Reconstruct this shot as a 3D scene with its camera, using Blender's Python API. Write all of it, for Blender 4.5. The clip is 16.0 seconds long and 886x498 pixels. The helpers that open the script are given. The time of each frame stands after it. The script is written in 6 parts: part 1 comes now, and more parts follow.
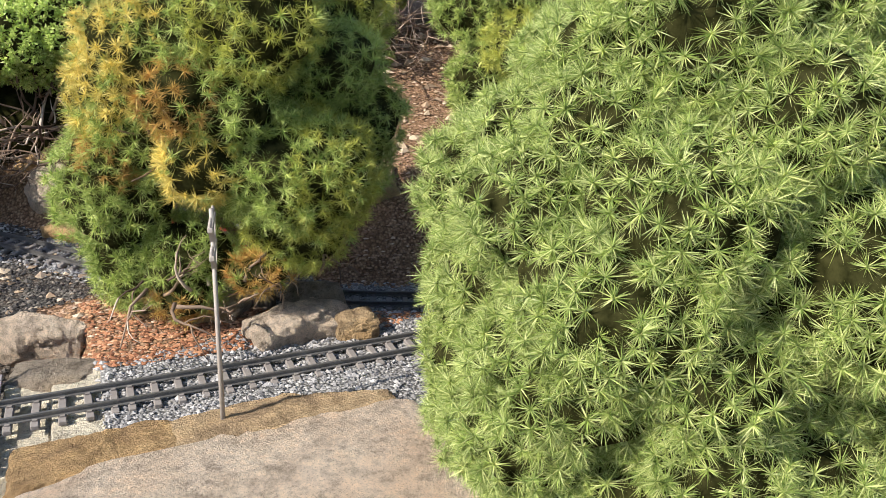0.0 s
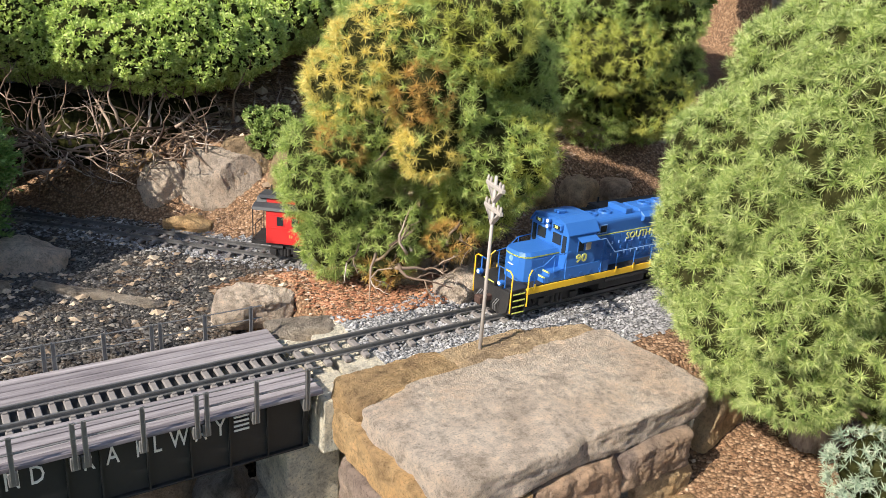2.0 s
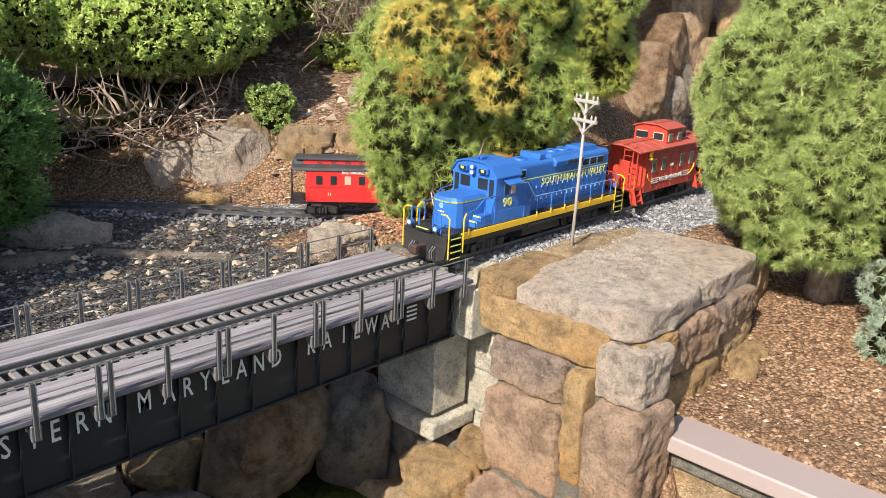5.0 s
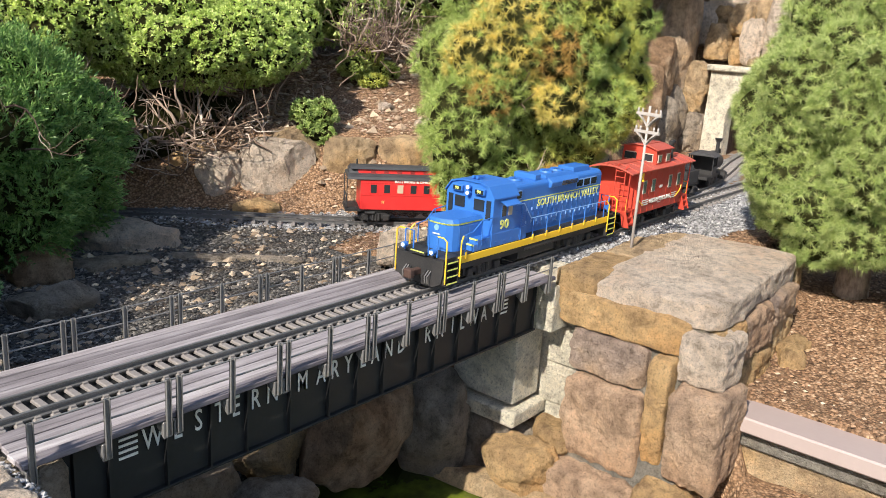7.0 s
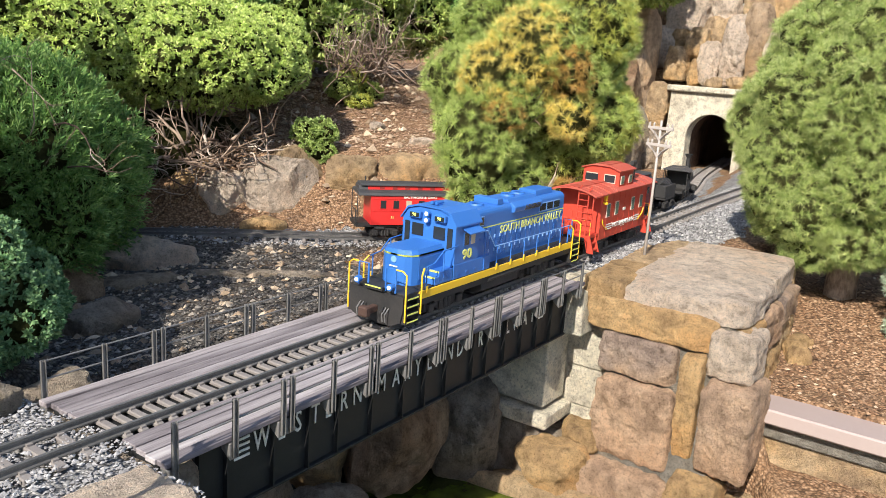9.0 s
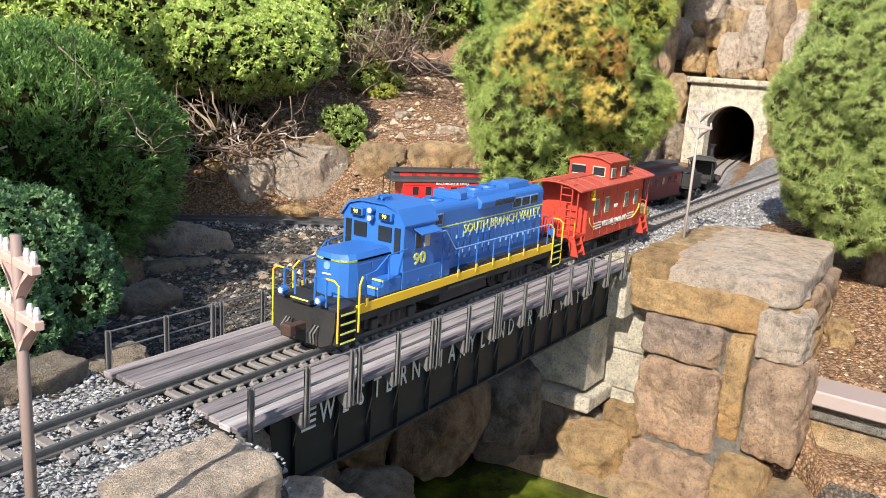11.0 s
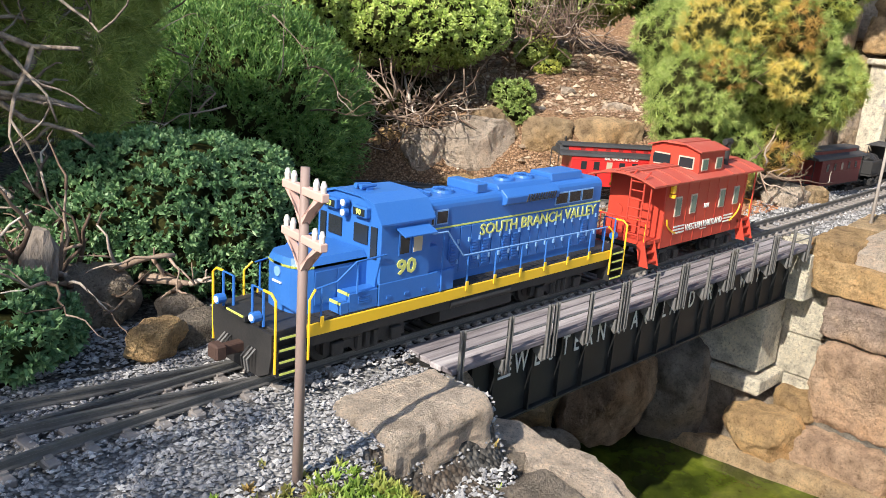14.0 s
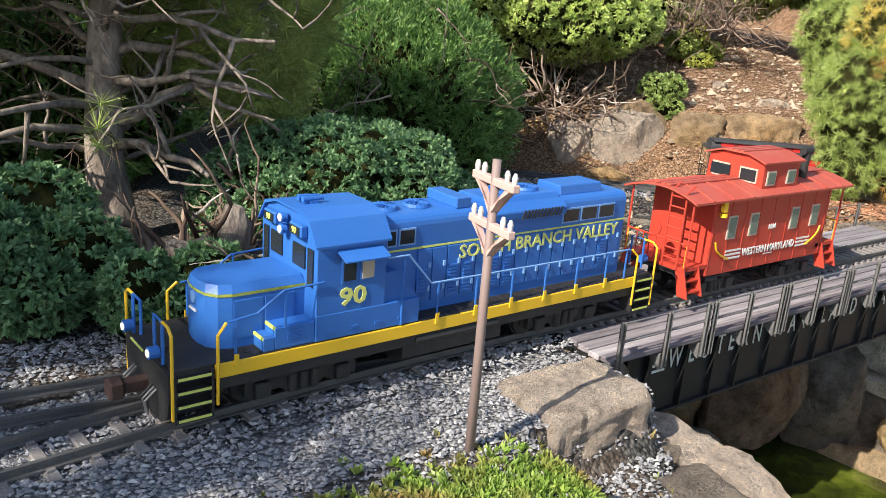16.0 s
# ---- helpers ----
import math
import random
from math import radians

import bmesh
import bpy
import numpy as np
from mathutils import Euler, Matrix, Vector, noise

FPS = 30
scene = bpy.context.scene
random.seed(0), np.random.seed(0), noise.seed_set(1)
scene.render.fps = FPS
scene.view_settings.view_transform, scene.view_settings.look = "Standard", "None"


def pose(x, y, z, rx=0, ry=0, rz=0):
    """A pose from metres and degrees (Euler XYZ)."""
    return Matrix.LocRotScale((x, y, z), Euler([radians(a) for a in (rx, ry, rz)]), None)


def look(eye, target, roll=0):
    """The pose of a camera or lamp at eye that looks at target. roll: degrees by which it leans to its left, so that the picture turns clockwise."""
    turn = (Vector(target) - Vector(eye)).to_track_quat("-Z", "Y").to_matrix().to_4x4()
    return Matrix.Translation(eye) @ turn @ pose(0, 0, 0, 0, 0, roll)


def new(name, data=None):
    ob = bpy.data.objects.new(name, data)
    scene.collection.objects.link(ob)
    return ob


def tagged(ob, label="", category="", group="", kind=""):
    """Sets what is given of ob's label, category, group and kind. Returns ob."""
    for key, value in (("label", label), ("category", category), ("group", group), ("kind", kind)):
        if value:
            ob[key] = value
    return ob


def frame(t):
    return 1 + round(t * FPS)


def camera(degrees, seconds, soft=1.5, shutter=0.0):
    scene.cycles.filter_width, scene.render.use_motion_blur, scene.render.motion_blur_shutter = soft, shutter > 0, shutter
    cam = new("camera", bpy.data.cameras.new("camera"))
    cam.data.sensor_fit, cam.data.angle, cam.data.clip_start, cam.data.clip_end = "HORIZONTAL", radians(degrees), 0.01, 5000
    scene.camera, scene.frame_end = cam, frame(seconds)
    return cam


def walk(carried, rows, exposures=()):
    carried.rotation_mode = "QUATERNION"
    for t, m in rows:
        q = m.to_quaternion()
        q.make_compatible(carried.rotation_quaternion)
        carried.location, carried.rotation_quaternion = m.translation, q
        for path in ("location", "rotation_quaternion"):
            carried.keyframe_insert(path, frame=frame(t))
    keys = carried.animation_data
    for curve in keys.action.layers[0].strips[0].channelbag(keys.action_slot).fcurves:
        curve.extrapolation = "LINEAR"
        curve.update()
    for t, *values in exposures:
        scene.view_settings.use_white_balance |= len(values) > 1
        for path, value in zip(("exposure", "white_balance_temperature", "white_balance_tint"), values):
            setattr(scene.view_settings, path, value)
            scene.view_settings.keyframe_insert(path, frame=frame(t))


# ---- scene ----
cam = camera(57.0, 16.0, soft=0.7)
PATH = [
    (0, (1.062, -1.028, 0.6), (1.831, 0.662, -0.143), 2.7),
    (0.5, (0.908, -1.019, 0.584), (1.745, 0.648, -0.138), 4.1),
    (1, (0.724, -1.077, 0.587), (1.643, 0.552, -0.121), 4.6),
    (1.5, (0.593, -1.108, 0.592), (1.573, 0.487, -0.112), 4.4),
    (2, (0.483, -1.037, 0.596), (1.528, 0.519, -0.103), 3.9),
    (2.5, (0.435, -0.988, 0.586), (1.551, 0.519, -0.11), 3.6),
    (3, (0.347, -0.991, 0.583), (1.531, 0.468, -0.102), 3.4),
    (3.5, (0.199, -0.993, 0.565), (1.453, 0.42, -0.092), 3.3),
    (4, (0.068, -0.985, 0.504), (1.39, 0.381, -0.117), 3.2),
    (4.2, (0.037, -0.975, 0.481), (1.383, 0.373, -0.128), 3.1),
    (6.5, (-0.217, -0.823, 0.407), (1.274, 0.39, -0.145), 3.6),
    (7, (-0.293, -0.815, 0.408), (1.216, 0.387, -0.119), 3.9),
    (7.5, (-0.363, -0.817, 0.412), (1.169, 0.369, -0.086), 4.2),
    (8, (-0.415, -0.797, 0.42), (1.148, 0.356, -0.058), 4.2),
    (8.5, (-0.443, -0.739, 0.411), (1.154, 0.372, -0.054), 4.1),
    (8.7, (-0.445, -0.724, 0.401), (1.164, 0.369, -0.062), 4.0),
    (10.8, (-0.481, -0.657, 0.348), (1.138, 0.422, -0.113), 3.5),
    (11, (-0.484, -0.65, 0.346), (1.124, 0.446, -0.116), 3.6),
    (11.5, (-0.498, -0.636, 0.342), (1.073, 0.509, -0.128), 3.7),
    (12, (-0.514, -0.629, 0.333), (1.016, 0.565, -0.149), 3.9),
    (12.5, (-0.526, -0.631, 0.328), (0.963, 0.608, -0.167), 4.0),
    (13, (-0.546, -0.635, 0.33), (0.907, 0.643, -0.177), 4.1),
    (13.5, (-0.558, -0.629, 0.327), (0.863, 0.68, -0.19), 4.2),
    (14, (-0.564, -0.621, 0.325), (0.827, 0.716, -0.202), 4.2),
    (14.5, (-0.574, -0.625, 0.326), (0.785, 0.74, -0.211), 4.3),
    (15, (-0.589, -0.627, 0.33), (0.728, 0.775, -0.219), 4.3),
    (15.5, (-0.603, -0.619, 0.329), (0.649, 0.835, -0.235), 4.3),
    (16, (-0.618, -0.62, 0.331), (0.536, 0.909, -0.243), 4.5),
]
walk(cam, [(t, look(eye, target, roll)) for t, eye, target, roll in PATH])

# ---------------------------------------------------------------- light
world = bpy.data.worlds.new("sky_world")
scene.world = world
world.use_nodes = True
SUN_AZ, SUN_EL = 260.0, 38.0     # compass degrees of the sun (0 = +y, 90 = +x) and its height
_sky = world.node_tree.nodes.new("ShaderNodeTexSky")
_sky.sky_type, _sky.sun_disc = "NISHITA", False
_sky.sun_elevation, _sky.sun_rotation = radians(SUN_EL), radians(SUN_AZ)
_bg = world.node_tree.nodes["Background"]
_bg.inputs["Strength"].default_value = 0.13
world.node_tree.links.new(_sky.outputs[0], _bg.inputs["Color"])
_sd = bpy.data.lights.new("sun", "SUN")
_sd.energy, _sd.angle, _sd.color = 4.7, radians(0.55), (1.0, 0.93, 0.82)
sun = new("sun", _sd)
_to = Vector((math.sin(radians(SUN_AZ)) * math.cos(radians(SUN_EL)), math.cos(radians(SUN_AZ)) * math.cos(radians(SUN_EL)), math.sin(radians(SUN_EL))))
sun.matrix_world = look(_to * 20, (0, 0, 0))
scene.view_settings.exposure = 0.8


# ---------------------------------------------------------------- materials
def mat(name, rough=0.8, metal=0.0, spec=0.5):
    m = bpy.data.materials.new(name)
    m.use_nodes = True
    b = m.node_tree.nodes["Principled BSDF"]
    b.inputs["Roughness"].default_value, b.inputs["Metallic"].default_value = rough, metal
    b.inputs["Specular IOR Level"].default_value = spec
    return m, m.node_tree, b


def ramp(nt, fac, stops):
    r = nt.nodes.new("ShaderNodeValToRGB")
    e = r.color_ramp.elements
    while len(e) < len(stops):
        e.new(0.5)
    for el, (p, c) in zip(e, stops):
        el.position, el.color = p, (*c, 1)
    nt.links.new(fac, r.inputs[0])
    return r.outputs[0]


def noise_tex(nt, scale, detail=4, rough=0.6, coord="Object", stretch=None):
    tc = nt.nodes.new("ShaderNodeTexCoord")
    n = nt.nodes.new("ShaderNodeTexNoise")
    n.inputs["Scale"].default_value, n.inputs["Detail"].default_value, n.inputs["Roughness"].default_value = scale, detail, rough
    out = tc.outputs[coord]
    if stretch:
        mp = nt.nodes.new("ShaderNodeMapping")
        mp.inputs["Scale"].default_value = stretch
        nt.links.new(out, mp.inputs[0])
        out = mp.outputs[0]
    nt.links.new(out, n.inputs["Vector"])
    return n.outputs["Fac"]


def mixc(nt, fac, a, b, mode="MIX"):
    m = nt.nodes.new("ShaderNodeMix")
    m.data_type, m.blend_type = "RGBA", mode
    for sock, v in ((m.inputs[0], fac), (m.inputs[6], a), (m.inputs[7], b)):
        if isinstance(v, (int, float)):
            sock.default_value = v
        elif isinstance(v, tuple):
            sock.default_value = (*v, 1)
        else:
            nt.links.new(v, sock)
    return m.outputs[2]


def bump(nt, b, height, strength, dist=0.002):
    n = nt.nodes.new("ShaderNodeBump")
    n.inputs["Strength"].default_value, n.inputs["Distance"].default_value = strength, dist
    nt.links.new(height, n.inputs["Height"])
    nt.links.new(n.outputs[0], b.inputs["Normal"])


def random_value(nt, island=False):
    if island:
        return nt.nodes.new("ShaderNodeNewGeometry").outputs["Random Per Island"]
    return nt.nodes.new("ShaderNodeObjectInfo").outputs["Random"]


def paint(name, col, wear=None, rough=0.45, metal=0.0, amount=0.5, scale=60, relief=0.25):
    """Paint or plastic with two scales of fading and dust."""
    m, nt, b = mat(name, rough, metal)
    wear = wear or tuple(min(1, c * 0.55 + 0.12) for c in col)
    fine = ramp(nt, noise_tex(nt, scale * 6, 3), [(0.45, (0, 0, 0)), (0.75, (1, 1, 1))])
    broad = ramp(nt, noise_tex(nt, scale * 0.4, 4), [(0.42, (0, 0, 0)), (0.7, (1, 1, 1))])
    c = mixc(nt, broad, col, tuple(x * (1 - 0.35 * amount) + w * 0.35 * amount for x, w in zip(col, wear)))
    c = mixc(nt, mixc(nt, 1.0, fine, (amount * 0.3,) * 3, "MULTIPLY"), c, wear)
    nt.links.new(c, b.inputs["Base Color"])
    bump(nt, b, noise_tex(nt, scale * 10, 2), relief, 0.0006)
    return m


def stone_mat(name, light, mid, dark, stain, scale=9.0, vary=0.25):
    """Sandstone: warm beds, iron stains, dark weathering and pitted relief; each stone differs."""
    m, nt, b = mat(name, 0.92, 0, 0.2)
    big = noise_tex(nt, scale, 6, 0.65)
    c = ramp(nt, big, [(0.3, dark), (0.48, mid), (0.72, light)])
    st = ramp(nt, noise_tex(nt, scale * 0.55, 3, 0.6), [(0.5, (0, 0, 0)), (0.68, (0.8, 0.8, 0.8))])
    c = mixc(nt, st, c, stain)
    sp = ramp(nt, noise_tex(nt, scale * 28, 3, 0.7), [(0.3, (0.55, 0.53, 0.5)), (0.44, (0.95, 0.95, 0.95)), (0.75, (1.18, 1.16, 1.12))])
    c = mixc(nt, 1.0, c, sp, "MULTIPLY")
    mot = ramp(nt, noise_tex(nt, scale * 4.5, 5, 0.7), [(0.34, (0.62, 0.6, 0.58)), (0.5, (0.98, 0.98, 0.98)), (0.68, (1.2, 1.17, 1.13))])
    c = mixc(nt, 1.0, c, mot, "MULTIPLY")
    tone = ramp(nt, random_value(nt), [(0.0, (1 - vary, 1 - vary * 1.05, 1 - vary * 1.1)), (0.5, (1, 1, 1)), (1.0, (1 + vary * 0.6, 1 + vary * 0.45, 1 + vary * 0.25))])
    c = mixc(nt, 1.0, c, tone, "MULTIPLY")
    nt.links.new(c, b.inputs["Base Color"])
    h = nt.nodes.new("ShaderNodeMath")
    h.operation = "ADD"
    nt.links.new(noise_tex(nt, scale * 6, 8, 0.72), h.inputs[0])
    nt.links.new(noise_tex(nt, scale * 40, 4, 0.7), h.inputs[1])
    bump(nt, b, h.outputs[0], 1.0, 0.013)
    return m


SANDSTONE = stone_mat("sandstone", (0.68, 0.53, 0.35), (0.53, 0.385, 0.235), (0.28, 0.2, 0.135), (0.54, 0.33, 0.14))
PALE_STONE = stone_mat("pale_stone", (0.8, 0.69, 0.58), (0.7, 0.58, 0.475), (0.47, 0.38, 0.3), (0.64, 0.49, 0.37), 14, 0.1)
GREY_STONE = stone_mat("grey_stone", (0.5, 0.44, 0.37), (0.36, 0.305, 0.25), (0.16, 0.135, 0.11), (0.34, 0.25, 0.16), 11, 0.25)
CLIFF_STONE = stone_mat("cliff_stone", (0.66, 0.53, 0.39), (0.52, 0.385, 0.265), (0.26, 0.19, 0.135), (0.5, 0.32, 0.17), 7, 0.3)


def gravel_mat(name, cols, scale=260.0, brown=(0.16, 0.11, 0.075), brown_amt=0.5):
    m, nt, b = mat(name, 0.95, 0, 0.2)
    tc = nt.nodes.new("ShaderNodeTexCoord")
    v = nt.nodes.new("ShaderNodeTexVoronoi")
    v.inputs["Scale"].default_value = scale
    nt.links.new(tc.outputs["Object"], v.inputs["Vector"])
    hsv = nt.nodes.new("ShaderNodeSeparateColor")
    nt.links.new(v.outputs["Color"], hsv.inputs[0])
    c = ramp(nt, hsv.outputs[0], cols)
    patch = ramp(nt, noise_tex(nt, 9, 5, 0.65), [(0.45, (0, 0, 0)), (0.68, (brown_amt,) * 3)])
    c = mixc(nt, patch, c, brown)
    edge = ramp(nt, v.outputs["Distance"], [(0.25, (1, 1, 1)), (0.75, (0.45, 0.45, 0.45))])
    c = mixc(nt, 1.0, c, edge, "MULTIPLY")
    nt.links.new(c, b.inputs["Base Color"])
    inv = nt.nodes.new("ShaderNodeMath")
    inv.operation, inv.inputs[0].default_value = "SUBTRACT", 1.0
    nt.links.new(v.outputs["Distance"], inv.inputs[1])
    bump(nt, b, inv.outputs[0], 0.9, 0.003)
    return m


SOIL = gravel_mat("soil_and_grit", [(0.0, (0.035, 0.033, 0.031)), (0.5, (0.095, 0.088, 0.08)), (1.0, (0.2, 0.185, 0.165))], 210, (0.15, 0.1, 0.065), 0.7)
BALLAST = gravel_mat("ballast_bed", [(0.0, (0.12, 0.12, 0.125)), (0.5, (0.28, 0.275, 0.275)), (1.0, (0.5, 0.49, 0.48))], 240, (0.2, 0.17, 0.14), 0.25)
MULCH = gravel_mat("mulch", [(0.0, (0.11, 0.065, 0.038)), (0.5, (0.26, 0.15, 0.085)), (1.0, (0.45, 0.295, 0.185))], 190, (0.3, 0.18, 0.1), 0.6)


def chip_mat(name, cols, rough=0.9):
    m, nt, b = mat(name, rough, 0, 0.25)
    c = ramp(nt, random_value(nt, True), cols)
    g = ramp(nt, noise_tex(nt, 500, 3), [(0.3, (0.75, 0.75, 0.75)), (0.7, (1.15, 1.15, 1.15))])
    nt.links.new(mixc(nt, 1.0, c, g, "MULTIPLY"), b.inputs["Base Color"])
    return m


CHIPS = chip_mat("ballast_chips", [(0.0, (0.19, 0.185, 0.19)), (0.4, (0.27, 0.265, 0.27)), (0.85, (0.36, 0.35, 0.35)), (1.0, (0.52, 0.505, 0.49))])
SOIL_CHIPS = chip_mat("grit_chips", [(0.0, (0.035, 0.033, 0.032)), (0.5, (0.1, 0.092, 0.085)), (0.9, (0.22, 0.2, 0.18)), (1.0, (0.42, 0.36, 0.29))])
BARK_CHIPS = chip_mat("bark_chips", [(0.0, (0.09, 0.05, 0.03)), (0.5, (0.26, 0.145, 0.08)), (0.9, (0.42, 0.26, 0.155)), (1.0, (0.6, 0.48, 0.35))])


HILL_CHIPS = chip_mat("pale_bark_chips", [(0.0, (0.24, 0.145, 0.1)), (0.5, (0.37, 0.235, 0.16)), (0.9, (0.47, 0.325, 0.23)), (1.0, (0.64, 0.52, 0.4))])
RUBBLE = chip_mat("stone_rubble", [(0.0, (0.18, 0.13, 0.09)), (0.5, (0.38, 0.28, 0.19)), (1.0, (0.62, 0.5, 0.37))])


def needle_mat(name, cols, patch=None, scale=14.0, gloss=0.45):
    """Foliage: each needle differs a little, broad patches shift towards `patch`, light shines through."""
    m, nt, b = mat(name, gloss, 0, 0.35)
    c = ramp(nt, random_value(nt, True), [(0.0, cols[0]), (0.5, cols[1]), (1.0, cols[2])])
    if patch:
        f = ramp(nt, noise_tex(nt, scale, 3, 0.55), [(0.45, (0, 0, 0)), (0.65, (0.85, 0.85, 0.85))])
        c = mixc(nt, f, c, patch)
    tone = ramp(nt, noise_tex(nt, scale * 2.5, 3), [(0.3, (0.66, 0.7, 0.62)), (0.5, (0.97, 0.98, 0.94)), (0.7, (1.25, 1.22, 1.12))])
    c = mixc(nt, 1.0, c, tone, "MULTIPLY")
    nt.links.new(c, b.inputs["Base Color"])
    tr = nt.nodes.new("ShaderNodeBsdfTranslucent")
    nt.links.new(c, tr.inputs["Color"])
    mx = nt.nodes.new("ShaderNodeMixShader")
    mx.inputs[0].default_value = 0.3
    nt.links.new(b.outputs[0], mx.inputs[1])
    nt.links.new(tr.outputs[0], mx.inputs[2])
    nt.links.new(mx.outputs[0], nt.nodes["Material Output"].inputs["Surface"])
    return m


SPRUCE = needle_mat("spruce_needles", [(0.14, 0.22, 0.05), (0.38, 0.47, 0.14), (0.7, 0.73, 0.36)], None, 20)
PINE_GREEN = needle_mat("pine_needles_green", [(0.16, 0.25, 0.055), (0.4, 0.5, 0.13), (0.62, 0.67, 0.27)])
PINE_LIME = needle_mat("pine_needles_lime", [(0.25, 0.29, 0.055), (0.48, 0.5, 0.1), (0.66, 0.65, 0.2)])
PINE_YELLOW = needle_mat("pine_needles_yellow", [(0.55, 0.45, 0.1), (0.78, 0.63, 0.17), (0.88, 0.76, 0.3)])
PINE_RUST = needle_mat("pine_needles_rust", [(0.34, 0.17, 0.05), (0.56, 0.34, 0.1), (0.66, 0.48, 0.16)])
PINE_DARK = needle_mat("pine_needles_dark", [(0.18, 0.25, 0.06), (0.34, 0.42, 0.11), (0.52, 0.56, 0.2)])
JUNIPER = needle_mat("juniper_bright", [(0.26, 0.37, 0.08), (0.53, 0.65, 0.18), (0.76, 0.81, 0.35)])
JUNIPER_TEAL = needle_mat("juniper_teal", [(0.08, 0.17, 0.075), (0.165, 0.3, 0.14), (0.3, 0.44, 0.22)])
CYPRESS = needle_mat("cypress_dark", [(0.08, 0.18, 0.05), (0.18, 0.32, 0.085), (0.33, 0.46, 0.16)])
JUNIPER_DULL = needle_mat("juniper_dull", [(0.16, 0.24, 0.06), (0.34, 0.44, 0.13), (0.52, 0.6, 0.25)])
SILVER = needle_mat("silver_needles", [(0.25, 0.34, 0.25), (0.42, 0.5, 0.38), (0.6, 0.64, 0.52)])
# near-black for the inside of crowns: shade among twigs put into the colour
SHADE_LEAF = mat("inner_shade", 1.0, 0, 0.0)[0]
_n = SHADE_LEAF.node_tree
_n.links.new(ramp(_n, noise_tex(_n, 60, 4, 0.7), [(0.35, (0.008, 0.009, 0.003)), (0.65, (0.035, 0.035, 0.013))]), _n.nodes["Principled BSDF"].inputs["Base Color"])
MOSS = needle_mat("low_moss", [(0.13, 0.22, 0.04), (0.26, 0.38, 0.07), (0.4, 0.5, 0.13)], (0.38, 0.22, 0.1), 16)


def bark_mat(name, light, dark, scale=40):
    m, nt, b = mat(name, 0.9, 0, 0.2)
    f = noise_tex(nt, scale, 6, 0.7, stretch=(1, 1, 0.45))
    nt.links.new(ramp(nt, f, [(0.32, dark), (0.62, light)]), b.inputs["Base Color"])
    bump(nt, b, f, 0.9, 0.006)
    return m


BARK = bark_mat("bark_grey", (0.34, 0.28, 0.23), (0.1, 0.075, 0.06), 60)
TWIG = bark_mat("dead_twigs", (0.3, 0.22, 0.16), (0.11, 0.07, 0.05), 90)
PALE_WOOD = bark_mat("weathered_root", (0.42, 0.37, 0.32), (0.13, 0.105, 0.09), 55)

BLUE = paint("loco_blue", (0.027, 0.13, 0.43), (0.08, 0.21, 0.5), 0.42, 0, 0.35, 50)
YELLOW = paint("stripe_yellow", (0.78, 0.47, 0.02), (0.6, 0.4, 0.1), 0.45, 0, 0.3)
LIME = paint("trim_yellow_green", (0.62, 0.66, 0.13), (0.4, 0.5, 0.2), 0.5, 0, 0.4)
BLACK = paint("running_gear_black", (0.016, 0.016, 0.017), (0.07, 0.06, 0.055), 0.6, 0, 0.7)
GIRDER = paint("girder_black", (0.01, 0.011, 0.012), (0.032, 0.03, 0.028), 0.6, 0, 0.5, 25)
RAIL_METAL = paint("weathered_rail", (0.11, 0.107, 0.105), (0.26, 0.25, 0.245), 0.45, 0.35, 0.6)
RED = paint("caboose_red", (0.46, 0.045, 0.025), (0.4, 0.1, 0.06), 0.5, 0, 0.35, 45)
ROOF_RED = paint("caboose_roof_red", (0.4, 0.065, 0.04), (0.42, 0.17, 0.13), 0.6, 0, 0.7, 35)
COACH_RED = paint("coach_red", (0.55, 0.025, 0.025), (0.5, 0.1, 0.08), 0.4, 0, 0.3)
MAROON = paint("baggage_maroon", (0.2, 0.02, 0.02), (0.25, 0.08, 0.06), 0.5, 0, 0.4)
ROOF_GREY = paint("coach_roof_charcoal", (0.035, 0.035, 0.038), (0.12, 0.12, 0.12), 0.6, 0, 0.5)
WHITE = paint("lettering_white", (0.75, 0.73, 0.68), (0.35, 0.33, 0.3), 0.6, 0, 0.6, 90)
GOLD = paint("lettering_gold", (0.6, 0.62, 0.16), (0.3, 0.4, 0.3), 0.5, 0, 0.5, 90)
DECK_WOOD, _nt, _b = mat("weathered_deck_boards", 0.85, 0, 0.2)
_f = noise_tex(_nt, 60, 6, 0.7, stretch=(0.07, 1, 1))
_c = ramp(_nt, _f, [(0.3, (0.085, 0.075, 0.08)), (0.5, (0.26, 0.24, 0.245)), (0.7, (0.42, 0.4, 0.4))])
_c = mixc(_nt, 1.0, _c, ramp(_nt, random_value(_nt), [(0.0, (0.6, 0.57, 0.6)), (1.0, (1.15, 1.12, 1.12))]), "MULTIPLY")
_nt.links.new(_c, _b.inputs["Base Color"])
bump(_nt, _b, _f, 0.8, 0.002)
TIE_WOOD = paint("weathered_tie", (0.18, 0.16, 0.15), (0.34, 0.32, 0.3), 0.8, 0, 0.7)
POLE = paint("pole_plastic", (0.24, 0.17, 0.15), (0.3, 0.25, 0.23), 0.6, 0, 0.5)
POLE_GREY = paint("pole_plastic_grey", (0.36, 0.32, 0.29), (0.3, 0.28, 0.26), 0.6, 0, 0.5)
ARM_PINK = paint("crossarm_faded_pink", (0.55, 0.36, 0.31), (0.6, 0.45, 0.4), 0.6, 0, 0.4)
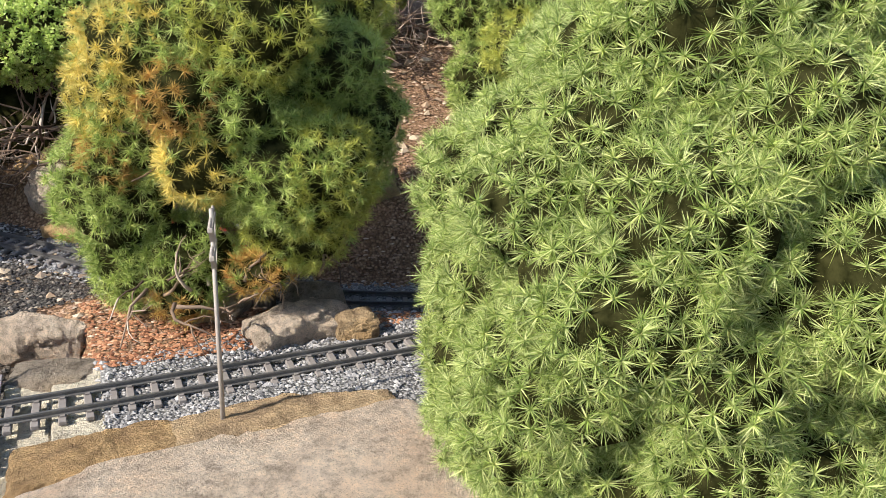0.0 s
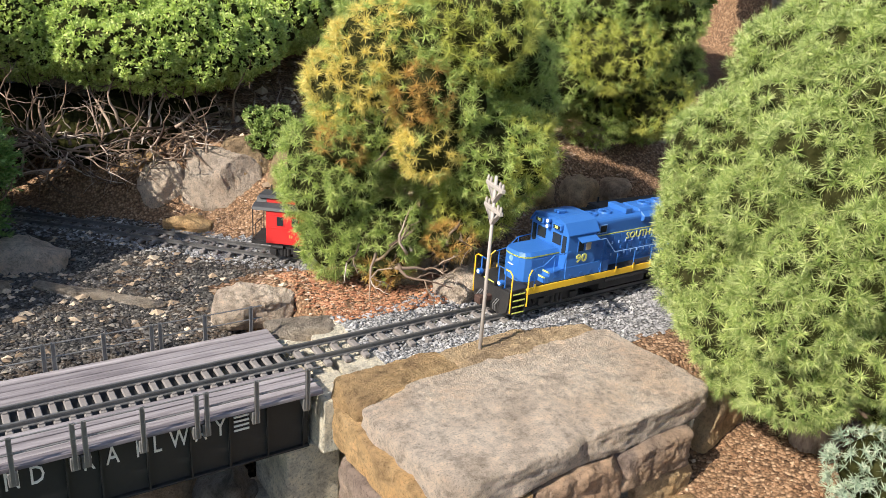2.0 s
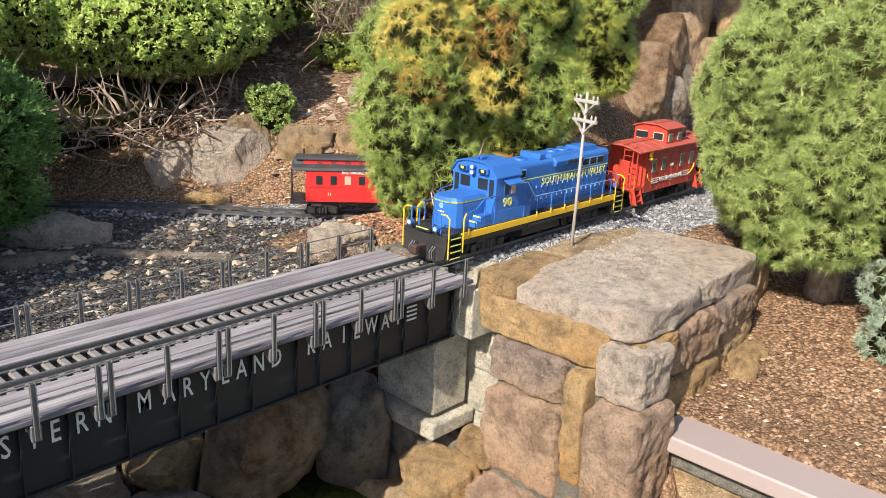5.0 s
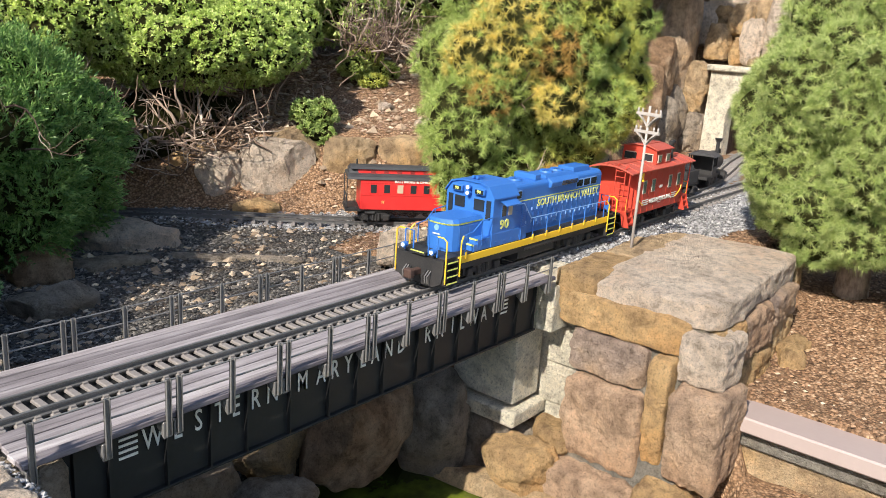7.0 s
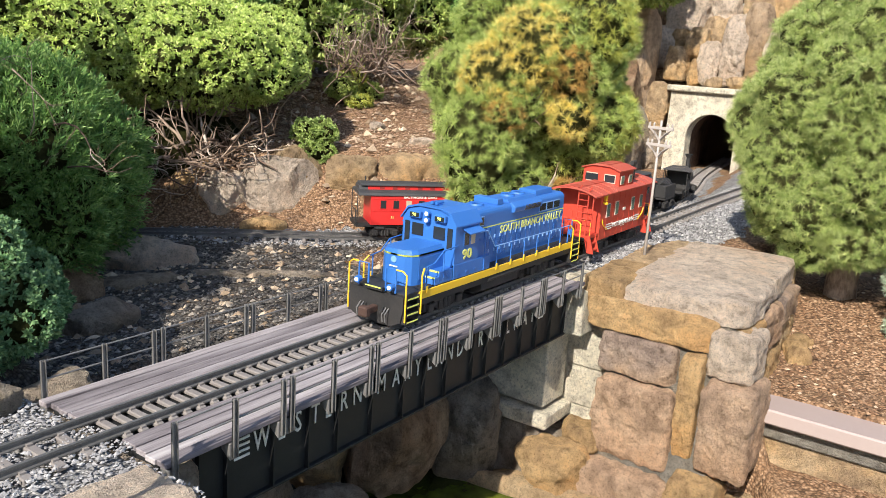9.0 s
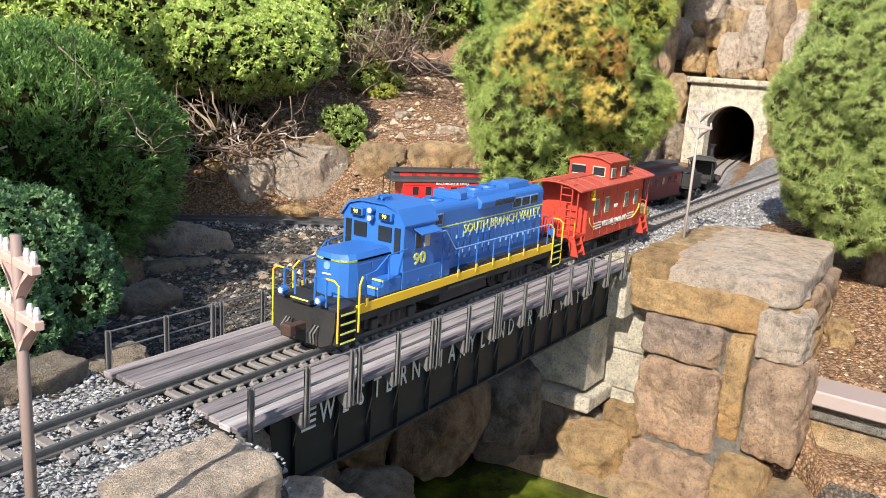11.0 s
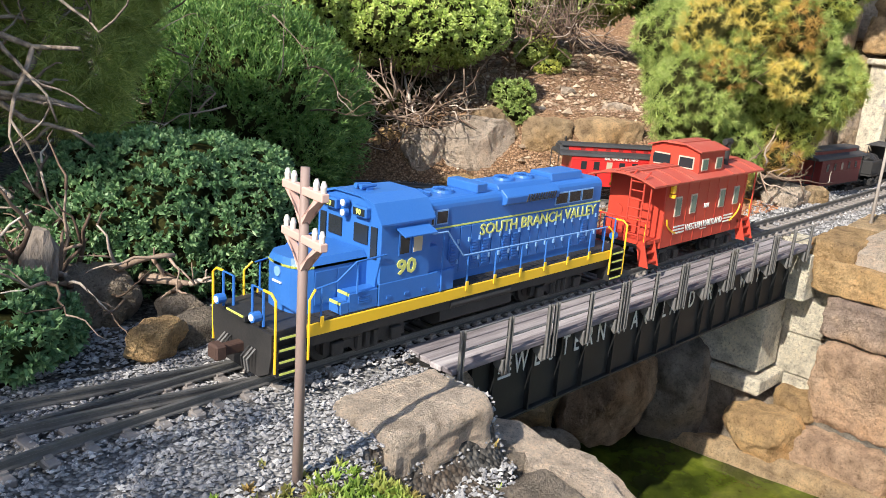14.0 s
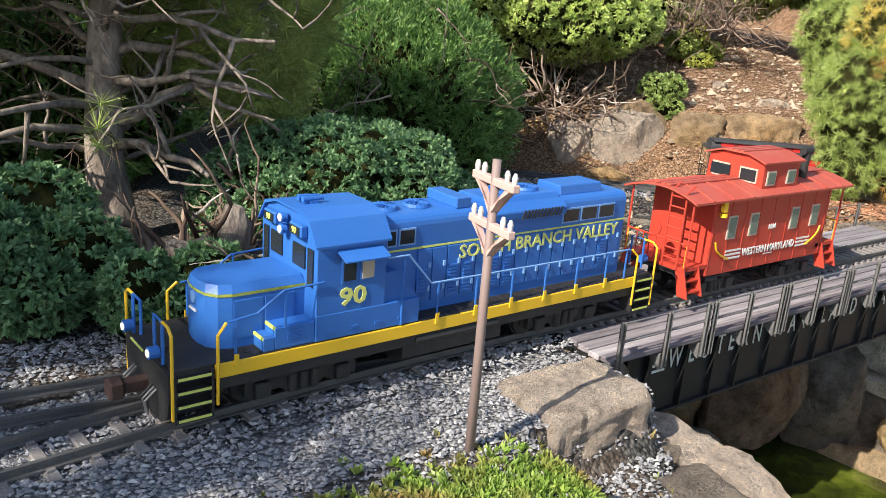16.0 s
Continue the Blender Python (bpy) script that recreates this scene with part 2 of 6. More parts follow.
INSULATOR = paint("insulator_white", (0.66, 0.6, 0.56), (0.6, 0.58, 0.52), 0.3, 0, 0.3)
CONCRETE = stone_mat("cast_concrete", (0.84, 0.78, 0.65), (0.77, 0.71, 0.58), (0.58, 0.53, 0.43), (0.7, 0.63, 0.5), 7, 0.05)
MORTAR = stone_mat("mortar", (0.42, 0.39, 0.34), (0.33, 0.305, 0.265), (0.2, 0.18, 0.155), (0.33, 0.28, 0.22), 14, 0.05)
GREY_BOARD = paint("painted_board_taupe", (0.33, 0.26, 0.24), (0.4, 0.33, 0.3), 0.6, 0, 0.4, 20)
GLASS_DARK = paint("window_glass_dark", (0.02, 0.025, 0.03), (0.05, 0.055, 0.06), 0.12, 0, 0.2)
WARM_PANE = paint("window_shade_cream", (0.45, 0.38, 0.28), (0.3, 0.26, 0.2), 0.4, 0, 0.4)
LENS, _nt, _b = mat("lamp_lens", 0.15)
_b.inputs["Base Color"].default_value = (0.8, 0.78, 0.7, 1)
_b.inputs["Emission Color"].default_value, _b.inputs["Emission Strength"].default_value = (1, 0.93, 0.8, 1), 0.7
WATER, _nt, _b = mat("pond_water", 0.04, 0, 0.5)
_nt.links.new(ramp(_nt, noise_tex(_nt, 7, 5, 0.65), [(0.38, (0.015, 0.022, 0.004)), (0.55, (0.065, 0.085, 0.01)), (0.75, (0.17, 0.2, 0.025))]), _b.inputs["Base Color"])
bump(_nt, _b, noise_tex(_nt, 30, 3), 0.08, 0.004)
TUNNEL_DARK = stone_mat("tunnel_lining", (0.3, 0.2, 0.15), (0.2, 0.13, 0.1), (0.09, 0.06, 0.05), (0.3, 0.15, 0.1), 8, 0.05)


# ---------------------------------------------------------------- mesh helpers
def thing(name, m, label, category, group="", kind=""):
    ob = new(name)
    ob.empty_display_size = 0.02
    ob.matrix_basis = m
    return tagged(ob, label, category, group, kind)


def part(name, bm, material, parent=None, label="", smooth=False, m=None):
    me = bpy.data.meshes.new(name)
    bm.to_mesh(me)
    bm.free()
    return part_of(name, me, material, parent, label, smooth, m)


def part_of(name, me, material, parent=None, label="", smooth=False, m=None):
    if material and not me.materials:
        for x in (material if isinstance(material, (list, tuple)) else [material]):
            me.materials.append(x)
    if smooth:
        me.polygons.foreach_set("use_smooth", [True] * len(me.polygons))
    ob = new(name, me)
    if parent:
        ob.parent = parent
    if m is not None:
        ob.matrix_basis = m
    if label:
        ob["label"] = label
    return ob


def box(bm, x0, x1, y0, y1, z0, z1, bev=0.0, m=None, seg=1):
    mm = Matrix.Translation(((x0 + x1) / 2, (y0 + y1) / 2, (z0 + z1) / 2)) @ Matrix.Diagonal((abs(x1 - x0), abs(y1 - y0), abs(z1 - z0), 1))
    if m is not None:
        mm = m @ mm
    vs = bmesh.ops.create_cube(bm, size=1, matrix=mm)["verts"]
    if bev:
        es = list({e for v in vs for e in v.link_edges})
        bmesh.ops.bevel(bm, geom=es, offset=bev, segments=seg, affect="EDGES", clamp_overlap=True)
    return bm


def tube(bm, pts, r, sides=6, r_end=None):
    """A rod of round section along points."""
    pts = [Vector(p) for p in pts]
    rings, n = [], len(pts)
    for i, p in enumerate(pts):
        d = (pts[min(i + 1, n - 1)] - pts[max(i - 1, 0)]).normalized()
        a = d.orthogonal().normalized() if i == 0 else (a - d * a.dot(d)).normalized()
        c = d.cross(a)
        rr = r + ((r_end if r_end is not None else r) - r) * i / max(1, n - 1)
        rings.append([bm.verts.new(p + (a * math.cos(2 * math.pi * k / sides) + c * math.sin(2 * math.pi * k / sides)) * rr) for k in range(sides)])
    for r0, r1 in zip(rings, rings[1:]):
        for k in range(sides):
            bm.faces.new((r0[k], r0[(k + 1) % sides], r1[(k + 1) % sides], r1[k]))
    bm.faces.new(rings[0][::-1])
    bm.faces.new(rings[-1])
    return bm


def prism(bm, outline, axis, a, b, bev=0.0):
    """An outline (2D points) drawn out along an axis from a to b."""
    def put(p, q, w):
        return {"x": (w, p, q), "y": (p, w, q), "z": (p, q, w)}[axis]
    v0 = [bm.verts.new(put(p, q, a)) for p, q in outline]
    v1 = [bm.verts.new(put(p, q, b)) for p, q in outline]
    n = len(outline)
    fs = [bm.faces.new(v0), bm.faces.new(v1[::-1])]
    for i in range(n):
        fs.append(bm.faces.new((v0[i], v1[i], v1[(i + 1) % n], v0[(i + 1) % n])))
    bmesh.ops.recalc_face_normals(bm, faces=fs)
    if bev:
        es = list({e for f in fs for e in f.edges})
        bmesh.ops.bevel(bm, geom=es, offset=bev, segments=1, affect="EDGES", clamp_overlap=True)
    return bm


def disc(bm, centre, axis, r, h, sides=14, r2=None):
    rot = {"x": pose(0, 0, 0, 0, 90, 0), "y": pose(0, 0, 0, 90, 0, 0), "z": Matrix()}[axis]
    bmesh.ops.create_cone(bm, cap_ends=True, segments=sides, radius1=r, radius2=r if r2 is None else r2, depth=h, matrix=Matrix.Translation(centre) @ rot)
    return bm


def mesh_text(words, size, align="CENTER", depth=0.0004, bold=0.0):
    """Lettering as a mesh, reading along +x and upright along +z, facing -y."""
    cu = bpy.data.curves.new("lettering", "FONT")
    cu.body, cu.size, cu.extrude, cu.offset, cu.resolution_u = words, size, depth, bold, 2
    cu.align_x, cu.align_y = align, "CENTER"
    tmp = bpy.data.objects.new("lettering", cu)
    me = bpy.data.meshes.new_from_object(tmp)
    bpy.data.objects.remove(tmp)
    bpy.data.curves.remove(cu)
    me.transform(pose(0, 0, 0, 90, 0, 0))
    return me


def rock_mesh(seed, sx, sy, sz, rough=0.16, square=0.5, sub=3, cuts=5):
    """A broken sandstone piece: a rounded box, split by flat planes, with an uneven weathered surface."""
    rnd = random.Random(seed)
    bm = bmesh.new()
    bmesh.ops.create_cube(bm, size=2.0)
    bmesh.ops.subdivide_edges(bm, edges=bm.edges[:], cuts={3: 9, 4: 15, 5: 26}[sub], use_grid_fill=True)
    planes = []
    e = 2.5 + 14 * max(0, square - 0.3) ** 1.5
    dual = e / (e - 1)
    for _ in range(cuts):
        n = Vector((rnd.uniform(-1, 1), rnd.uniform(-1, 1), rnd.uniform(-0.7, 1))).normalized()
        reach = sum(abs(a) ** dual for a in n) ** (1 / dual)
        planes.append((n, reach * rnd.uniform(0.68, 0.9) if square < 0.9 else reach * rnd.uniform(0.84, 0.95)))
    off = Vector((rnd.uniform(-50, 50), rnd.uniform(-50, 50), rnd.uniform(-50, 50)))
    mean = (sx * sy * sz) ** (1 / 3)
    for v in bm.verts:
        c = v.co
        k = (abs(c.x) ** e + abs(c.y) ** e + abs(c.z) ** e) ** (1 / e)
        p = c / k
        for n, h in planes:
            o = p.dot(n) - h
            if o > 0:
                p = p - n * o
        q = Vector((p.x * sx, p.y * sy, p.z * sz))
        d = q.normalized()
        amp = rough * mean
        w = q / mean
        nz = noise.noise(w * 1.1 + off) * amp * 0.9 + noise.noise(w * 3.1 + off) * amp * 0.35
        fine = noise.noise(q * 40 + off) * 0.005 + noise.noise(q * 110 + off) * 0.003
        crack = -max(0, 0.06 - abs(noise.noise(w * 0.9 + off * 2))) * amp * 5
        v.co = q + d * (nz + fine * min(1, mean / 0.04) + crack)
    return bm


def rock(name, at, size, seed, material, label, turn=0, tilt=0, square=0.5, rough=0.16, sub=4, category="rock", group="", cuts=5):
    bm = rock_mesh(seed, size[0] / 2, size[1] / 2, size[2] / 2, rough, square, sub, cuts)
    ob = part(name, bm, material, None, "", False, pose(*at, tilt, 0, turn))
    return tagged(ob, label, category, group)


# ---------------------------------------------------------------- lie of the land
def ss(a, b, x):
    t = min(1.0, max(0.0, (x - a) / (b - a)))
    return t * t * (3 - 2 * t)


BACK_LINE = [(-0.4, 1.62), (0.1, 1.38), (0.5, 1.16), (0.83, 0.88), (1.1, 0.605), (1.36, 0.4), (1.66, 0.27), (2.0, 0.235), (2.4, 0.245), (2.8, 0.31), (3.2, 0.4), (3.5, 0.455), (4.3, 0.58)]
BACK_Z = -0.07
MAIN_END = 3.55


def smooth_line(pts, step=0.02):
    """Points at even steps along a soft curve through pts (Catmull-Rom)."""
    p = [Vector((*q, 0)) for q in pts]
    p = [p[0] * 2 - p[1], *p, p[-1] * 2 - p[-2]]
    dense = []
    for a, b, c, d in zip(p, p[1:], p[2:], p[3:]):
        for i in range(24):
            t = i / 24
            dense.append(0.5 * (2 * b + (c - a) * t + (2 * a - 5 * b + 4 * c - d) * t * t + (3 * b - a - 3 * c + d) * t ** 3))
    dense.append(p[-2])
    out, left = [dense[0]], step
    for a, b in zip(dense, dense[1:]):
        n = (b - a).length
        while n >= left:
            a = a + (b - a).normalized() * left
            out.append(a)
            n -= left
            left = step
        left -= n
    return out


def main_y(x):
    """Middle of the main line: straight over the bridge, easing off at both ends."""
    return -0.13 * min(0, x + 0.06) ** 2 + 0.018 * ss(1.0, 2.2, x)


BACK_PTS = smooth_line(BACK_LINE, 0.02)
_back_np = np.array([(p.x, p.y) for p in BACK_PTS])


def back_offset(x, y):
    """Distance from the back line, positive on its hill side."""
    d = np.hypot(_back_np[:, 0] - x, _back_np[:, 1] - y)
    i = int(np.argmin(d))
    a, b = _back_np[max(i - 1, 0)], _back_np[min(i + 1, len(_back_np) - 1)]
    side = (b[0] - a[0]) * (y - a[1]) - (b[1] - a[1]) * (x - a[0])
    return float(d[i]) * (1 if side > 0 else -1)


def ground_z(x, y):
    """Height of the ground before its fine unevenness."""
    z = -0.014
    # west bank dips towards the front
    z -= 0.05 * ss(-0.22, -0.45, y) * (1 - ss(0.0, 0.1, x))
    # step down in front of the west bank's squared rock
    z -= 0.055 * ss(-0.19, -0.14, x) * ss(-0.165, -0.19, y) * (1 - ss(0.0, 0.1, x))
    # hollow behind the bridge
    z += (-0.1 - z) * ss(-0.02, 0.2, x) * ss(0.13, 0.34, y) * (1 - ss(0.9, 1.02, x) * (1 - ss(0.3, 0.5, y)))
    # slope on the east side, in front of the abutment
    low = -0.18 + 0.08 * ss(1.2, 1.6, x) + 0.04 * ss(1.6, 2.4, x)
    z += (low - z) * ss(1.0, 1.06, x) * (1 - ss(-0.37, -0.22 - 0.08 * ss(1.4, 1.8, x), y))
    z += (-0.3 - z) * (1 - ss(1.06, 1.08, x)) * ss(0.6, 0.8, x) * (1 - ss(-0.46, -0.4, y))
    # back line's bed, and the hill behind it
    if -0.6 < x < 4.0 and y > 0.05:
        d = back_offset(x, y)
        bed = BACK_Z - 0.014
        if d > -0.2:
            z += (bed - z) * ss(-0.2, -0.06, d) * ss(0.3, 0.55, x)
        if d > 0.05:
            z += (0.2 * ss(0.06 + 0.22 * ss(2.3, 2.7, x), 0.3 + 0.25 * ss(2.3, 2.7, x), d) + 0.19 * ss(0.3, 1.5, d) + 0.5 * ss(1.4, 5.0, d)) * ss(0.35, 0.9, x)
    elif y > 1.4:
        z += 0.5 * ss(1.4, 5, y)
    # cliff behind the portal, open where the tunnel runs
    z += 0.75 * ss(3.54, 3.7, x) * (1 - ss(4.6, 6, x)) * max(1 - ss(-0.3, 0.26, y) if y < 0.26 else 0, ss(0.63, 0.67, y)) * (1 - ss(1.6, 2.6, y)) * ss(-1.4, -0.5, y)
    # gorge with the pond
    east = 1.04 - 0.09 * (1 - ss(-0.5, -0.42, y))
    g = ss(-0.01, 0.045, x + 0.11 * (1 - ss(-0.3, -0.19, y))) * (1 - ss(east - 0.06, east, x)) * (1 - ss(0.12, 0.3, y)) * ss(-1.5, -1.2, y)
    z += (-0.52 - z) * g
    return z


def axis_steps(lo, hi, fine):
    a = list(np.arange(lo, hi + 1e-6, fine))
    out, s, v = [], fine, hi
    while v < 60:
        s *= 1.35
        v += s
        out.append(v)
    neg, s, v = [], fine, lo
    while v > -60:
        s *= 1.35
        v -= s
        neg.append(v)
    return neg[::-1] + a + out


def zone(x, y, z):
    """0 soil and grit, 1 pale ballast, 2 brown mulch."""
    j = noise.noise(Vector((x * 9, y * 9, 3))) * 0.035 + noise.noise(Vector((x * 30, y * 30, 1))) * 0.012
    if (x < 0.02 or x > 0.93) and abs(y - main_y(x)) < 0.105 + j + 0.1 * ss(1.0, 1.7, x) + (0.06 if x < 0 and y < 0 else 0):
        return 1
    d = back_offset(x, y) if y > 0.05 and -0.6 < x < 4 else 9
    if abs(d) < 0.07 + j:
        return 1 if x > 0.95 else 0
    if 0.93 < x and (y < -0.25 or 0.08 < y < 0.5 or d > 0):
        return 2
    if 0.07 < d < 8 and x > 0.6 + j:
        return 2
    return 0


def build_ground():
    xs, ys = axis_steps(-0.9, 3.6, 0.0145), axis_steps(-0.95, 1.75, 0.0145)
    verts, nx = [], len(xs)
    for y in ys:
        for x in xs:
            z = ground_z(x, y)
            if -1.0 < x < 3.7 and -1.1 < y < 1.9:
                z += noise.noise(Vector((x * 7, y * 7, 0))) * 0.008 + noise.noise(Vector((x * 28, y * 28, 5))) * 0.004
                if x < 0.02 and abs(y - main_y(x)) < 0.1 or x > 0.92 and abs(y) < 0.08:
                    z = min(z, -0.012)
            verts.append((x, y, z))
    faces = [(j * nx + i, j * nx + i + 1, (j + 1) * nx + i + 1, (j + 1) * nx + i) for j in range(len(ys) - 1) for i in range(nx - 1)]
    me = bpy.data.meshes.new("ground")
    me.from_pydata(verts, [], faces)
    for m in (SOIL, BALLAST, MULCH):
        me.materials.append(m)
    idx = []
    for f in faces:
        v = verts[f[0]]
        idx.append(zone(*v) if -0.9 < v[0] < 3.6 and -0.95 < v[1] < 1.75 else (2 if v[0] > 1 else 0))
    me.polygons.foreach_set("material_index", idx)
    ob = part_of("ground", me, None, None, "", True)
    return tagged(ob, "uneven ground of grey grit, pale ballast and brown mulch", "ground", kind="structure")


ground = build_ground()

_bm = bmesh.new()
bmesh.ops.create_grid(_bm, x_segments=2, y_segments=2, size=0.5, matrix=Matrix.Translation((0.5, -0.42, -0.425)) @ Matrix.Diagonal((1.3, 1.7, 1, 1)))
tagged(part("pond_water", _bm, WATER), "still green pond water under the bridge", "water", kind="structure")


# ---------------------------------------------------------------- track
def rail_on(pts, off, name, parent, h=0.0083, z=0.0, mesh_mat=None):
    """One rail with foot, web and head along points."""
    bm = bmesh.new()
    prof = [(-0.0036, -h), (0.0036, -h), (0.0036, -h + 0.0012), (0.001, -h + 0.002), (0.001, -0.003), (0.0019, -0.0024), (0.0019, 0), (-0.0019, 0), (-0.0019, -0.0024), (-0.001, -0.003), (-0.001, -h + 0.002), (-0.0036, -h + 0.0012)]
    rings = []
    for i, p in enumerate(pts):
        d = (pts[min(i + 1, len(pts) - 1)] - pts[max(i - 1, 0)]).normalized()
        n = Vector((-d.y, d.x, 0))
        rings.append([bm.verts.new((p.x + n.x * (off + a), p.y + n.y * (off + a), z + b)) for a, b in prof])
    k = len(prof)
    for a, b in zip(rings, rings[1:]):
        for i in range(k):
            bm.faces.new((a[i], a[(i + 1) % k], b[(i + 1) % k], b[i]))
    bm.faces.new(rings[0][::-1])
    bm.faces.new(rings[-1])
    return part(name, bm, mesh_mat or RAIL_METAL, parent)


def tie_mesh(length=0.078, w=0.0105, h=0.007):
    bm = bmesh.new()
    box(bm, -w / 2, w / 2, -length / 2, length / 2, -h, 0, 0.0012)
    for s in (-1, 1):
        for q in (-1, 1):
            box(bm, -0.003, 0.003, s * 0.0225 + q * 0.0052 - 0.0018, s * 0.0225 + q * 0.0052 + 0.0018, -0.001, 0.0022)
    me = bpy.data.meshes.new("tie")
    bm.to_mesh(me)
    bm.free()
    me.materials.append(TIE_WOOD)
    return me


def lay_track(name, pts, z, label, gap=0.031, tie=None, skip=lambda p: False, ties=True):
    t = thing(name, Matrix(), label, "track", kind="")
    rail_on(pts, 0.0225, "rail", t, z=z)
    rail_on(pts, -0.0225, "rail", t, z=z)
    if not ties:
        return t
    me = tie or tie_mesh()
    walked, due = 0.0, 0.0
    rnd = random.Random(4)
    for a, b in zip(pts, pts[1:]):
        walked += (b - a).length
        if walked >= due:
            due += gap
            if skip(a):
                continue
            d = b - a
            part_of("tie", me, None, t, m=pose(a.x, a.y, z - 0.0083 + rnd.uniform(-0.0006, 0.0002), 0, 0, math.degrees(math.atan2(d.y, d.x)) + rnd.uniform(-1.5, 1.5)))
    return t


MAIN_PTS = [Vector((x, main_y(x), 0)) for x in np.arange(-1.6, MAIN_END, 0.0105)]
lay_track("main_track", MAIN_PTS, 0.0, "weathered dark rails on grey ties, crossing the bridge", 0.031, skip=lambda p: -0.005 < p.x < 0.915)
lay_track("back_track", smooth_line(BACK_LINE, 0.0105), BACK_Z, "dark rails on ties curving past the rocks to the tunnel", 0.031)
SIDE_PTS = [Vector((x, main_y(x) + 0.2 * max(0, -0.16 - x) ** 0.98, 0)) for x in np.arange(-1.6, -0.17, 0.0105)]
side_track = lay_track("siding_track", SIDE_PTS, -0.0004, "siding rails branching off through a switch", 0.031, ties=False)


# ---------------------------------------------------------------- girder bridge
BR0, BR1 = 0.0, 0.912


def build_bridge():
    br = thing("girder_bridge", Matrix(), "black plate girder bridge with weathered plank deck and lettering", "bridge")
    rnd = random.Random(8)
    # deck boards run along the bridge on both sides of the track
    for s in (-1, 1):
        y = 0.034
        for w in (0.022, 0.016, 0.0155, 0.015):
            bm = bmesh.new()
            dz = rnd.uniform(-0.0008, 0.0008)
            box(bm, BR0 - 0.004 + rnd.uniform(-0.003, 0.003), BR1 + 0.006, s * y, s * (y + w), -0.014 + dz, -0.0078 + dz, 0.0008)
            part("deck_board", bm, DECK_WOOD, br)
            y += w + 0.0026
    bm = bmesh.new()
    box(bm, BR0, BR1, -0.09, 0.09, -0.024, -0.0145)
    part("deck_beam", bm, GIRDER, br)
    tie = tie_mesh(0.064, 0.0095, 0.005)
    for i in range(int((BR1 - BR0) / 0.0185)):
        part_of("tie", tie, None, br, m=pose(BR0 + 0.01 + i * 0.0185, 0, -0.0083))
    for s in (-1, 1):
        bm = bmesh.new()
        y = s * 0.076
        box(bm, BR0 + 0.003, BR1 - 0.003, y - 0.002, y + 0.002, -0.11, -0.02)
        box(bm, BR0 + 0.003, BR1 - 0.003, y - 0.008, y + 0.008, -0.114, -0.1105, 0.0006)
        box(bm, BR0 + 0.003, BR1 - 0.003, y - 0.008, y + 0.008, -0.024, -0.0205, 0.0006)
        part("girder", bm, GIRDER, br)
        for x in (0.012, 0.055, 0.092, 0.16, 0.217, 0.269, 0.336, 0.403, 0.455, 0.508, 0.582, 0.622, 0.68, 0.736, 0.79, 0.845, 0.9):
            bm = bmesh.new()
            box(bm, x - 0.0012, x + 0.0012, y + s * 0.002, y + s * 0.0085, -0.1105, -0.024)
            part("stiffener", bm, GIRDER, br)
        for i in range(13):
            x = BR0 + 0.002 + i * 0.0742
            pair = (0.0,) if i % 2 or i in (0, 12) else (-0.0065, 0.0065)
            for dx in pair:
                bm = bmesh.new()
                yy = s * 0.1125
                box(bm, x + dx - 0.003, x + dx + 0.003, yy - 0.0006, yy + 0.0006, -0.03, 0.035)
                box(bm, x + dx - 0.003, x + dx - 0.0022, yy - 0.003, yy + 0.0006, -0.03, 0.035)
                box(bm, x + dx + 0.0022, x + dx + 0.003, yy - 0.003, yy + 0.0006, -0.03, 0.035)
                part("railing_post", bm, STEEL_GREY, br)
                bm = bmesh.new()
                prism(bm, [(s * 0.098, -0.0145), (s * 0.1115, -0.0145), (s * 0.1115, -0.034), (s * 0.098, -0.024)], "x", x + dx - 0.0055, x + dx + 0.0055, 0.0008)
                part("post_bracket", bm, STEEL_GREY, br)
        for z in (0.033, 0.012):
            bm = bmesh.new()
            tube(bm, [(BR0, s * 0.1125, z), (BR1, s * 0.1125, z)], 0.0011, 6)
            part("handrail", bm, STEEL_GREY, br)
    # lettering on the near girder
    words = "WESTERN MARYLAND RAILWAY".replace(" ", "")
    places = (0.137, 0.168, 0.195, 0.224, 0.247, 0.276, 0.302, 0.351, 0.383, 0.408, 0.433, 0.461, 0.486, 0.513, 0.541, 0.6, 0.629, 0.66, 0.685, 0.714, 0.743, 0.77)
    for ch, x in zip(words, places):
        me = mesh_text(ch, 0.036, bold=0.0002)
        me.transform(Matrix.Diagonal((0.68, 1, 1.05, 1)))
        part_of("letter", me, WHITE, br, "faded white painted letter", m=pose(x + 0.008, -0.0792, -0.047))
    for s, x in ((-1, 0.108), (1, 0.8)):
        for k in range(4):
            bm = bmesh.new()
            box(bm, x - 0.003, x + 0.019, -0.0796, -0.0786, -0.0375 - k * 0.0072, -0.0345 - k * 0.0072)
            part("stripe", bm, WHITE, br)
    return br


STEEL_GREY = paint("railing_grey", (0.17, 0.165, 0.16), (0.36, 0.35, 0.34), 0.5, 0.4, 0.6)
build_bridge()


# ---------------------------------------------------------------- rolling stock
def wheelset(parent, x, r=0.0155, z=0.0, half=0.0225):
    bm = bmesh.new()
    for s in (-1, 1):
        disc(bm, (x, s * half, z + r), "y", r, 0.005, 18)
        disc(bm, (x, s * (half - 0.003), z + r), "y", r + 0.0015, 0.001, 18)
        disc(bm, (x, s * (half + 0.003), z + r), "y", r * 0.55, 0.002, 12)
    disc(bm, (x, 0, z + r), "y", 0.003, half * 2, 8)
    return part("wheelset", bm, BLACK, parent)


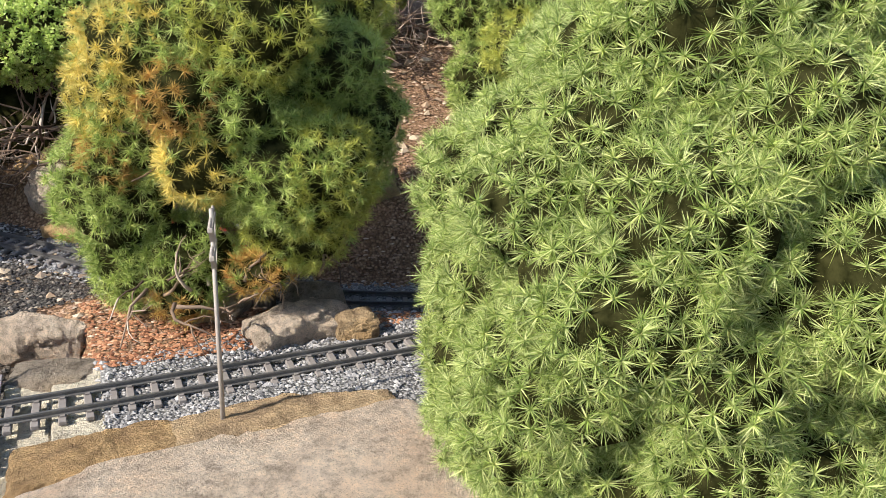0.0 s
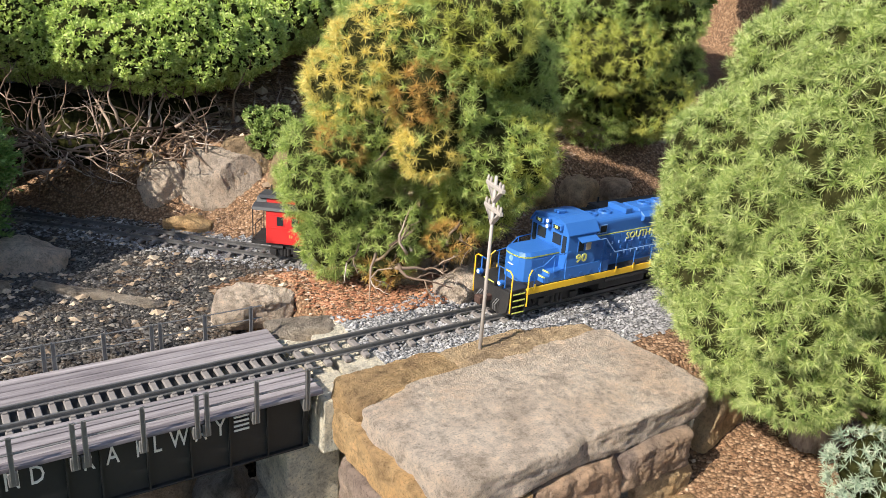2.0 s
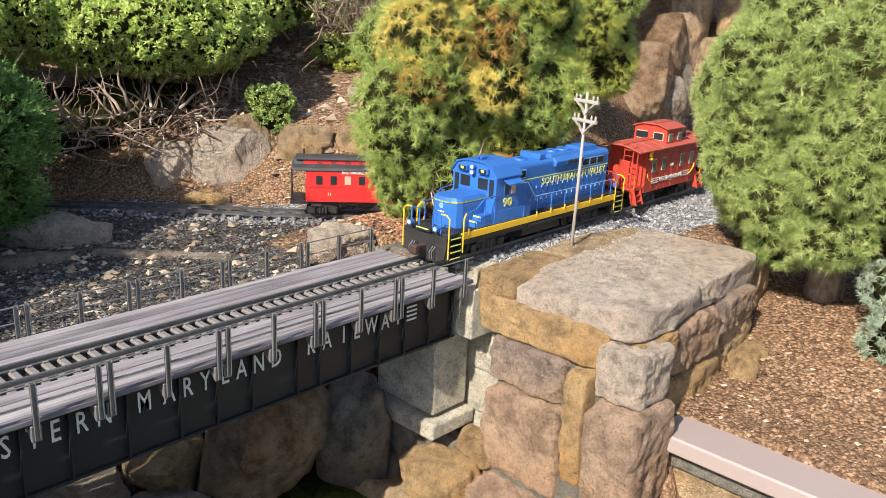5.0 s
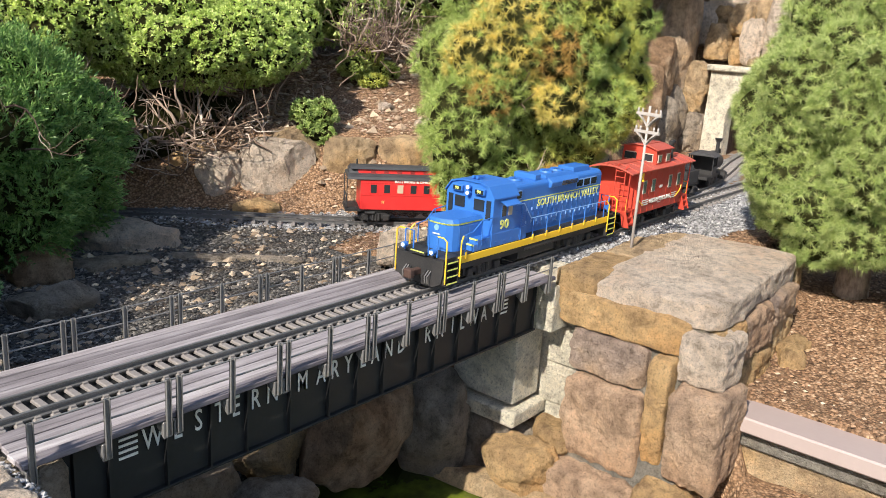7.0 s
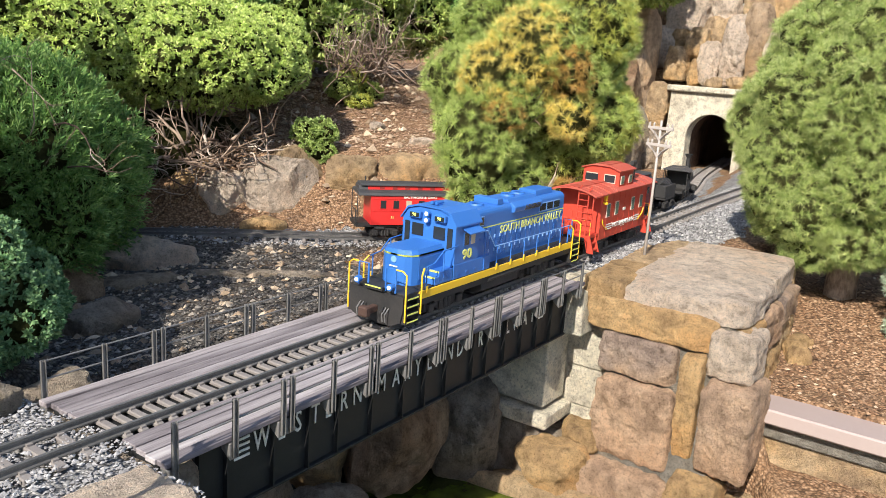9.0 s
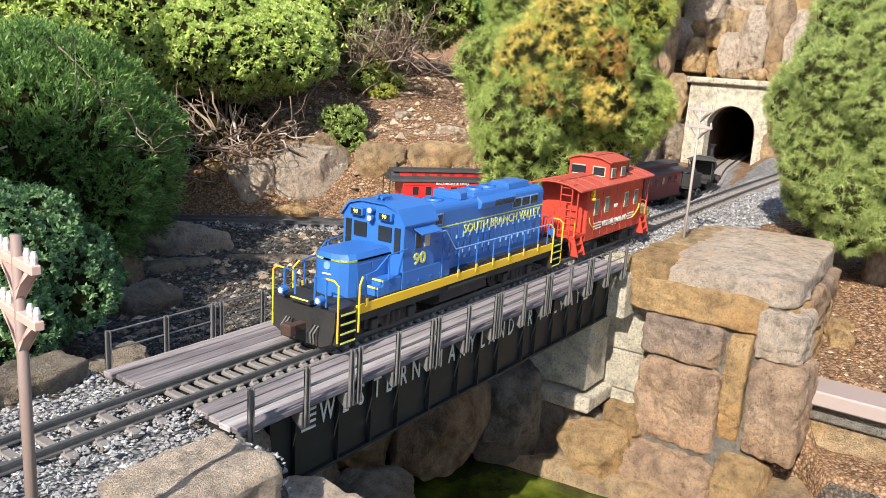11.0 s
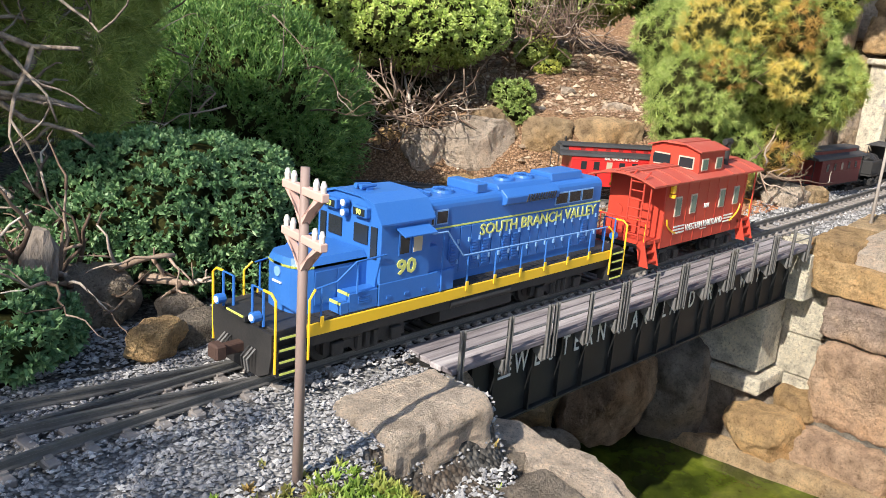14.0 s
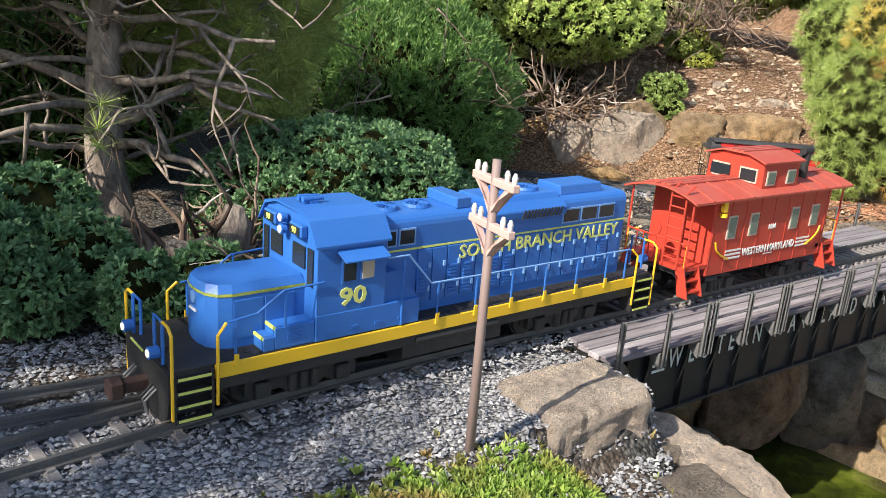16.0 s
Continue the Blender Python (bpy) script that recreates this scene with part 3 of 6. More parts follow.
def truck_frame(parent, x, length=0.105, z=0.018, half=0.037, name="truck"):
    bm = bmesh.new()
    for s in (-1, 1):
        y = s * half
        prism(bm, [(x - length / 2, z - 0.006), (x - length / 2, z + 0.006), (x - length * 0.28, z + 0.012), (x + length * 0.28, z + 0.012), (x + length / 2, z + 0.006), (x + length / 2, z - 0.006), (x + length * 0.2, z - 0.004), (x + length * 0.12, z - 0.011), (x - length * 0.12, z - 0.011), (x - length * 0.2, z - 0.004)], "y", y - 0.003, y + 0.003)
        for k in (-0.36, 0.36):
            box(bm, x + length * k - 0.007, x + length * k + 0.007, y + s * 0.002, y + s * 0.008, z - 0.008, z + 0.006, 0.001)
        for k in (-0.1, 0, 0.1):
            disc(bm, (x + length * k, y + s * 0.004, z), "z", 0.004, 0.016, 8)
        disc(bm, (x - length * 0.22, y + s * 0.006, z + 0.011), "x", 0.0045, 0.024, 10)
        box(bm, x - 0.004, x + 0.004, -half, half, z, z + 0.01)
    return part(name, bm, BLACK, parent)


def rod(name, parent, pts, material, r=0.0011):
    return part(name, tube(bmesh.new(), pts, r, 6), material, parent)


def hood_outline(w, z0, z1, r=0.008):
    pts = [(-w, z0), (-w, z1 - r)]
    for k in range(1, 5):
        a = math.pi - k * math.pi / 8
        pts.append((-w + r + math.cos(a) * r, z1 - r + math.sin(a) * r))
    return pts + [(-p, q) for p, q in pts[::-1]]


def build_loco():
    """Road switcher, its front at x = 0 and running back along +x; rail top is z = 0."""
    L = 0.578
    lo = thing("diesel_locomotive", Matrix(), "blue diesel model locomotive with yellow sill stripe and lettering", "locomotive")
    # frame and platforms
    bm = bmesh.new()
    box(bm, 0.012, L - 0.012, -0.05, 0.05, 0.046, 0.0535, 0.0008)
    part("walkway", bm, BLACK, lo, "black tread walkway")
    bm = bmesh.new()
    for i in range(46):
        for j in range(4):
            for s in (-1, 1):
                box(bm, 0.05 + i * 0.0103, 0.055 + i * 0.0103, s * (0.034 + j * 0.004), s * (0.0352 + j * 0.004), 0.0535, 0.054)
    tagged(part("tread_pattern", bm, BLACK, lo), kind="stuff")
    for s in (-1, 1):
        bm = bmesh.new()
        box(bm, 0.043, L - 0.04, s * 0.0498, s * 0.0522, 0.0405, 0.0525, 0.0005)
        part("sill_stripe", bm, YELLOW, lo, "yellow sill")
        bm = bmesh.new()
        box(bm, 0.046, L - 0.04, s * 0.044, s * 0.0497, 0.03, 0.0405)
        part("side_frame", bm, BLACK, lo)
    # fuel tank
    bm = bmesh.new()
    prism(bm, [(-0.044, 0.036), (-0.046, 0.016), (-0.034, 0.009), (0.034, 0.009), (0.046, 0.016), (0.044, 0.036)], "x", 0.225, 0.345, 0.001)
    part("fuel_tank", bm, BLACK, lo)
    for s in (-1, 1):
        bm = bmesh.new()
        disc(bm, (0.285, s * 0.047, 0.034), "x", 0.005, 0.1, 10)
        part("air_tank", bm, BLACK, lo)
    for x in (0.125, 0.44):
        truck_frame(lo, x)
        for dx in (-0.043, 0.043):
            wheelset(lo, x + dx)
    # pilots, couplers, steps
    for e, sg in ((0.0, 1), (L, -1)):
        bm = bmesh.new()
        prism(bm, [(-0.05, 0.03), (-0.046, 0.012), (-0.03, 0.004), (0.03, 0.004), (0.046, 0.012), (0.05, 0.03), (0.05, 0.0505), (-0.05, 0.0505)], "x", e + sg * 0.007, e + sg * 0.011)
        part("pilot", bm, BLACK, lo)
        bm = bmesh.new()
        box(bm, e - sg * 0.018, e + sg * 0.02, -0.005, 0.005, 0.02, 0.03, 0.001)
        box(bm, e - sg * 0.024, e - sg * 0.012, -0.009, 0.007, 0.018, 0.033, 0.002)
        part("coupler", bm, RUST, lo, "rusty knuckle coupler")
        for s in (-1, 1):
            for k in range(4):
                bm = bmesh.new()
                box(bm, e + sg * 0.012, e + sg * 0.04, s * (0.0475 - 0.0 * k), s * 0.0535, 0.012 + k * 0.0115, 0.0132 + k * 0.0115)
                box(bm, e + sg * 0.012, e + sg * 0.04, s * 0.0535, s * 0.0542, 0.0105 + k * 0.0115, 0.0142 + k * 0.0115)
                tread = part("step", bm, BLACK, lo)
                bm = bmesh.new()
                box(bm, e + sg * 0.013, e + sg * 0.039, s * 0.0542, s * 0.0547, 0.0117 + k * 0.0115, 0.0138 + k * 0.0115)
                part("edge_stripe", bm, LIME, tread)
            bm = bmesh.new()
            box(bm, e + sg * 0.0105, e + sg * 0.012, s * 0.036, s * 0.0535, 0.01, 0.0505)
            box(bm, e + sg * 0.04, e + sg * 0.0415, s * 0.036, s * 0.0535, 0.01, 0.0505)
            box(bm, e + sg * 0.012, e + sg * 0.04, s * 0.036, s * 0.038, 0.01, 0.0505)
            part("step_well", bm, BLACK, lo)
            for k in (0, 1, 2):
                rod("air_hose", lo, [(e + sg * 0.006, s * (0.016 + k * 0.005), 0.03), (e - sg * 0.003, s * (0.016 + k * 0.005), 0.022), (e - sg * 0.001, s * (0.016 + k * 0.005), 0.01)], STEEL_GREY if k else BLACK, 0.001)
            # yellow grabs beside the steps
            rod("grab_iron", lo, [(e + sg * 0.009, s * 0.053, 0.014), (e + sg * 0.009, s * 0.053, 0.083), (e + sg * 0.009, s * 0.046, 0.088), (e + sg * 0.009, s * 0.034, 0.088)], YELLOW, 0.0013)
            rod("grab_iron", lo, [(e + sg * 0.044, s * 0.0545, 0.02), (e + sg * 0.044, s * 0.0545, 0.078), (e + sg * 0.052, s * 0.052, 0.086)], YELLOW, 0.0013)
            bm = bmesh.new()
            disc(bm, (e + sg * 0.003, s * 0.03, 0.063), "x", 0.005, 0.008, 12)
            lamp = part("marker_lamp", bm, BLUE, lo)
            bm = bmesh.new()
            disc(bm, (e - sg * 0.0016, s * 0.03, 0.063), "x", 0.003, 0.001, 12)
            part("lens", bm, LENS, lamp, "glowing white lens")
            rod("end_rail", lo, [(e + sg * 0.009, s * 0.034, 0.0535), (e + sg * 0.009, s * 0.034, 0.088), (e + sg * 0.009, s * 0.016, 0.088), (e + sg * 0.009, s * 0.016, 0.0535)], BLUE, 0.0014)
    bm = bmesh.new()
    box(bm, 0.001, 0.02, -0.016, 0.016, 0.0536, 0.0592, 0.0004)
    drop = part("drop_step", bm, BLACK, lo)
    bm = bmesh.new()
    box(bm, -0.0002, 0.0009, -0.014, 0.014, 0.0578, 0.0594)
    part("edge_stripe", bm, LIME, drop)
    # short hood: faceted nose
    bm = bmesh.new()
    nose = [(0.0462, -0.006), (0.0485, -0.018), (0.0555, -0.0268), (0.066, -0.0305), (0.13, -0.0305), (0.13, 0.0305), (0.066, 0.0305), (0.0555, 0.0268), (0.0485, 0.018), (0.0462, 0.006)]
    v0 = [bm.verts.new((x, y, 0.0535)) for x, y in nose]
    v1 = [bm.verts.new((x, y, 0.1)) for x, y in nose]
    v2 = [bm.verts.new((0.0905 + (x - 0.0905) * 0.96, y * 0.86, 0.1065)) for x, y in nose]
    n = len(nose)
    for a, b in ((v0, v1), (v1, v2)):
        for i in range(n):
            bm.faces.new((a[i], a[(i + 1) % n], b[(i + 1) % n], b[i]))
    bm.faces.new(v2)
    bmesh.ops.recalc_face_normals(bm, faces=bm.faces)
    part("short_hood", bm, BLUE, lo)
    bm = bmesh.new()
    for i in (0, 1, 2, 3, 5, 6, 7, 8, 9):
        a, b = Vector((*nose[i], 0)), Vector((*nose[(i + 1) % n], 0))
        d = (b - a).normalized()
        nn = Vector((d.y, -d.x, 0))
        q = [a + nn * 0.0005, b + nn * 0.0005]
        vs = [bm.verts.new((q[0].x, q[0].y, 0.0975)), bm.verts.new((q[1].x, q[1].y, 0.0975)), bm.verts.new((q[1].x, q[1].y, 0.1)), bm.verts.new((q[0].x, q[0].y, 0.1))]
        bm.faces.new(vs)
    bmesh.ops.solidify(bm, geom=bm.faces[:], thickness=0.0006)
    part("nose_stripe", bm, LIME, lo)
    bm = bmesh.new()
    box(bm, 0.0446, 0.0465, -0.007, 0.007, 0.08, 0.0815)
    part("nose_grab", bm, WHITE, lo)
    bm = bmesh.new()
    disc(bm, (0.0459, 0, 0.091), "x", 0.005, 0.0012, 16)
    part("nose_badge", bm, PALE_TRIM, lo, "round pale blue badge")
    for s in (-1, 1):
        for z0, z1, x0, x1 in ((0.061, 0.094, 0.067, 0.092), (0.061, 0.094, 0.094, 0.12)):
            bm = bmesh.new()
            box(bm, x0, x1, s * 0.0304, s * 0.0312, z0, z1, 0.0003)
            part("nose_door", bm, BLUE, lo)
    # cab
    cw = 0.0505
    bm = bmesh.new()
    side = [(-cw, 0.0535), (-cw, 0.1365), (-0.04, 0.152), (-0.02, 0.158), (0.02, 0.158), (0.04, 0.152), (cw, 0.1365), (cw, 0.0535)]
    prism(bm, side, "x", 0.13, 0.198, 0.0006)
    part("cab", bm, BLUE, lo)
    bm = bmesh.new()
    top = [(-cw - 0.003, 0.135), (-0.04, 0.1525), (-0.02, 0.1585), (0.02, 0.1585), (0.04, 0.1525), (cw + 0.003, 0.135), (cw + 0.003, 0.137), (0.0405, 0.1555), (0.02, 0.1605), (-0.02, 0.1605), (-0.0405, 0.1555), (-cw - 0.003, 0.137)]
    prism(bm, top, "x", 0.127, 0.2)
    part("cab_roof", bm, BLUE, lo, "paler sunlit blue cab roof")
    bm = bmesh.new()
    for y in (-0.004, 0.004):
        disc(bm, (0.15, y, 0.1645), "x", 0.0028, 0.02, 8, 0.0016)
    box(bm, 0.146, 0.154, -0.007, 0.007, 0.16, 0.163)
    part("air_horn", bm, BLUE, lo)
    for s in (-1, 1):
        for x0 in (0.153, 0.171):
            bm = bmesh.new()
            box(bm, x0, x0 + 0.0155, s * (cw + 0.0002), s * (cw + 0.0009), 0.102, 0.1245)
            fr = part("cab_window", bm, BLUE, lo)
            bm = bmesh.new()
            box(bm, x0 + 0.0018, x0 + 0.0137, s * (cw + 0.0009), s * (cw + 0.0013), 0.1038, 0.1227)
            part("pane", bm, GLASS_DARK if x0 < 0.16 else WARM_PANE, fr)
        bm = bmesh.new()
        prism(bm, [(s * cw, 0.132), (s * (cw + 0.015), 0.1255), (s * (cw + 0.015), 0.1243), (s * cw, 0.1305)], "x", 0.148, 0.192)
        part("sun_visor", bm, BLUE, lo)
        bm = bmesh.new()
        me = mesh_text("90", 0.0215, bold=0.0006)
        me.transform(Matrix.Diagonal((1.25, 1, 1, 1)))
        part_of("cab_number", me, GOLD, lo, "yellow painted numerals", m=pose(0.165, s * (cw + 0.0006), 0.089, 0, 0, 0 if s < 0 else 180))
        bm.free()
        bm = bmesh.new()
        box(bm, 0.1285, 0.13, s * 0.01, s * 0.031, 0.112, 0.131)
        box(bm, 0.1285, 0.13, s * 0.036, s * 0.045, 0.1, 0.132)
        part("windshield", bm, GLASS_DARK, lo)
        # number boards beside the headlight
        bm = bmesh.new()
        box(bm, 0.123, 0.13, s * 0.013, s * 0.034, 0.1395, 0.15, 0.001)
        nb = part("number_board", bm, BLUE, lo)
        bm = bmesh.new()
        box(bm, 0.1224, 0.123, s * 0.015, s * 0.032, 0.1412, 0.1483)
        part("board_face", bm, GLASS_DARK, nb)
        me = mesh_text("90", 0.0075, bold=0.0002)
        part_of("board_number", me, GOLD, nb, m=pose(0.1222, s * 0.0235, 0.1447, 0, 0, -90))
        # battery box and steps beside the nose
        bm = bmesh.new()
        box(bm, 0.094, 0.13, s * 0.031, s * 0.0495, 0.0536, 0.0725, 0.0006)
        box(bm, 0.084, 0.094, s * 0.031, s * 0.0495, 0.0536, 0.065, 0.0004)
        part("battery_box", bm, BLUE, lo)
        for x0, z0 in ((0.094, 0.0725), (0.084, 0.065)):
            bm = bmesh.new()
            box(bm, x0 - 0.0006, x0 + 0.001, s * 0.032, s * 0.049, z0 - 0.002, z0 + 0.0004)
            part("step_edge", bm, LIME, lo)
        for k in range(4):
            bm = bmesh.new()
            box(bm, 0.105, 0.119, s * 0.0494, s * 0.0502, 0.061 + k * 0.002, 0.0621 + k * 0.002)
            part("louver", bm, BLUE, lo)
        bm = bmesh.new()
        box(bm, 0.13, 0.236, s * 0.047, s * 0.051, 0.0536, 0.0765, 0.0006)
        part("under_cab_box", bm, BLUE, lo)
        for k in range(4):
            bm = bmesh.new()
            box(bm, 0.14 + k * 0.024, 0.146 + k * 0.024, s * 0.0506, s * 0.0518, 0.0595, 0.0625)
            part("hinge", bm, BLUE, lo)
        bm = bmesh.new()
        prism(bm, [(0.198, 0.0536), (0.198, 0.104), (0.212, 0.104), (0.236, 0.0765), (0.236, 0.0536)], "y", s * 0.0305, s * 0.047)
        part("blower_box", bm, BLUE, lo)
    bm = bmesh.new()
    for z in (0.1395, 0.1495):
        disc(bm, (0.124, 0, z), "x", 0.0045, 0.005, 14)
    hl = part("headlight", bm, BLUE, lo)
    bm = bmesh.new()
    for z in (0.1395, 0.1495):
        disc(bm, (0.1212, 0, z), "x", 0.0034, 0.001, 12)
    part("lens", bm, INSULATOR, hl, "clear round lens")
    # long hood
    bm = bmesh.new()
    prism(bm, hood_outline(0.0305, 0.0535, 0.1475, 0.01), "x", 0.198, 0.53)
    part("long_hood", bm, BLUE, lo)
    bm = bmesh.new()
    prism(bm, [(-0.024, 0.147), (-0.02, 0.153), (0.02, 0.153), (0.024, 0.147)], "x", 0.33, 0.43, 0.0008)
    part("roof_hatch", bm, BLUE, lo)
    bm = bmesh.new()
    prism(bm, [(-0.019, 0.147), (-0.017, 0.1575), (0.017, 0.1575), (0.019, 0.147)], "x", 0.436, 0.5, 0.001)
    part("dynamic_brake_box", bm, BLUE, lo)
    bm = bmesh.new()
    box(bm, 0.292, 0.31, -0.024, 0.024, 0.147, 0.1575, 0.001)
    part("exhaust_box", bm, BLUE, lo)
    for x in (0.226, 0.262, 0.365, 0.402):
        bm = bmesh.new()
        z = 0.1478 if x < 0.3 else 0.1532
        disc(bm, (x, 0, z + 0.0015), "z", 0.0135, 0.003, 20, 0.0125)
        for k in range(16):
            a = k * math.pi / 8
            tube(bm, [(x, 0, z + 0.005), (x + math.cos(a) * 0.012, math.sin(a) * 0.012, z + 0.0036)], 0.0006, 4)
        disc(bm, (x, 0, z + 0.005), "z", 0.0032, 0.0016, 10)
        part("fan", bm, BLUE, lo)
    for s in (-1, 1):
        y = s * 0.0305
        # bulge with slanted grille
        bm = bmesh.new()
        prism(bm, [(y - s * 0.004, 0.1285), (y + s * 0.006, 0.1325), (y + s * 0.007, 0.141), (y - s * 0.004, 0.1495)], "x", 0.33, 0.43, 0.001)
        bulge = part("grille_bulge", bm, BLUE, lo)
        for k in range(12):
            bm = bmesh.new()
            x = 0.366 + k * 0.0047
            prism(bm, [(x, 0.133), (x + 0.0022, 0.133), (x + 0.0052, 0.1415), (x + 0.003, 0.1415)], "y", y + s * 0.0062, y + s * 0.0074)
            part("grille_slot", bm, BLACK, bulge)
        # windows near the roof
        for x0, w, cnt in ((0.202, 0.0185, 2), (0.43, 0.0255, 3)):
            for k in range(cnt):
                bm = bmesh.new()
                xx = x0 + k * (w + 0.002)
                box(bm, xx, xx + w, y, y + s * 0.0012, 0.1205, 0.1365)
                fr = part("grille_frame", bm, PALE_TRIM, lo, "pale blue radiator frame")
                bm = bmesh.new()
                box(bm, xx + 0.0016, xx + w - 0.0016, y + s * 0.0012, y + s * 0.0016, 0.1222, 0.1349)
                part("grille_face", bm, GLASS_DARK, fr)
        # doors with latches and louvers
        x = 0.245
        k = 0
        while x < 0.515:
            w = 0.0175
            bm = bmesh.new()
            box(bm, x, x + w - 0.0015, y, y + s * 0.0016, 0.063, 0.1145, 0.0003)
            dr = part("hood_door", bm, BLUE, lo)
            bm = bmesh.new()
            box(bm, x + w - 0.0055, x + w - 0.003, y + s * 0.0016, y + s * 0.0032, 0.073, 0.078)
            part("latch", bm, PALE_TRIM, dr)
            bm = bmesh.new()
            box(bm, x + w - 0.0055, x + w - 0.003, y + s * 0.0016, y + s * 0.0032, 0.096, 0.101)
            part("latch", bm, PALE_TRIM, dr)
            if k in (0, 2, 3, 5, 6, 14):
                for zz in range(9):
                    bm = bmesh.new()
                    box(bm, x + 0.002, x + w - 0.0065, y + s * 0.0016, y + s * 0.0028, 0.067 + zz * 0.0034, 0.0687 + zz * 0.0034)
                    part("louver", bm, BLUE, dr)
            x += w
            k += 1
        bm = bmesh.new()
        box(bm, 0.198, 0.53, y + s * 0.0001, y + s * 0.0007, 0.1155, 0.1172)
        part("hood_stripe", bm, LIME, lo)
        me = mesh_text("SOUTH BRANCH VALLEY", 0.0185, bold=0.0003)
        w = max(v.co.x for v in me.vertices) - min(v.co.x for v in me.vertices)
        me.transform(Matrix.Diagonal((0.226 / w, 1, 1, 1)))
        part_of("lettering", me, GOLD, lo, "yellow-green painted lettering", m=pose(0.406, y + s * 0.002, 0.1062, 0, 0, 0 if s < 0 else 180))
        # handrails
        zr = 0.0855
        run = [(0.054, s * 0.0505, zr), (0.078, s * 0.0505, zr + 0.003), (0.1, s * 0.0515, zr + 0.019), (0.136, s * 0.0525, zr + 0.021)]
        rod("handrail", lo, run, BLUE, 0.001)
        for x, z0 in ((0.06, 0.0), (0.102, 0.0145)):
            rod("stanchion", lo, [(x, s * 0.051, 0.0535 if z0 == 0 else 0.0725), (x, s * 0.051, zr + (0.001 if z0 == 0 else 0.019))], BLUE, 0.0011)
        run = [(0.198, s * 0.0525, 0.119), (0.22, s * 0.0525, 0.119), (0.248, s * 0.0515, 0.0885), (0.522, s * 0.0515, 0.0865)]
        rod("handrail", lo, run, PALE_TRIM, 0.001)
        for x in (0.216, 0.256, 0.302, 0.348, 0.394, 0.44, 0.486, 0.518):
            rod("stanchion", lo, [(x, s * 0.0515, 0.0538), (x, s * 0.0515, 0.0875 if x > 0.22 else 0.119)], BLUE, 0.0011)
        for x in (0.06, 0.256, 0.302, 0.348, 0.394, 0.44, 0.486):
            bm = bmesh.new()
            box(bm, x - 0.0018, x + 0.0018, s * 0.0522, s * 0.0536, 0.048, 0.0585)
            part("stanchion_foot", bm, YELLOW, lo)
    return lo


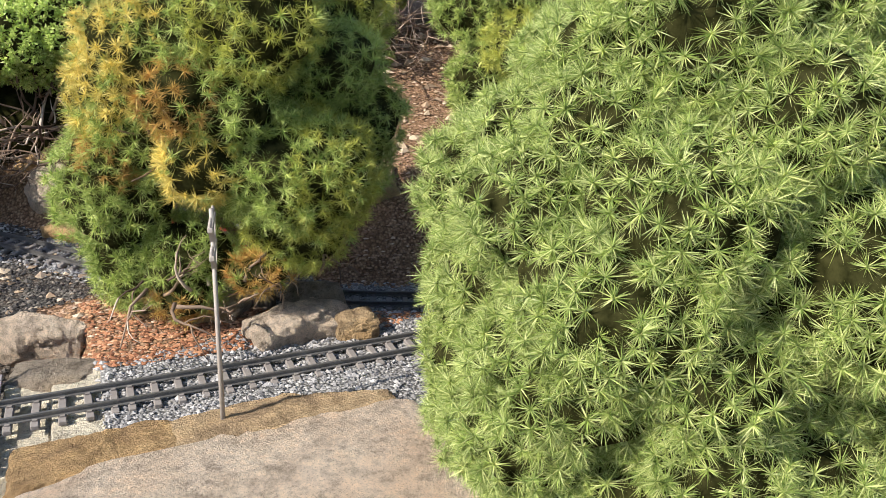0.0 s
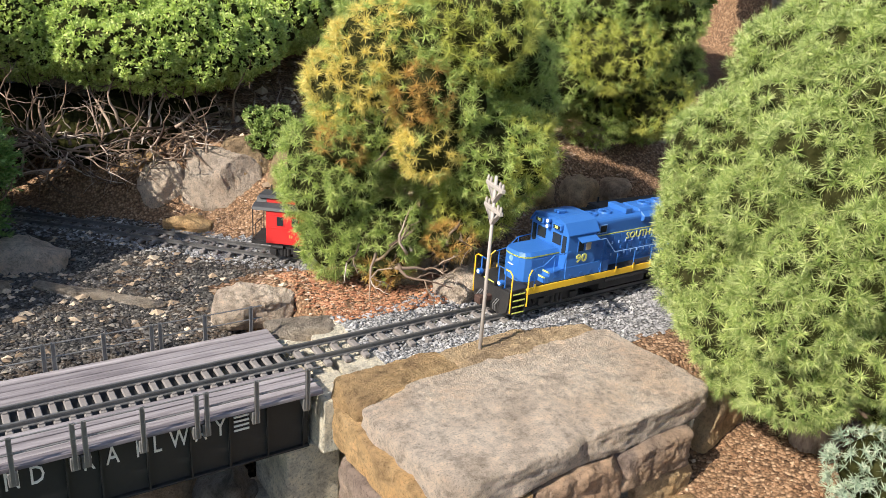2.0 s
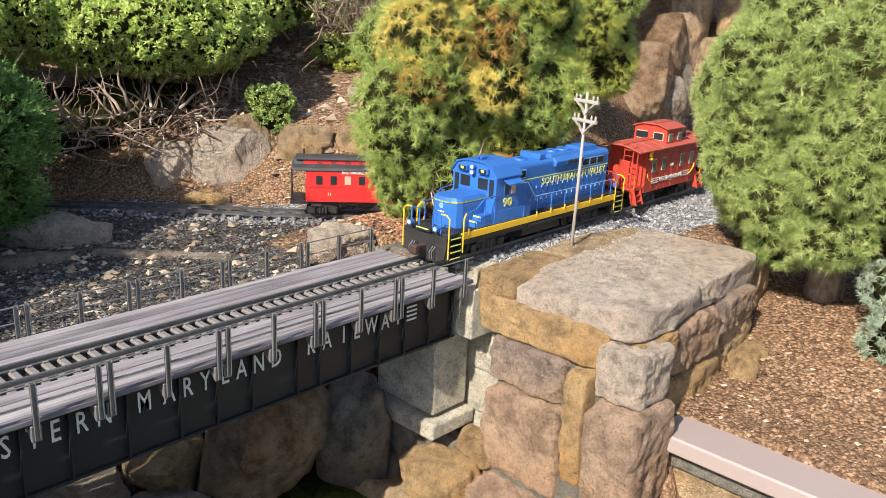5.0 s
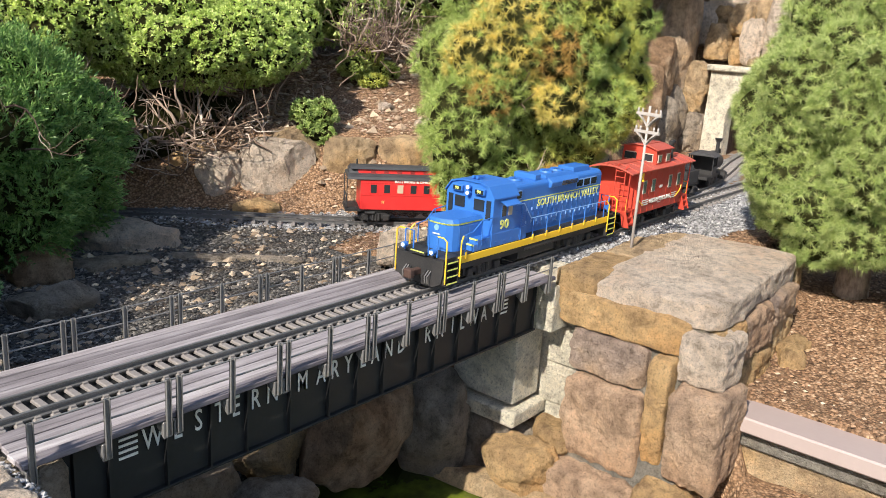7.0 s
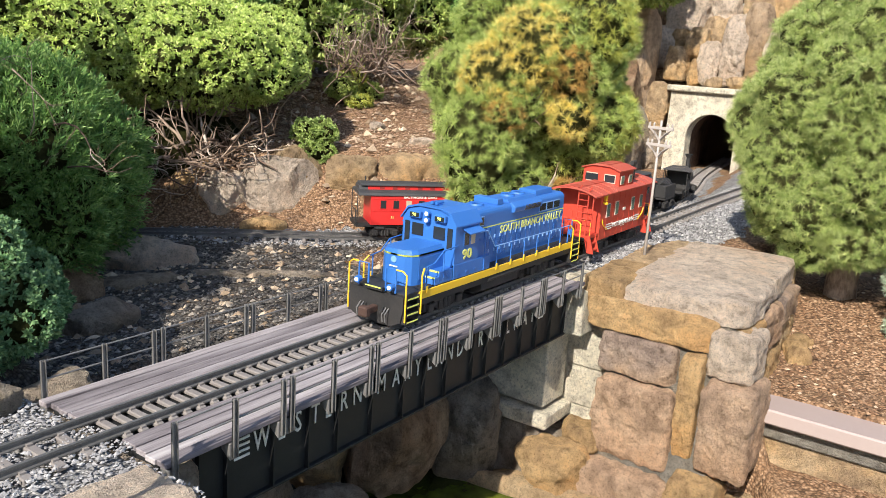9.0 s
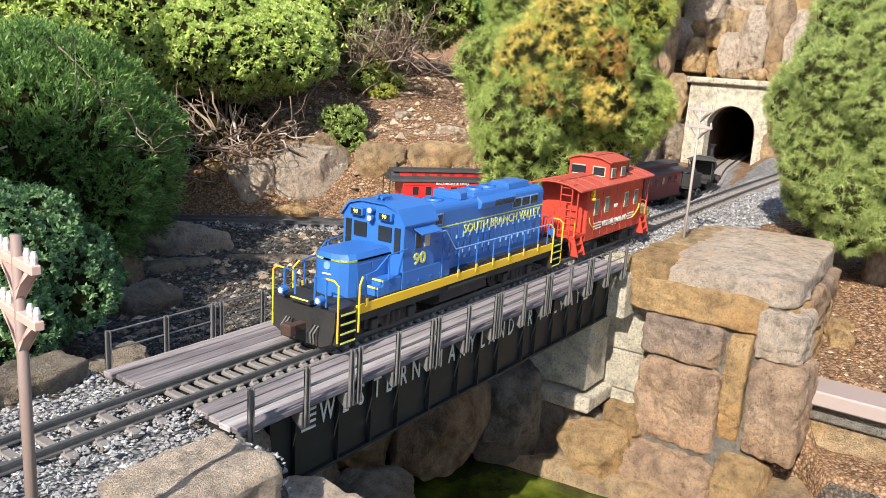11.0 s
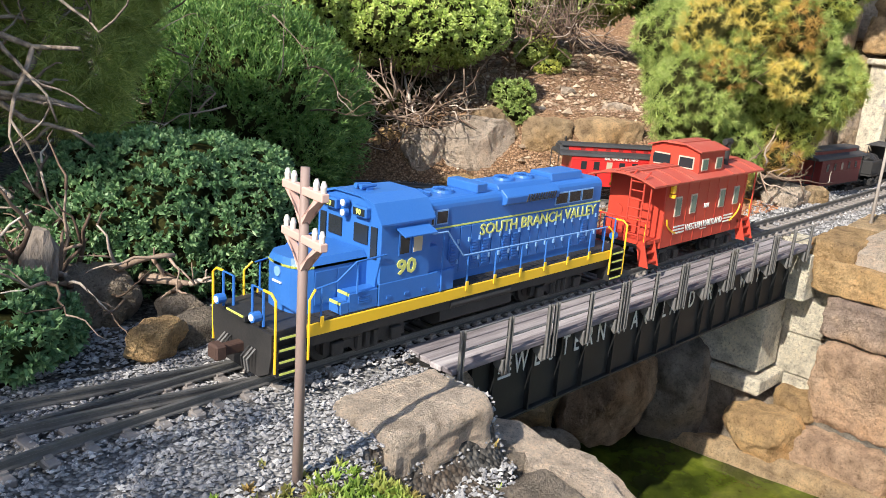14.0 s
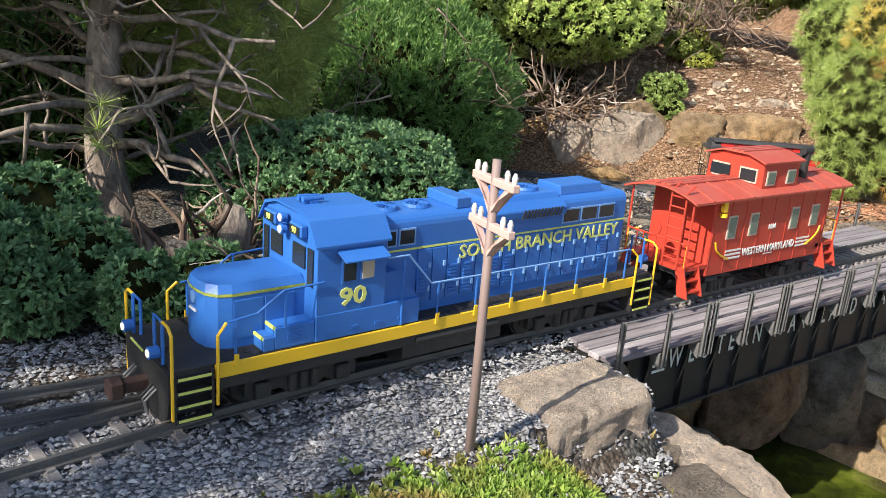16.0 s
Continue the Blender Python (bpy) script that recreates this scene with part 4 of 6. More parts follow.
def build_caboose():
    """Cupola caboose, its front at x = 0, running back along +x."""
    L = 0.345
    ca = thing("caboose", Matrix(), "red model caboose with cupola, ladders and white lettering", "caboose")
    bm = bmesh.new()
    box(bm, 0.006, L - 0.006, -0.042, 0.042, 0.034, 0.042)
    part("underframe", bm, BLACK, ca)
    bm = bmesh.new()
    box(bm, 0.048, L - 0.036, -0.047, 0.047, 0.03, 0.12, 0.0008)
    body = part("body", bm, RED, ca)
    for e, sg in ((0.0, 1), (L, -1)):
        bm = bmesh.new()
        box(bm, e + sg * 0.004, e + sg * 0.052, -0.047, 0.047, 0.04, 0.0445)
        part("end_platform", bm, RED, ca)
    # gently arched roof
    bm = bmesh.new()
    up = [(-0.056 + i * 0.0112, 0.1195 + 0.011 * (1 - ((i - 5) / 5) ** 2)) for i in range(11)]
    prism(bm, up + [(p, q - 0.0025) for p, q in up[::-1]], "x", -0.002, L + 0.002)
    part("roof", bm, ROOF_RED, ca, "faded dusty red roof")
    for x in (0.07, 0.11, L - 0.11, L - 0.07, 0.03, L - 0.03):
        bm = bmesh.new()
        up2 = [(p, q + 0.0012) for p, q in up]
        prism(bm, up2 + [(p, q - 0.0002) for p, q in up[::-1]], "x", x - 0.0009, x + 0.0009)
        part("roof_seam", bm, ROOF_RED, ca)
    for k in range(3):
        for a, b in ((0.002, 0.138), (0.229, L - 0.002)):
            bm = bmesh.new()
            box(bm, a, b, -0.012 + k * 0.0085, -0.005 + k * 0.0085, 0.1305, 0.132)
            part("roof_plank", bm, ROOF_RED, ca)
    # cupola
    c0, c1 = 0.143, 0.224
    bm = bmesh.new()
    prism(bm, [(-0.043, 0.118), (-0.041, 0.154), (-0.02, 0.1595), (0.02, 0.1595), (0.041, 0.154), (0.043, 0.118)], "x", c0, c1, 0.0006)
    cup = part("cupola", bm, RED, ca)
    bm = bmesh.new()
    up3 = [(-0.046, 0.153), (-0.02, 0.1605), (0.02, 0.1605), (0.046, 0.153)]
    prism(bm, up3 + [(p, q + 0.002) for p, q in up3[::-1]], "x", c0 - 0.005, c1 + 0.005)
    part("cupola_roof", bm, ROOF_RED, ca)
    for k in range(3):
        bm = bmesh.new()
        box(bm, c0 - 0.005, c1 + 0.005, -0.012 + k * 0.0085, -0.005 + k * 0.0085, 0.1625, 0.164)
        part("roof_plank", bm, ROOF_RED, ca)

    def win(x0, x1, z0, z1, y, s, pane):
        bm = bmesh.new()
        box(bm, x0, x1, y, y + s * 0.0014, z0, z1)
        fr = part("window", bm, PALE_FRAME, ca, "pale window frame")
        bm = bmesh.new()
        box(bm, x0 + 0.0018, x1 - 0.0018, y + s * 0.0014, y + s * 0.0018, z0 + 0.0018, z1 - 0.0018)
        part("pane", bm, pane, fr)

    def end_win(y0, y1, z0, z1, x, sg):
        bm = bmesh.new()
        box(bm, x, x - sg * 0.0014, y0, y1, z0, z1)
        fr = part("window", bm, PALE_FRAME, ca)
        bm = bmesh.new()
        box(bm, x - sg * 0.0014, x - sg * 0.0018, y0 + 0.0018, y1 - 0.0018, z0 + 0.0018, z1 - 0.0018)
        part("pane", bm, GLASS_DARK, fr)

    for s in (-1, 1):
        y = s * 0.047
        for x0 in (0.078, 0.124, 0.216, 0.265):
            win(x0, x0 + 0.018, 0.071, 0.098, y, s, GLASS_GREEN)
        for x0 in (0.15, 0.195):
            win(x0, x0 + 0.019, 0.1275, 0.1445, s * 0.0425, s, GLASS_GREEN)
        for k in range(9):
            bm = bmesh.new()
            x = 0.05 + k * 0.0315
            box(bm, x, x + 0.0016, y, y + s * 0.0006, 0.031, 0.119)
            part("rivet_strip", bm, RED, ca)
        bm = bmesh.new()
        box(bm, 0.048, L - 0.036, y, y + s * 0.001, 0.117, 0.1195)
        part("eave_strip", bm, RED, ca)
        me = mesh_text("WESTERN MARYLAND", 0.0125, bold=0.0002)
        w = max(v.co.x for v in me.vertices) - min(v.co.x for v in me.vertices)
        me.transform(Matrix.Diagonal((0.118 / w, 1, 1, 1)))
        part_of("lettering", me, WHITE, ca, "white painted lettering", m=pose(0.177, y + s * 0.001, 0.0515, 0, 0, 0 if s < 0 else 180))
        for x in (0.098, 0.256):
            for k in range(3):
                bm = bmesh.new()
                box(bm, x - 0.016, x + 0.016, y + s * 0.0007, y + s * 0.0012, 0.0465 + k * 0.0045, 0.0487 + k * 0.0045)
                part("stripe", bm, WHITE, ca)
        me = mesh_text("1804", 0.0085, bold=0.0002)
        part_of("car_number", me, WHITE, ca, m=pose(0.175, y + s * 0.001, 0.078, 0, 0, 0 if s < 0 else 180))
        bm = bmesh.new()
        box(bm, 0.166, 0.186, y + s * 0.0007, y + s * 0.0011, 0.0445, 0.0457)
        part("small_print", bm, WHITE, ca)
        for x, sg in ((0.055, 1), (L - 0.055, -1)):
            pts = [(x + sg * 0.03 * (k / 6) ** 1.3 * 1.0, y + s * 0.003, 0.07 - 0.022 * (k / 6) ** 0.6) for k in range(7)]
            rod("grab_iron", ca, pts, YELLOW, 0.0012)
        bm = bmesh.new()
        box(bm, 0.056, 0.064, y + s * 0.001, y + s * 0.007, 0.105, 0.117, 0.001)
        disc(bm, (0.06, y + s * 0.004, 0.1015), "z", 0.005, 0.004, 10)
        part("marker_lantern", bm, YELLOW, ca, "yellow marker lantern")
    for e, sg in ((0.0, 1), (L, -1)):
        for s in (-1, 1):
            end_win(s * 0.037, s * 0.021, 0.079, 0.108, e + sg * 0.052, sg)
            end_win(s * 0.034, s * 0.008, 0.1285, 0.1455, (c0 if sg > 0 else c1), sg)
            # steps flare outward
            bm = bmesh.new()
            for k in range(3):
                box(bm, e + sg * 0.006, e + sg * 0.032, s * (0.034 + k * 0.0045), s * (0.046 + k * 0.0045), 0.04 - k * 0.0115, 0.0418 - k * 0.0115)
            part("step", bm, RED, ca)
            for xx in (0.005, 0.033):
                bm = bmesh.new()
                prism(bm, [(s * 0.034, 0.044), (s * 0.0475, 0.044), (s * 0.0585, 0.012), (s * 0.043, 0.012)], "x", e + sg * xx, e + sg * (xx + 0.0014))
                part("step_side", bm, RED, ca)
            rod("grab_iron", ca, [(e + sg * 0.006, s * 0.046, 0.044), (e + sg * 0.006, s * 0.046, 0.07), (e + sg * 0.006, s * 0.03, 0.072)], YELLOW, 0.0011)
            rod("corner_post", ca, [(e + sg * 0.006, s * 0.047, 0.044), (e + sg * 0.006, s * 0.047, 0.119)], RED, 0.0014)
        yl = -0.026 * sg
        for dy in (-0.011, 0.011):
            rod("ladder_rail", ca, [(e + sg * 0.003, yl + dy, 0.042), (e + sg * 0.003, yl + dy, 0.127), (e + sg * 0.016, yl + dy, 0.134)], RED, 0.0013)
        for k in range(7):
            rod("ladder_rung", ca, [(e + sg * 0.003, yl - 0.011, 0.052 + k * 0.0115), (e + sg * 0.003, yl + 0.011, 0.052 + k * 0.0115)], RED, 0.001)
        rod("end_rail", ca, [(e + sg * 0.005, -0.046, 0.071), (e + sg * 0.005, 0.046, 0.071)], RED, 0.0012)
        for k in range(5):
            rod("end_rail_post", ca, [(e + sg * 0.005, -0.01 + k * 0.01, 0.044), (e + sg * 0.005, -0.01 + k * 0.01, 0.071)], RED, 0.0009)
        bm = bmesh.new()
        disc(bm, (e + sg * 0.004, 0.002, 0.08), "x", 0.008, 0.0016, 14)
        part("brake_wheel", bm, RED, ca)
        bm = bmesh.new()
        box(bm, e - sg * 0.02, e + sg * 0.02, -0.005, 0.005, 0.02, 0.03, 0.001)
        part("coupler", bm, BLACK, ca)
        bm = bmesh.new()
        box(bm, e + sg * 0.0515, e + sg * 0.052, -0.013, 0.013, 0.045, 0.112)
        part("end_door", bm, RED, ca)
    bm = bmesh.new()
    disc(bm, (0.265, -0.024, 0.143), "z", 0.0055, 0.034, 12)
    disc(bm, (0.265, -0.024, 0.161), "x", 0.005, 0.02, 12)
    part("smoke_jack", bm, BLACK, ca, "black stovepipe")
    for x in (0.085, L - 0.085):
        truck_frame(ca, x, 0.078, 0.016, 0.034)
        for dx in (-0.028, 0.028):
            wheelset(ca, x + dx, 0.0135)
    # everything above the trucks stands a tenth taller
    tall = Matrix.Diagonal((1, 1, 1.1, 1))
    for ob in [*ca.children, *[c for p in ca.children for c in p.children]]:
        if ob.name.split(".")[0] not in ("wheelset", "wheel", "truck", "axle", "coupler"):
            ob.data.transform(tall)
            ob.location.z *= 1.1
    return ca


PALE_TRIM = paint("loco_pale_blue", (0.17, 0.33, 0.62), (0.3, 0.42, 0.6), 0.45, 0, 0.3)
PALE_FRAME = paint("window_frame_buff", (0.5, 0.4, 0.33), (0.4, 0.3, 0.25), 0.5, 0, 0.4)
GLASS_GREEN = paint("window_glass_green", (0.13, 0.19, 0.15), (0.2, 0.24, 0.18), 0.1, 0, 0.4, 120)
RUST = paint("rusty_iron", (0.06, 0.032, 0.025), (0.12, 0.07, 0.05), 0.8, 0.2, 0.8)


def line_at(x):
    """Pose on the back line where it passes x."""
    i = int(np.argmin(np.abs(_back_np[:, 0] - x)))
    a, b = _back_np[i - 4], _back_np[i + 4]
    return pose(_back_np[i][0], _back_np[i][1], BACK_Z, 0, 0, math.degrees(math.atan2(b[1] - a[1], b[0] - a[0])))


def build_coach(name, at_x, L, colour, label, windows, dy=0.0):
    """Open-platform coach with clerestory roof, centred at its thing's origin."""
    co = thing(name, line_at(at_x), label, "railway coach")
    h = L / 2
    bm = bmesh.new()
    box(bm, -h, h, -0.04, 0.04, 0.03, 0.037)
    part("underframe", bm, BLACK, co)
    bm = bmesh.new()
    box(bm, -h + 0.035, h - 0.035, -0.046, 0.046, 0.036, 0.112, 0.0008)
    part("body", bm, colour, co)
    bm = bmesh.new()
    up = [(-0.05, 0.11), (-0.045, 0.1165), (-0.027, 0.1215), (0.027, 0.1215), (0.045, 0.1165), (0.05, 0.11)]
    prism(bm, up, "x", -h + 0.004, h - 0.004, 0.001)
    part("roof", bm, ROOF_GREY, co)
    bm = bmesh.new()
    box(bm, -h + 0.03, h - 0.03, -0.024, 0.024, 0.12, 0.1325)
    part("clerestory", bm, colour, co)
    bm = bmesh.new()
    up = [(-0.029, 0.1315), (-0.02, 0.137), (0.02, 0.137), (0.029, 0.1315)]
    prism(bm, up, "x", -h + 0.012, h - 0.012, 0.001)
    for e in (-1, 1):
        prism(bm, [(-0.027, 0.12), (-0.02, 0.1315), (0.02, 0.1315), (0.027, 0.12)], "x", e * (h - 0.03), e * (h - 0.008))
    part("clerestory_roof", bm, ROOF_GREY, co)
    bm = bmesh.new()
    disc(bm, (-h + 0.03, 0.012, 0.143), "z", 0.002, 0.014, 8)
    part("roof_vent", bm, BLACK, co)
    for s in (-1, 1):
        n = windows
        for k in range(n):
            x = -h + 0.05 + (k + 0.5) * (L - 0.1) / n
            bm = bmesh.new()
            box(bm, x - 0.0095, x + 0.0095, s * 0.046, s * 0.0468, 0.076, 0.1)
            fr = part("window", bm, colour, co)
            bm = bmesh.new()
            box(bm, x - 0.0072, x + 0.0072, s * 0.0468, s * 0.0471, 0.078, 0.098)
            part("pane", bm, GLASS_DARK if k % 3 != 2 else WARM_PANE, fr)
            bm = bmesh.new()
            box(bm, x - 0.006, x + 0.006, s * 0.024, s * 0.0246, 0.1228, 0.1288)
            part("clerestory_pane", bm, MAROON, co)
        bm = bmesh.new()
        box(bm, -h + 0.035, h - 0.035, s * 0.046, s * 0.0469, 0.0715, 0.0735)
        box(bm, -h + 0.035, h - 0.035, s * 0.046, s * 0.0469, 0.1015, 0.1025)
        part("belt_rail", bm, colour, co)
    for e in (-1, 1):
        bm = bmesh.new()
        box(bm, e * (h - 0.03), e * h, -0.035, 0.035, 0.037, 0.04)
        part("end_platform", bm, BLACK, co)
        for y in (-0.038, -0.018, 0.018, 0.038):
            rod("end_post", co, [(e * (h - 0.003), y, 0.04), (e * (h - 0.003), y, 0.068 if abs(y) < 0.03 else 0.112)], BLACK, 0.0012)
        rod("end_rail", co, [(e * (h - 0.003), -0.038, 0.068), (e * (h - 0.003), 0.038, 0.068)], BLACK, 0.0012)
        truck_frame(co, e * (h - 0.075), 0.07, 0.016, 0.034)
        for dx in (-0.024, 0.024):
            wheelset(co, e * (h - 0.075) + dx, 0.0135)
    return co


def build_steam():
    """Small black steam engine and tender, headed into the tunnel; front towards +x."""
    te = thing("steam_tender", line_at(2.255), "small black steam locomotive tender", "tender")
    bm = bmesh.new()
    box(bm, -0.06, 0.055, -0.038, 0.038, 0.033, 0.038)
    part("underframe", bm, BLACK, te)
    bm = bmesh.new()
    box(bm, -0.058, 0.05, -0.037, 0.037, 0.038, 0.08, 0.002)
    part("tank", bm, BLACK, te)
    part("coal_load", rock_mesh(5, 0.042, 0.03, 0.018, 0.3, 0.4), BLACK, te, "heap of black coal", m=pose(0, 0, 0.08))
    for x in (-0.035, 0.03):
        truck_frame(te, x, 0.05, 0.014, 0.032)
        for dx in (-0.016, 0.016):
            wheelset(te, x + dx, 0.012)
    en = thing("steam_locomotive", line_at(2.53), "small black steam locomotive at a tunnel mouth", "locomotive")
    bm = bmesh.new()
    box(bm, -0.125, 0.12, -0.03, 0.03, 0.03, 0.04)
    part("frame", bm, BLACK, en)
    bm = bmesh.new()
    disc(bm, (0.03, 0, 0.07), "x", 0.026, 0.165, 20)
    part("boiler", bm, BLACK, en)
    bm = bmesh.new()
    disc(bm, (0.122, 0, 0.07), "x", 0.024, 0.02, 20, 0.02)
    part("smokebox_front", bm, BLACK, en)
    bm = bmesh.new()
    box(bm, -0.058, -0.055, -0.04, 0.04, 0.04, 0.112)
    part("cab_front", bm, BLACK, en)
    for s in (-1, 1):
        bm = bmesh.new()
        box(bm, -0.12, -0.0585, s * 0.04, s * 0.0425, 0.04, 0.075)
        part("cab_side", bm, BLACK, en)
        for x in (-0.12, -0.09, -0.0635):
            bm = bmesh.new()
            box(bm, x, x + 0.0045, s * 0.04, s * 0.0425, 0.075, 0.112)
            part("cab_post", bm, BLACK, en)
    bm = bmesh.new()
    up = [(-0.05, 0.11), (-0.025, 0.121), (0.025, 0.121), (0.05, 0.11)]
    prism(bm, up, "x", -0.13, -0.045, 0.001)
    part("cab_roof", bm, ROOF_GREY, en)
    bm = bmesh.new()
    disc(bm, (0.105, 0, 0.115), "z", 0.007, 0.05, 14)
    disc(bm, (0.105, 0, 0.145), "z", 0.008, 0.014, 14, 0.015)
    part("smokestack", bm, BLACK, en)
    for x, r in ((0.055, 0.011), (0.0, 0.012)):
        bm = bmesh.new()
        disc(bm, (x, 0, 0.1), "z", r, 0.022, 14, r * 0.8)
        part("dome", bm, BLACK, en)
    bm = bmesh.new()
    box(bm, 0.118, 0.132, -0.008, 0.008, 0.095, 0.113, 0.002)
    part("headlight", bm, BLACK, en)
    for s in (-1, 1):
        bm = bmesh.new()
        disc(bm, (0.09, s * 0.035, 0.028), "x", 0.011, 0.04, 12)
        part("cylinder", bm, BLACK, en)
    for x in (-0.06, -0.015, 0.035):
        wheelset(en, x, 0.02)
    bm = bmesh.new()
    prism(bm, [(-0.035, 0.005), (0.035, 0.005), (0.02, 0.03), (-0.02, 0.03)], "x", 0.12, 0.15)
    part("pilot", bm, BLACK, en)


locomotive = build_loco()
caboose = build_caboose()
_c = build_coach("passenger_coach", 1.225, 0.36, COACH_RED, "bright red passenger coach with charcoal clerestory roof", 8)
me_ = mesh_text("BALTIMORE & OHIO", 0.0095, bold=0.0002)
part_of("lettering", me_, WHITE, _c, "white lettering above the windows", m=pose(-0.02, -0.0474, 0.1065))
part_of("car_number", mesh_text("11", 0.009, bold=0.0003), GOLD, _c, m=pose(-0.09, -0.0466, 0.055))
build_coach("baggage_coach", 1.9, 0.34, MAROON, "dark maroon baggage coach with white lettering strip", 5)
build_steam()


# ---------------------------------------------------------------- plants
def needle_mesh(name, tufts, per, length, width, spread, seed, mats, axis_len=0.0, droop=0.0, blunt=False):
    """Foliage as one mesh: at each tuft (point, outward way, material slot) a burst of slim leaves."""
    rng = np.random.RandomState(seed)
    p = np.array([t[0] for t in tufts], dtype=np.float64)
    n = np.array([t[1] for t in tufts], dtype=np.float64)
    mi = np.array([t[2] for t in tufts], dtype=np.int32)
    n /= np.linalg.norm(n, axis=1, keepdims=True)
    N = len(p)
    d = rng.normal(size=(N, per, 3))
    d /= np.linalg.norm(d, axis=2, keepdims=True)
    d = n[:, None, :] * (1 - spread) + d * spread
    d[:, :, 2] -= droop
    d /= np.linalg.norm(d, axis=2, keepdims=True)
    base = np.repeat(p[:, None, :], per, axis=1)
    if axis_len:
        base = base + n[:, None, :] * (rng.rand(N, per, 1) * axis_len)
    ln = length * (0.65 + 0.5 * rng.rand(N, per, 1)) * (0.8 + 0.4 * rng.rand(N, 1, 1))
    side = np.cross(d, rng.normal(size=(N, per, 3)))
    side /= np.linalg.norm(side, axis=2, keepdims=True) + 1e-9
    w = width * (0.8 + 0.4 * rng.rand(N, per, 1))
    tip = base + d * ln
    if blunt:
        mid = base + d * ln * 0.55
        V = np.stack([base, mid + side * w, tip, mid - side * w], axis=2)
        k = 4
    else:
        V = np.stack([base + side * w * 0.5, base - side * w * 0.5, tip], axis=2)
        k = 3
    V = V.reshape(-1, 3)
    cnt = N * per
    me = bpy.data.meshes.new(name)
    me.vertices.add(len(V))
    me.vertices.foreach_set("co", V.ravel().astype(np.float32))
    me.loops.add(cnt * k)
    me.loops.foreach_set("vertex_index", np.arange(cnt * k, dtype=np.int32))
    me.polygons.add(cnt)
    me.polygons.foreach_set("loop_start", np.arange(0, cnt * k, k, dtype=np.int32))
    me.polygons.foreach_set("material_index", np.repeat(mi, per).astype(np.int32))
    for m in mats:
        me.materials.append(m)
    me.update()
    me.validate()
    return me


def lobe_points(lobes, gap, seed, depth=0.12, low=-1.0, up=0.15, jitter=0.32):
    """Points all over a heap of lobes (centre, radii, slot), none deep inside another lobe; ways point outward."""
    rng = np.random.RandomState(seed)
    C, R = np.array([l[0] for l in lobes]), np.array([l[1] for l in lobes])
    out = []
    for i, (c, r, slot) in enumerate(lobes):
        area = 4 * math.pi * ((r[0] * r[1]) ** 1.6 / 3 + (r[0] * r[2]) ** 1.6 / 3 + (r[1] * r[2]) ** 1.6 / 3) ** (1 / 1.6)
        u = rng.normal(size=(int(area / gap ** 2), 3))
        u /= np.linalg.norm(u, axis=1, keepdims=True) + 1e-9
        u = u[u[:, 2] >= low]
        k = 1 - depth * rng.rand(len(u), 1) ** 1.5 + 0.06 * np.sin(u @ np.array([[7.0], [3.1], [5.3]]) + i * 7) * np.sin(u @ np.array([[-2.3], [6.7], [4.1]]) + i)
        q = C[i] + u * R[i] * k
        inside = (((q[:, None, :] - C[None]) / R[None]) ** 2).sum(axis=2) < 0.62
        inside[:, i] = False
        keep = ~inside.any(axis=1)
        n = u / R[i]
        n /= np.linalg.norm(n, axis=1, keepdims=True) + 1e-9
        n = n + rng.normal(size=n.shape) * jitter + np.array([0, 0, up])
        mix = rng.rand(len(q)) < 0.18
        out += [(tuple(a), tuple(b), 0 if k else slot) for a, b, k in zip(q[keep].tolist(), n[keep].tolist(), mix[keep])]
    return out


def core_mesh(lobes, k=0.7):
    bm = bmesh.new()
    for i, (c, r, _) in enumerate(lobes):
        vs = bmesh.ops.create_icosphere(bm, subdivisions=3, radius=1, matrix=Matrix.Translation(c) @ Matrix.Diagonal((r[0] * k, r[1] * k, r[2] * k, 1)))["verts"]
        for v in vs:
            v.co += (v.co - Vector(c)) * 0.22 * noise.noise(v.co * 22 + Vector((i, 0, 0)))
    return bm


def sub_lobes(centre, radii, count, size, seed, slots=(0,), top=-0.35):
    """A heap of smaller lobes over an ellipsoid, for an uneven outline."""
    rng = random.Random(seed)
    out = [(centre, tuple(r * 0.76 for r in radii), slots[0])]
    for k in range(count):
        z = top + (1 - top) * (k + 0.5) / count
        a = k * 2.39996 + rng.uniform(-0.3, 0.3)
        q = math.sqrt(max(0, 1 - z * z))
        s = size * rng.uniform(0.75, 1.25)
        out.append(((centre[0] + radii[0] * 0.72 * q * math.cos(a), centre[1] + radii[1] * 0.72 * q * math.sin(a), centre[2] + radii[2] * 0.76 * z), (s, s, s * 0.85), slots[rng.randrange(len(slots))]))
    return out


def limb(bm, start, way, length, r, rng, depth=0, bend=0.35):
    """A crooked tapering branch with side branches."""
    p, d, pts = Vector(start), Vector(way).normalized(), [Vector(start)]
    n = 5
    for _ in range(n):
        d = (d + Vector((rng.gauss(0, bend), rng.gauss(0, bend), rng.gauss(0, bend))) * 0.45).normalized()
        p = p + d * length / n
        pts.append(p.copy())
    tube(bm, pts, r, 5 if depth else 7, r * 0.35)
    if depth < 2:
        for _ in range(3 if depth == 0 else 2):
            i = rng.randrange(2, n + 1)
            limb(bm, pts[i], d + Vector((rng.gauss(0, 0.8), rng.gauss(0, 0.8), rng.gauss(0.1, 0.6))), length * 0.55, r * 0.5, rng, depth + 1, bend)


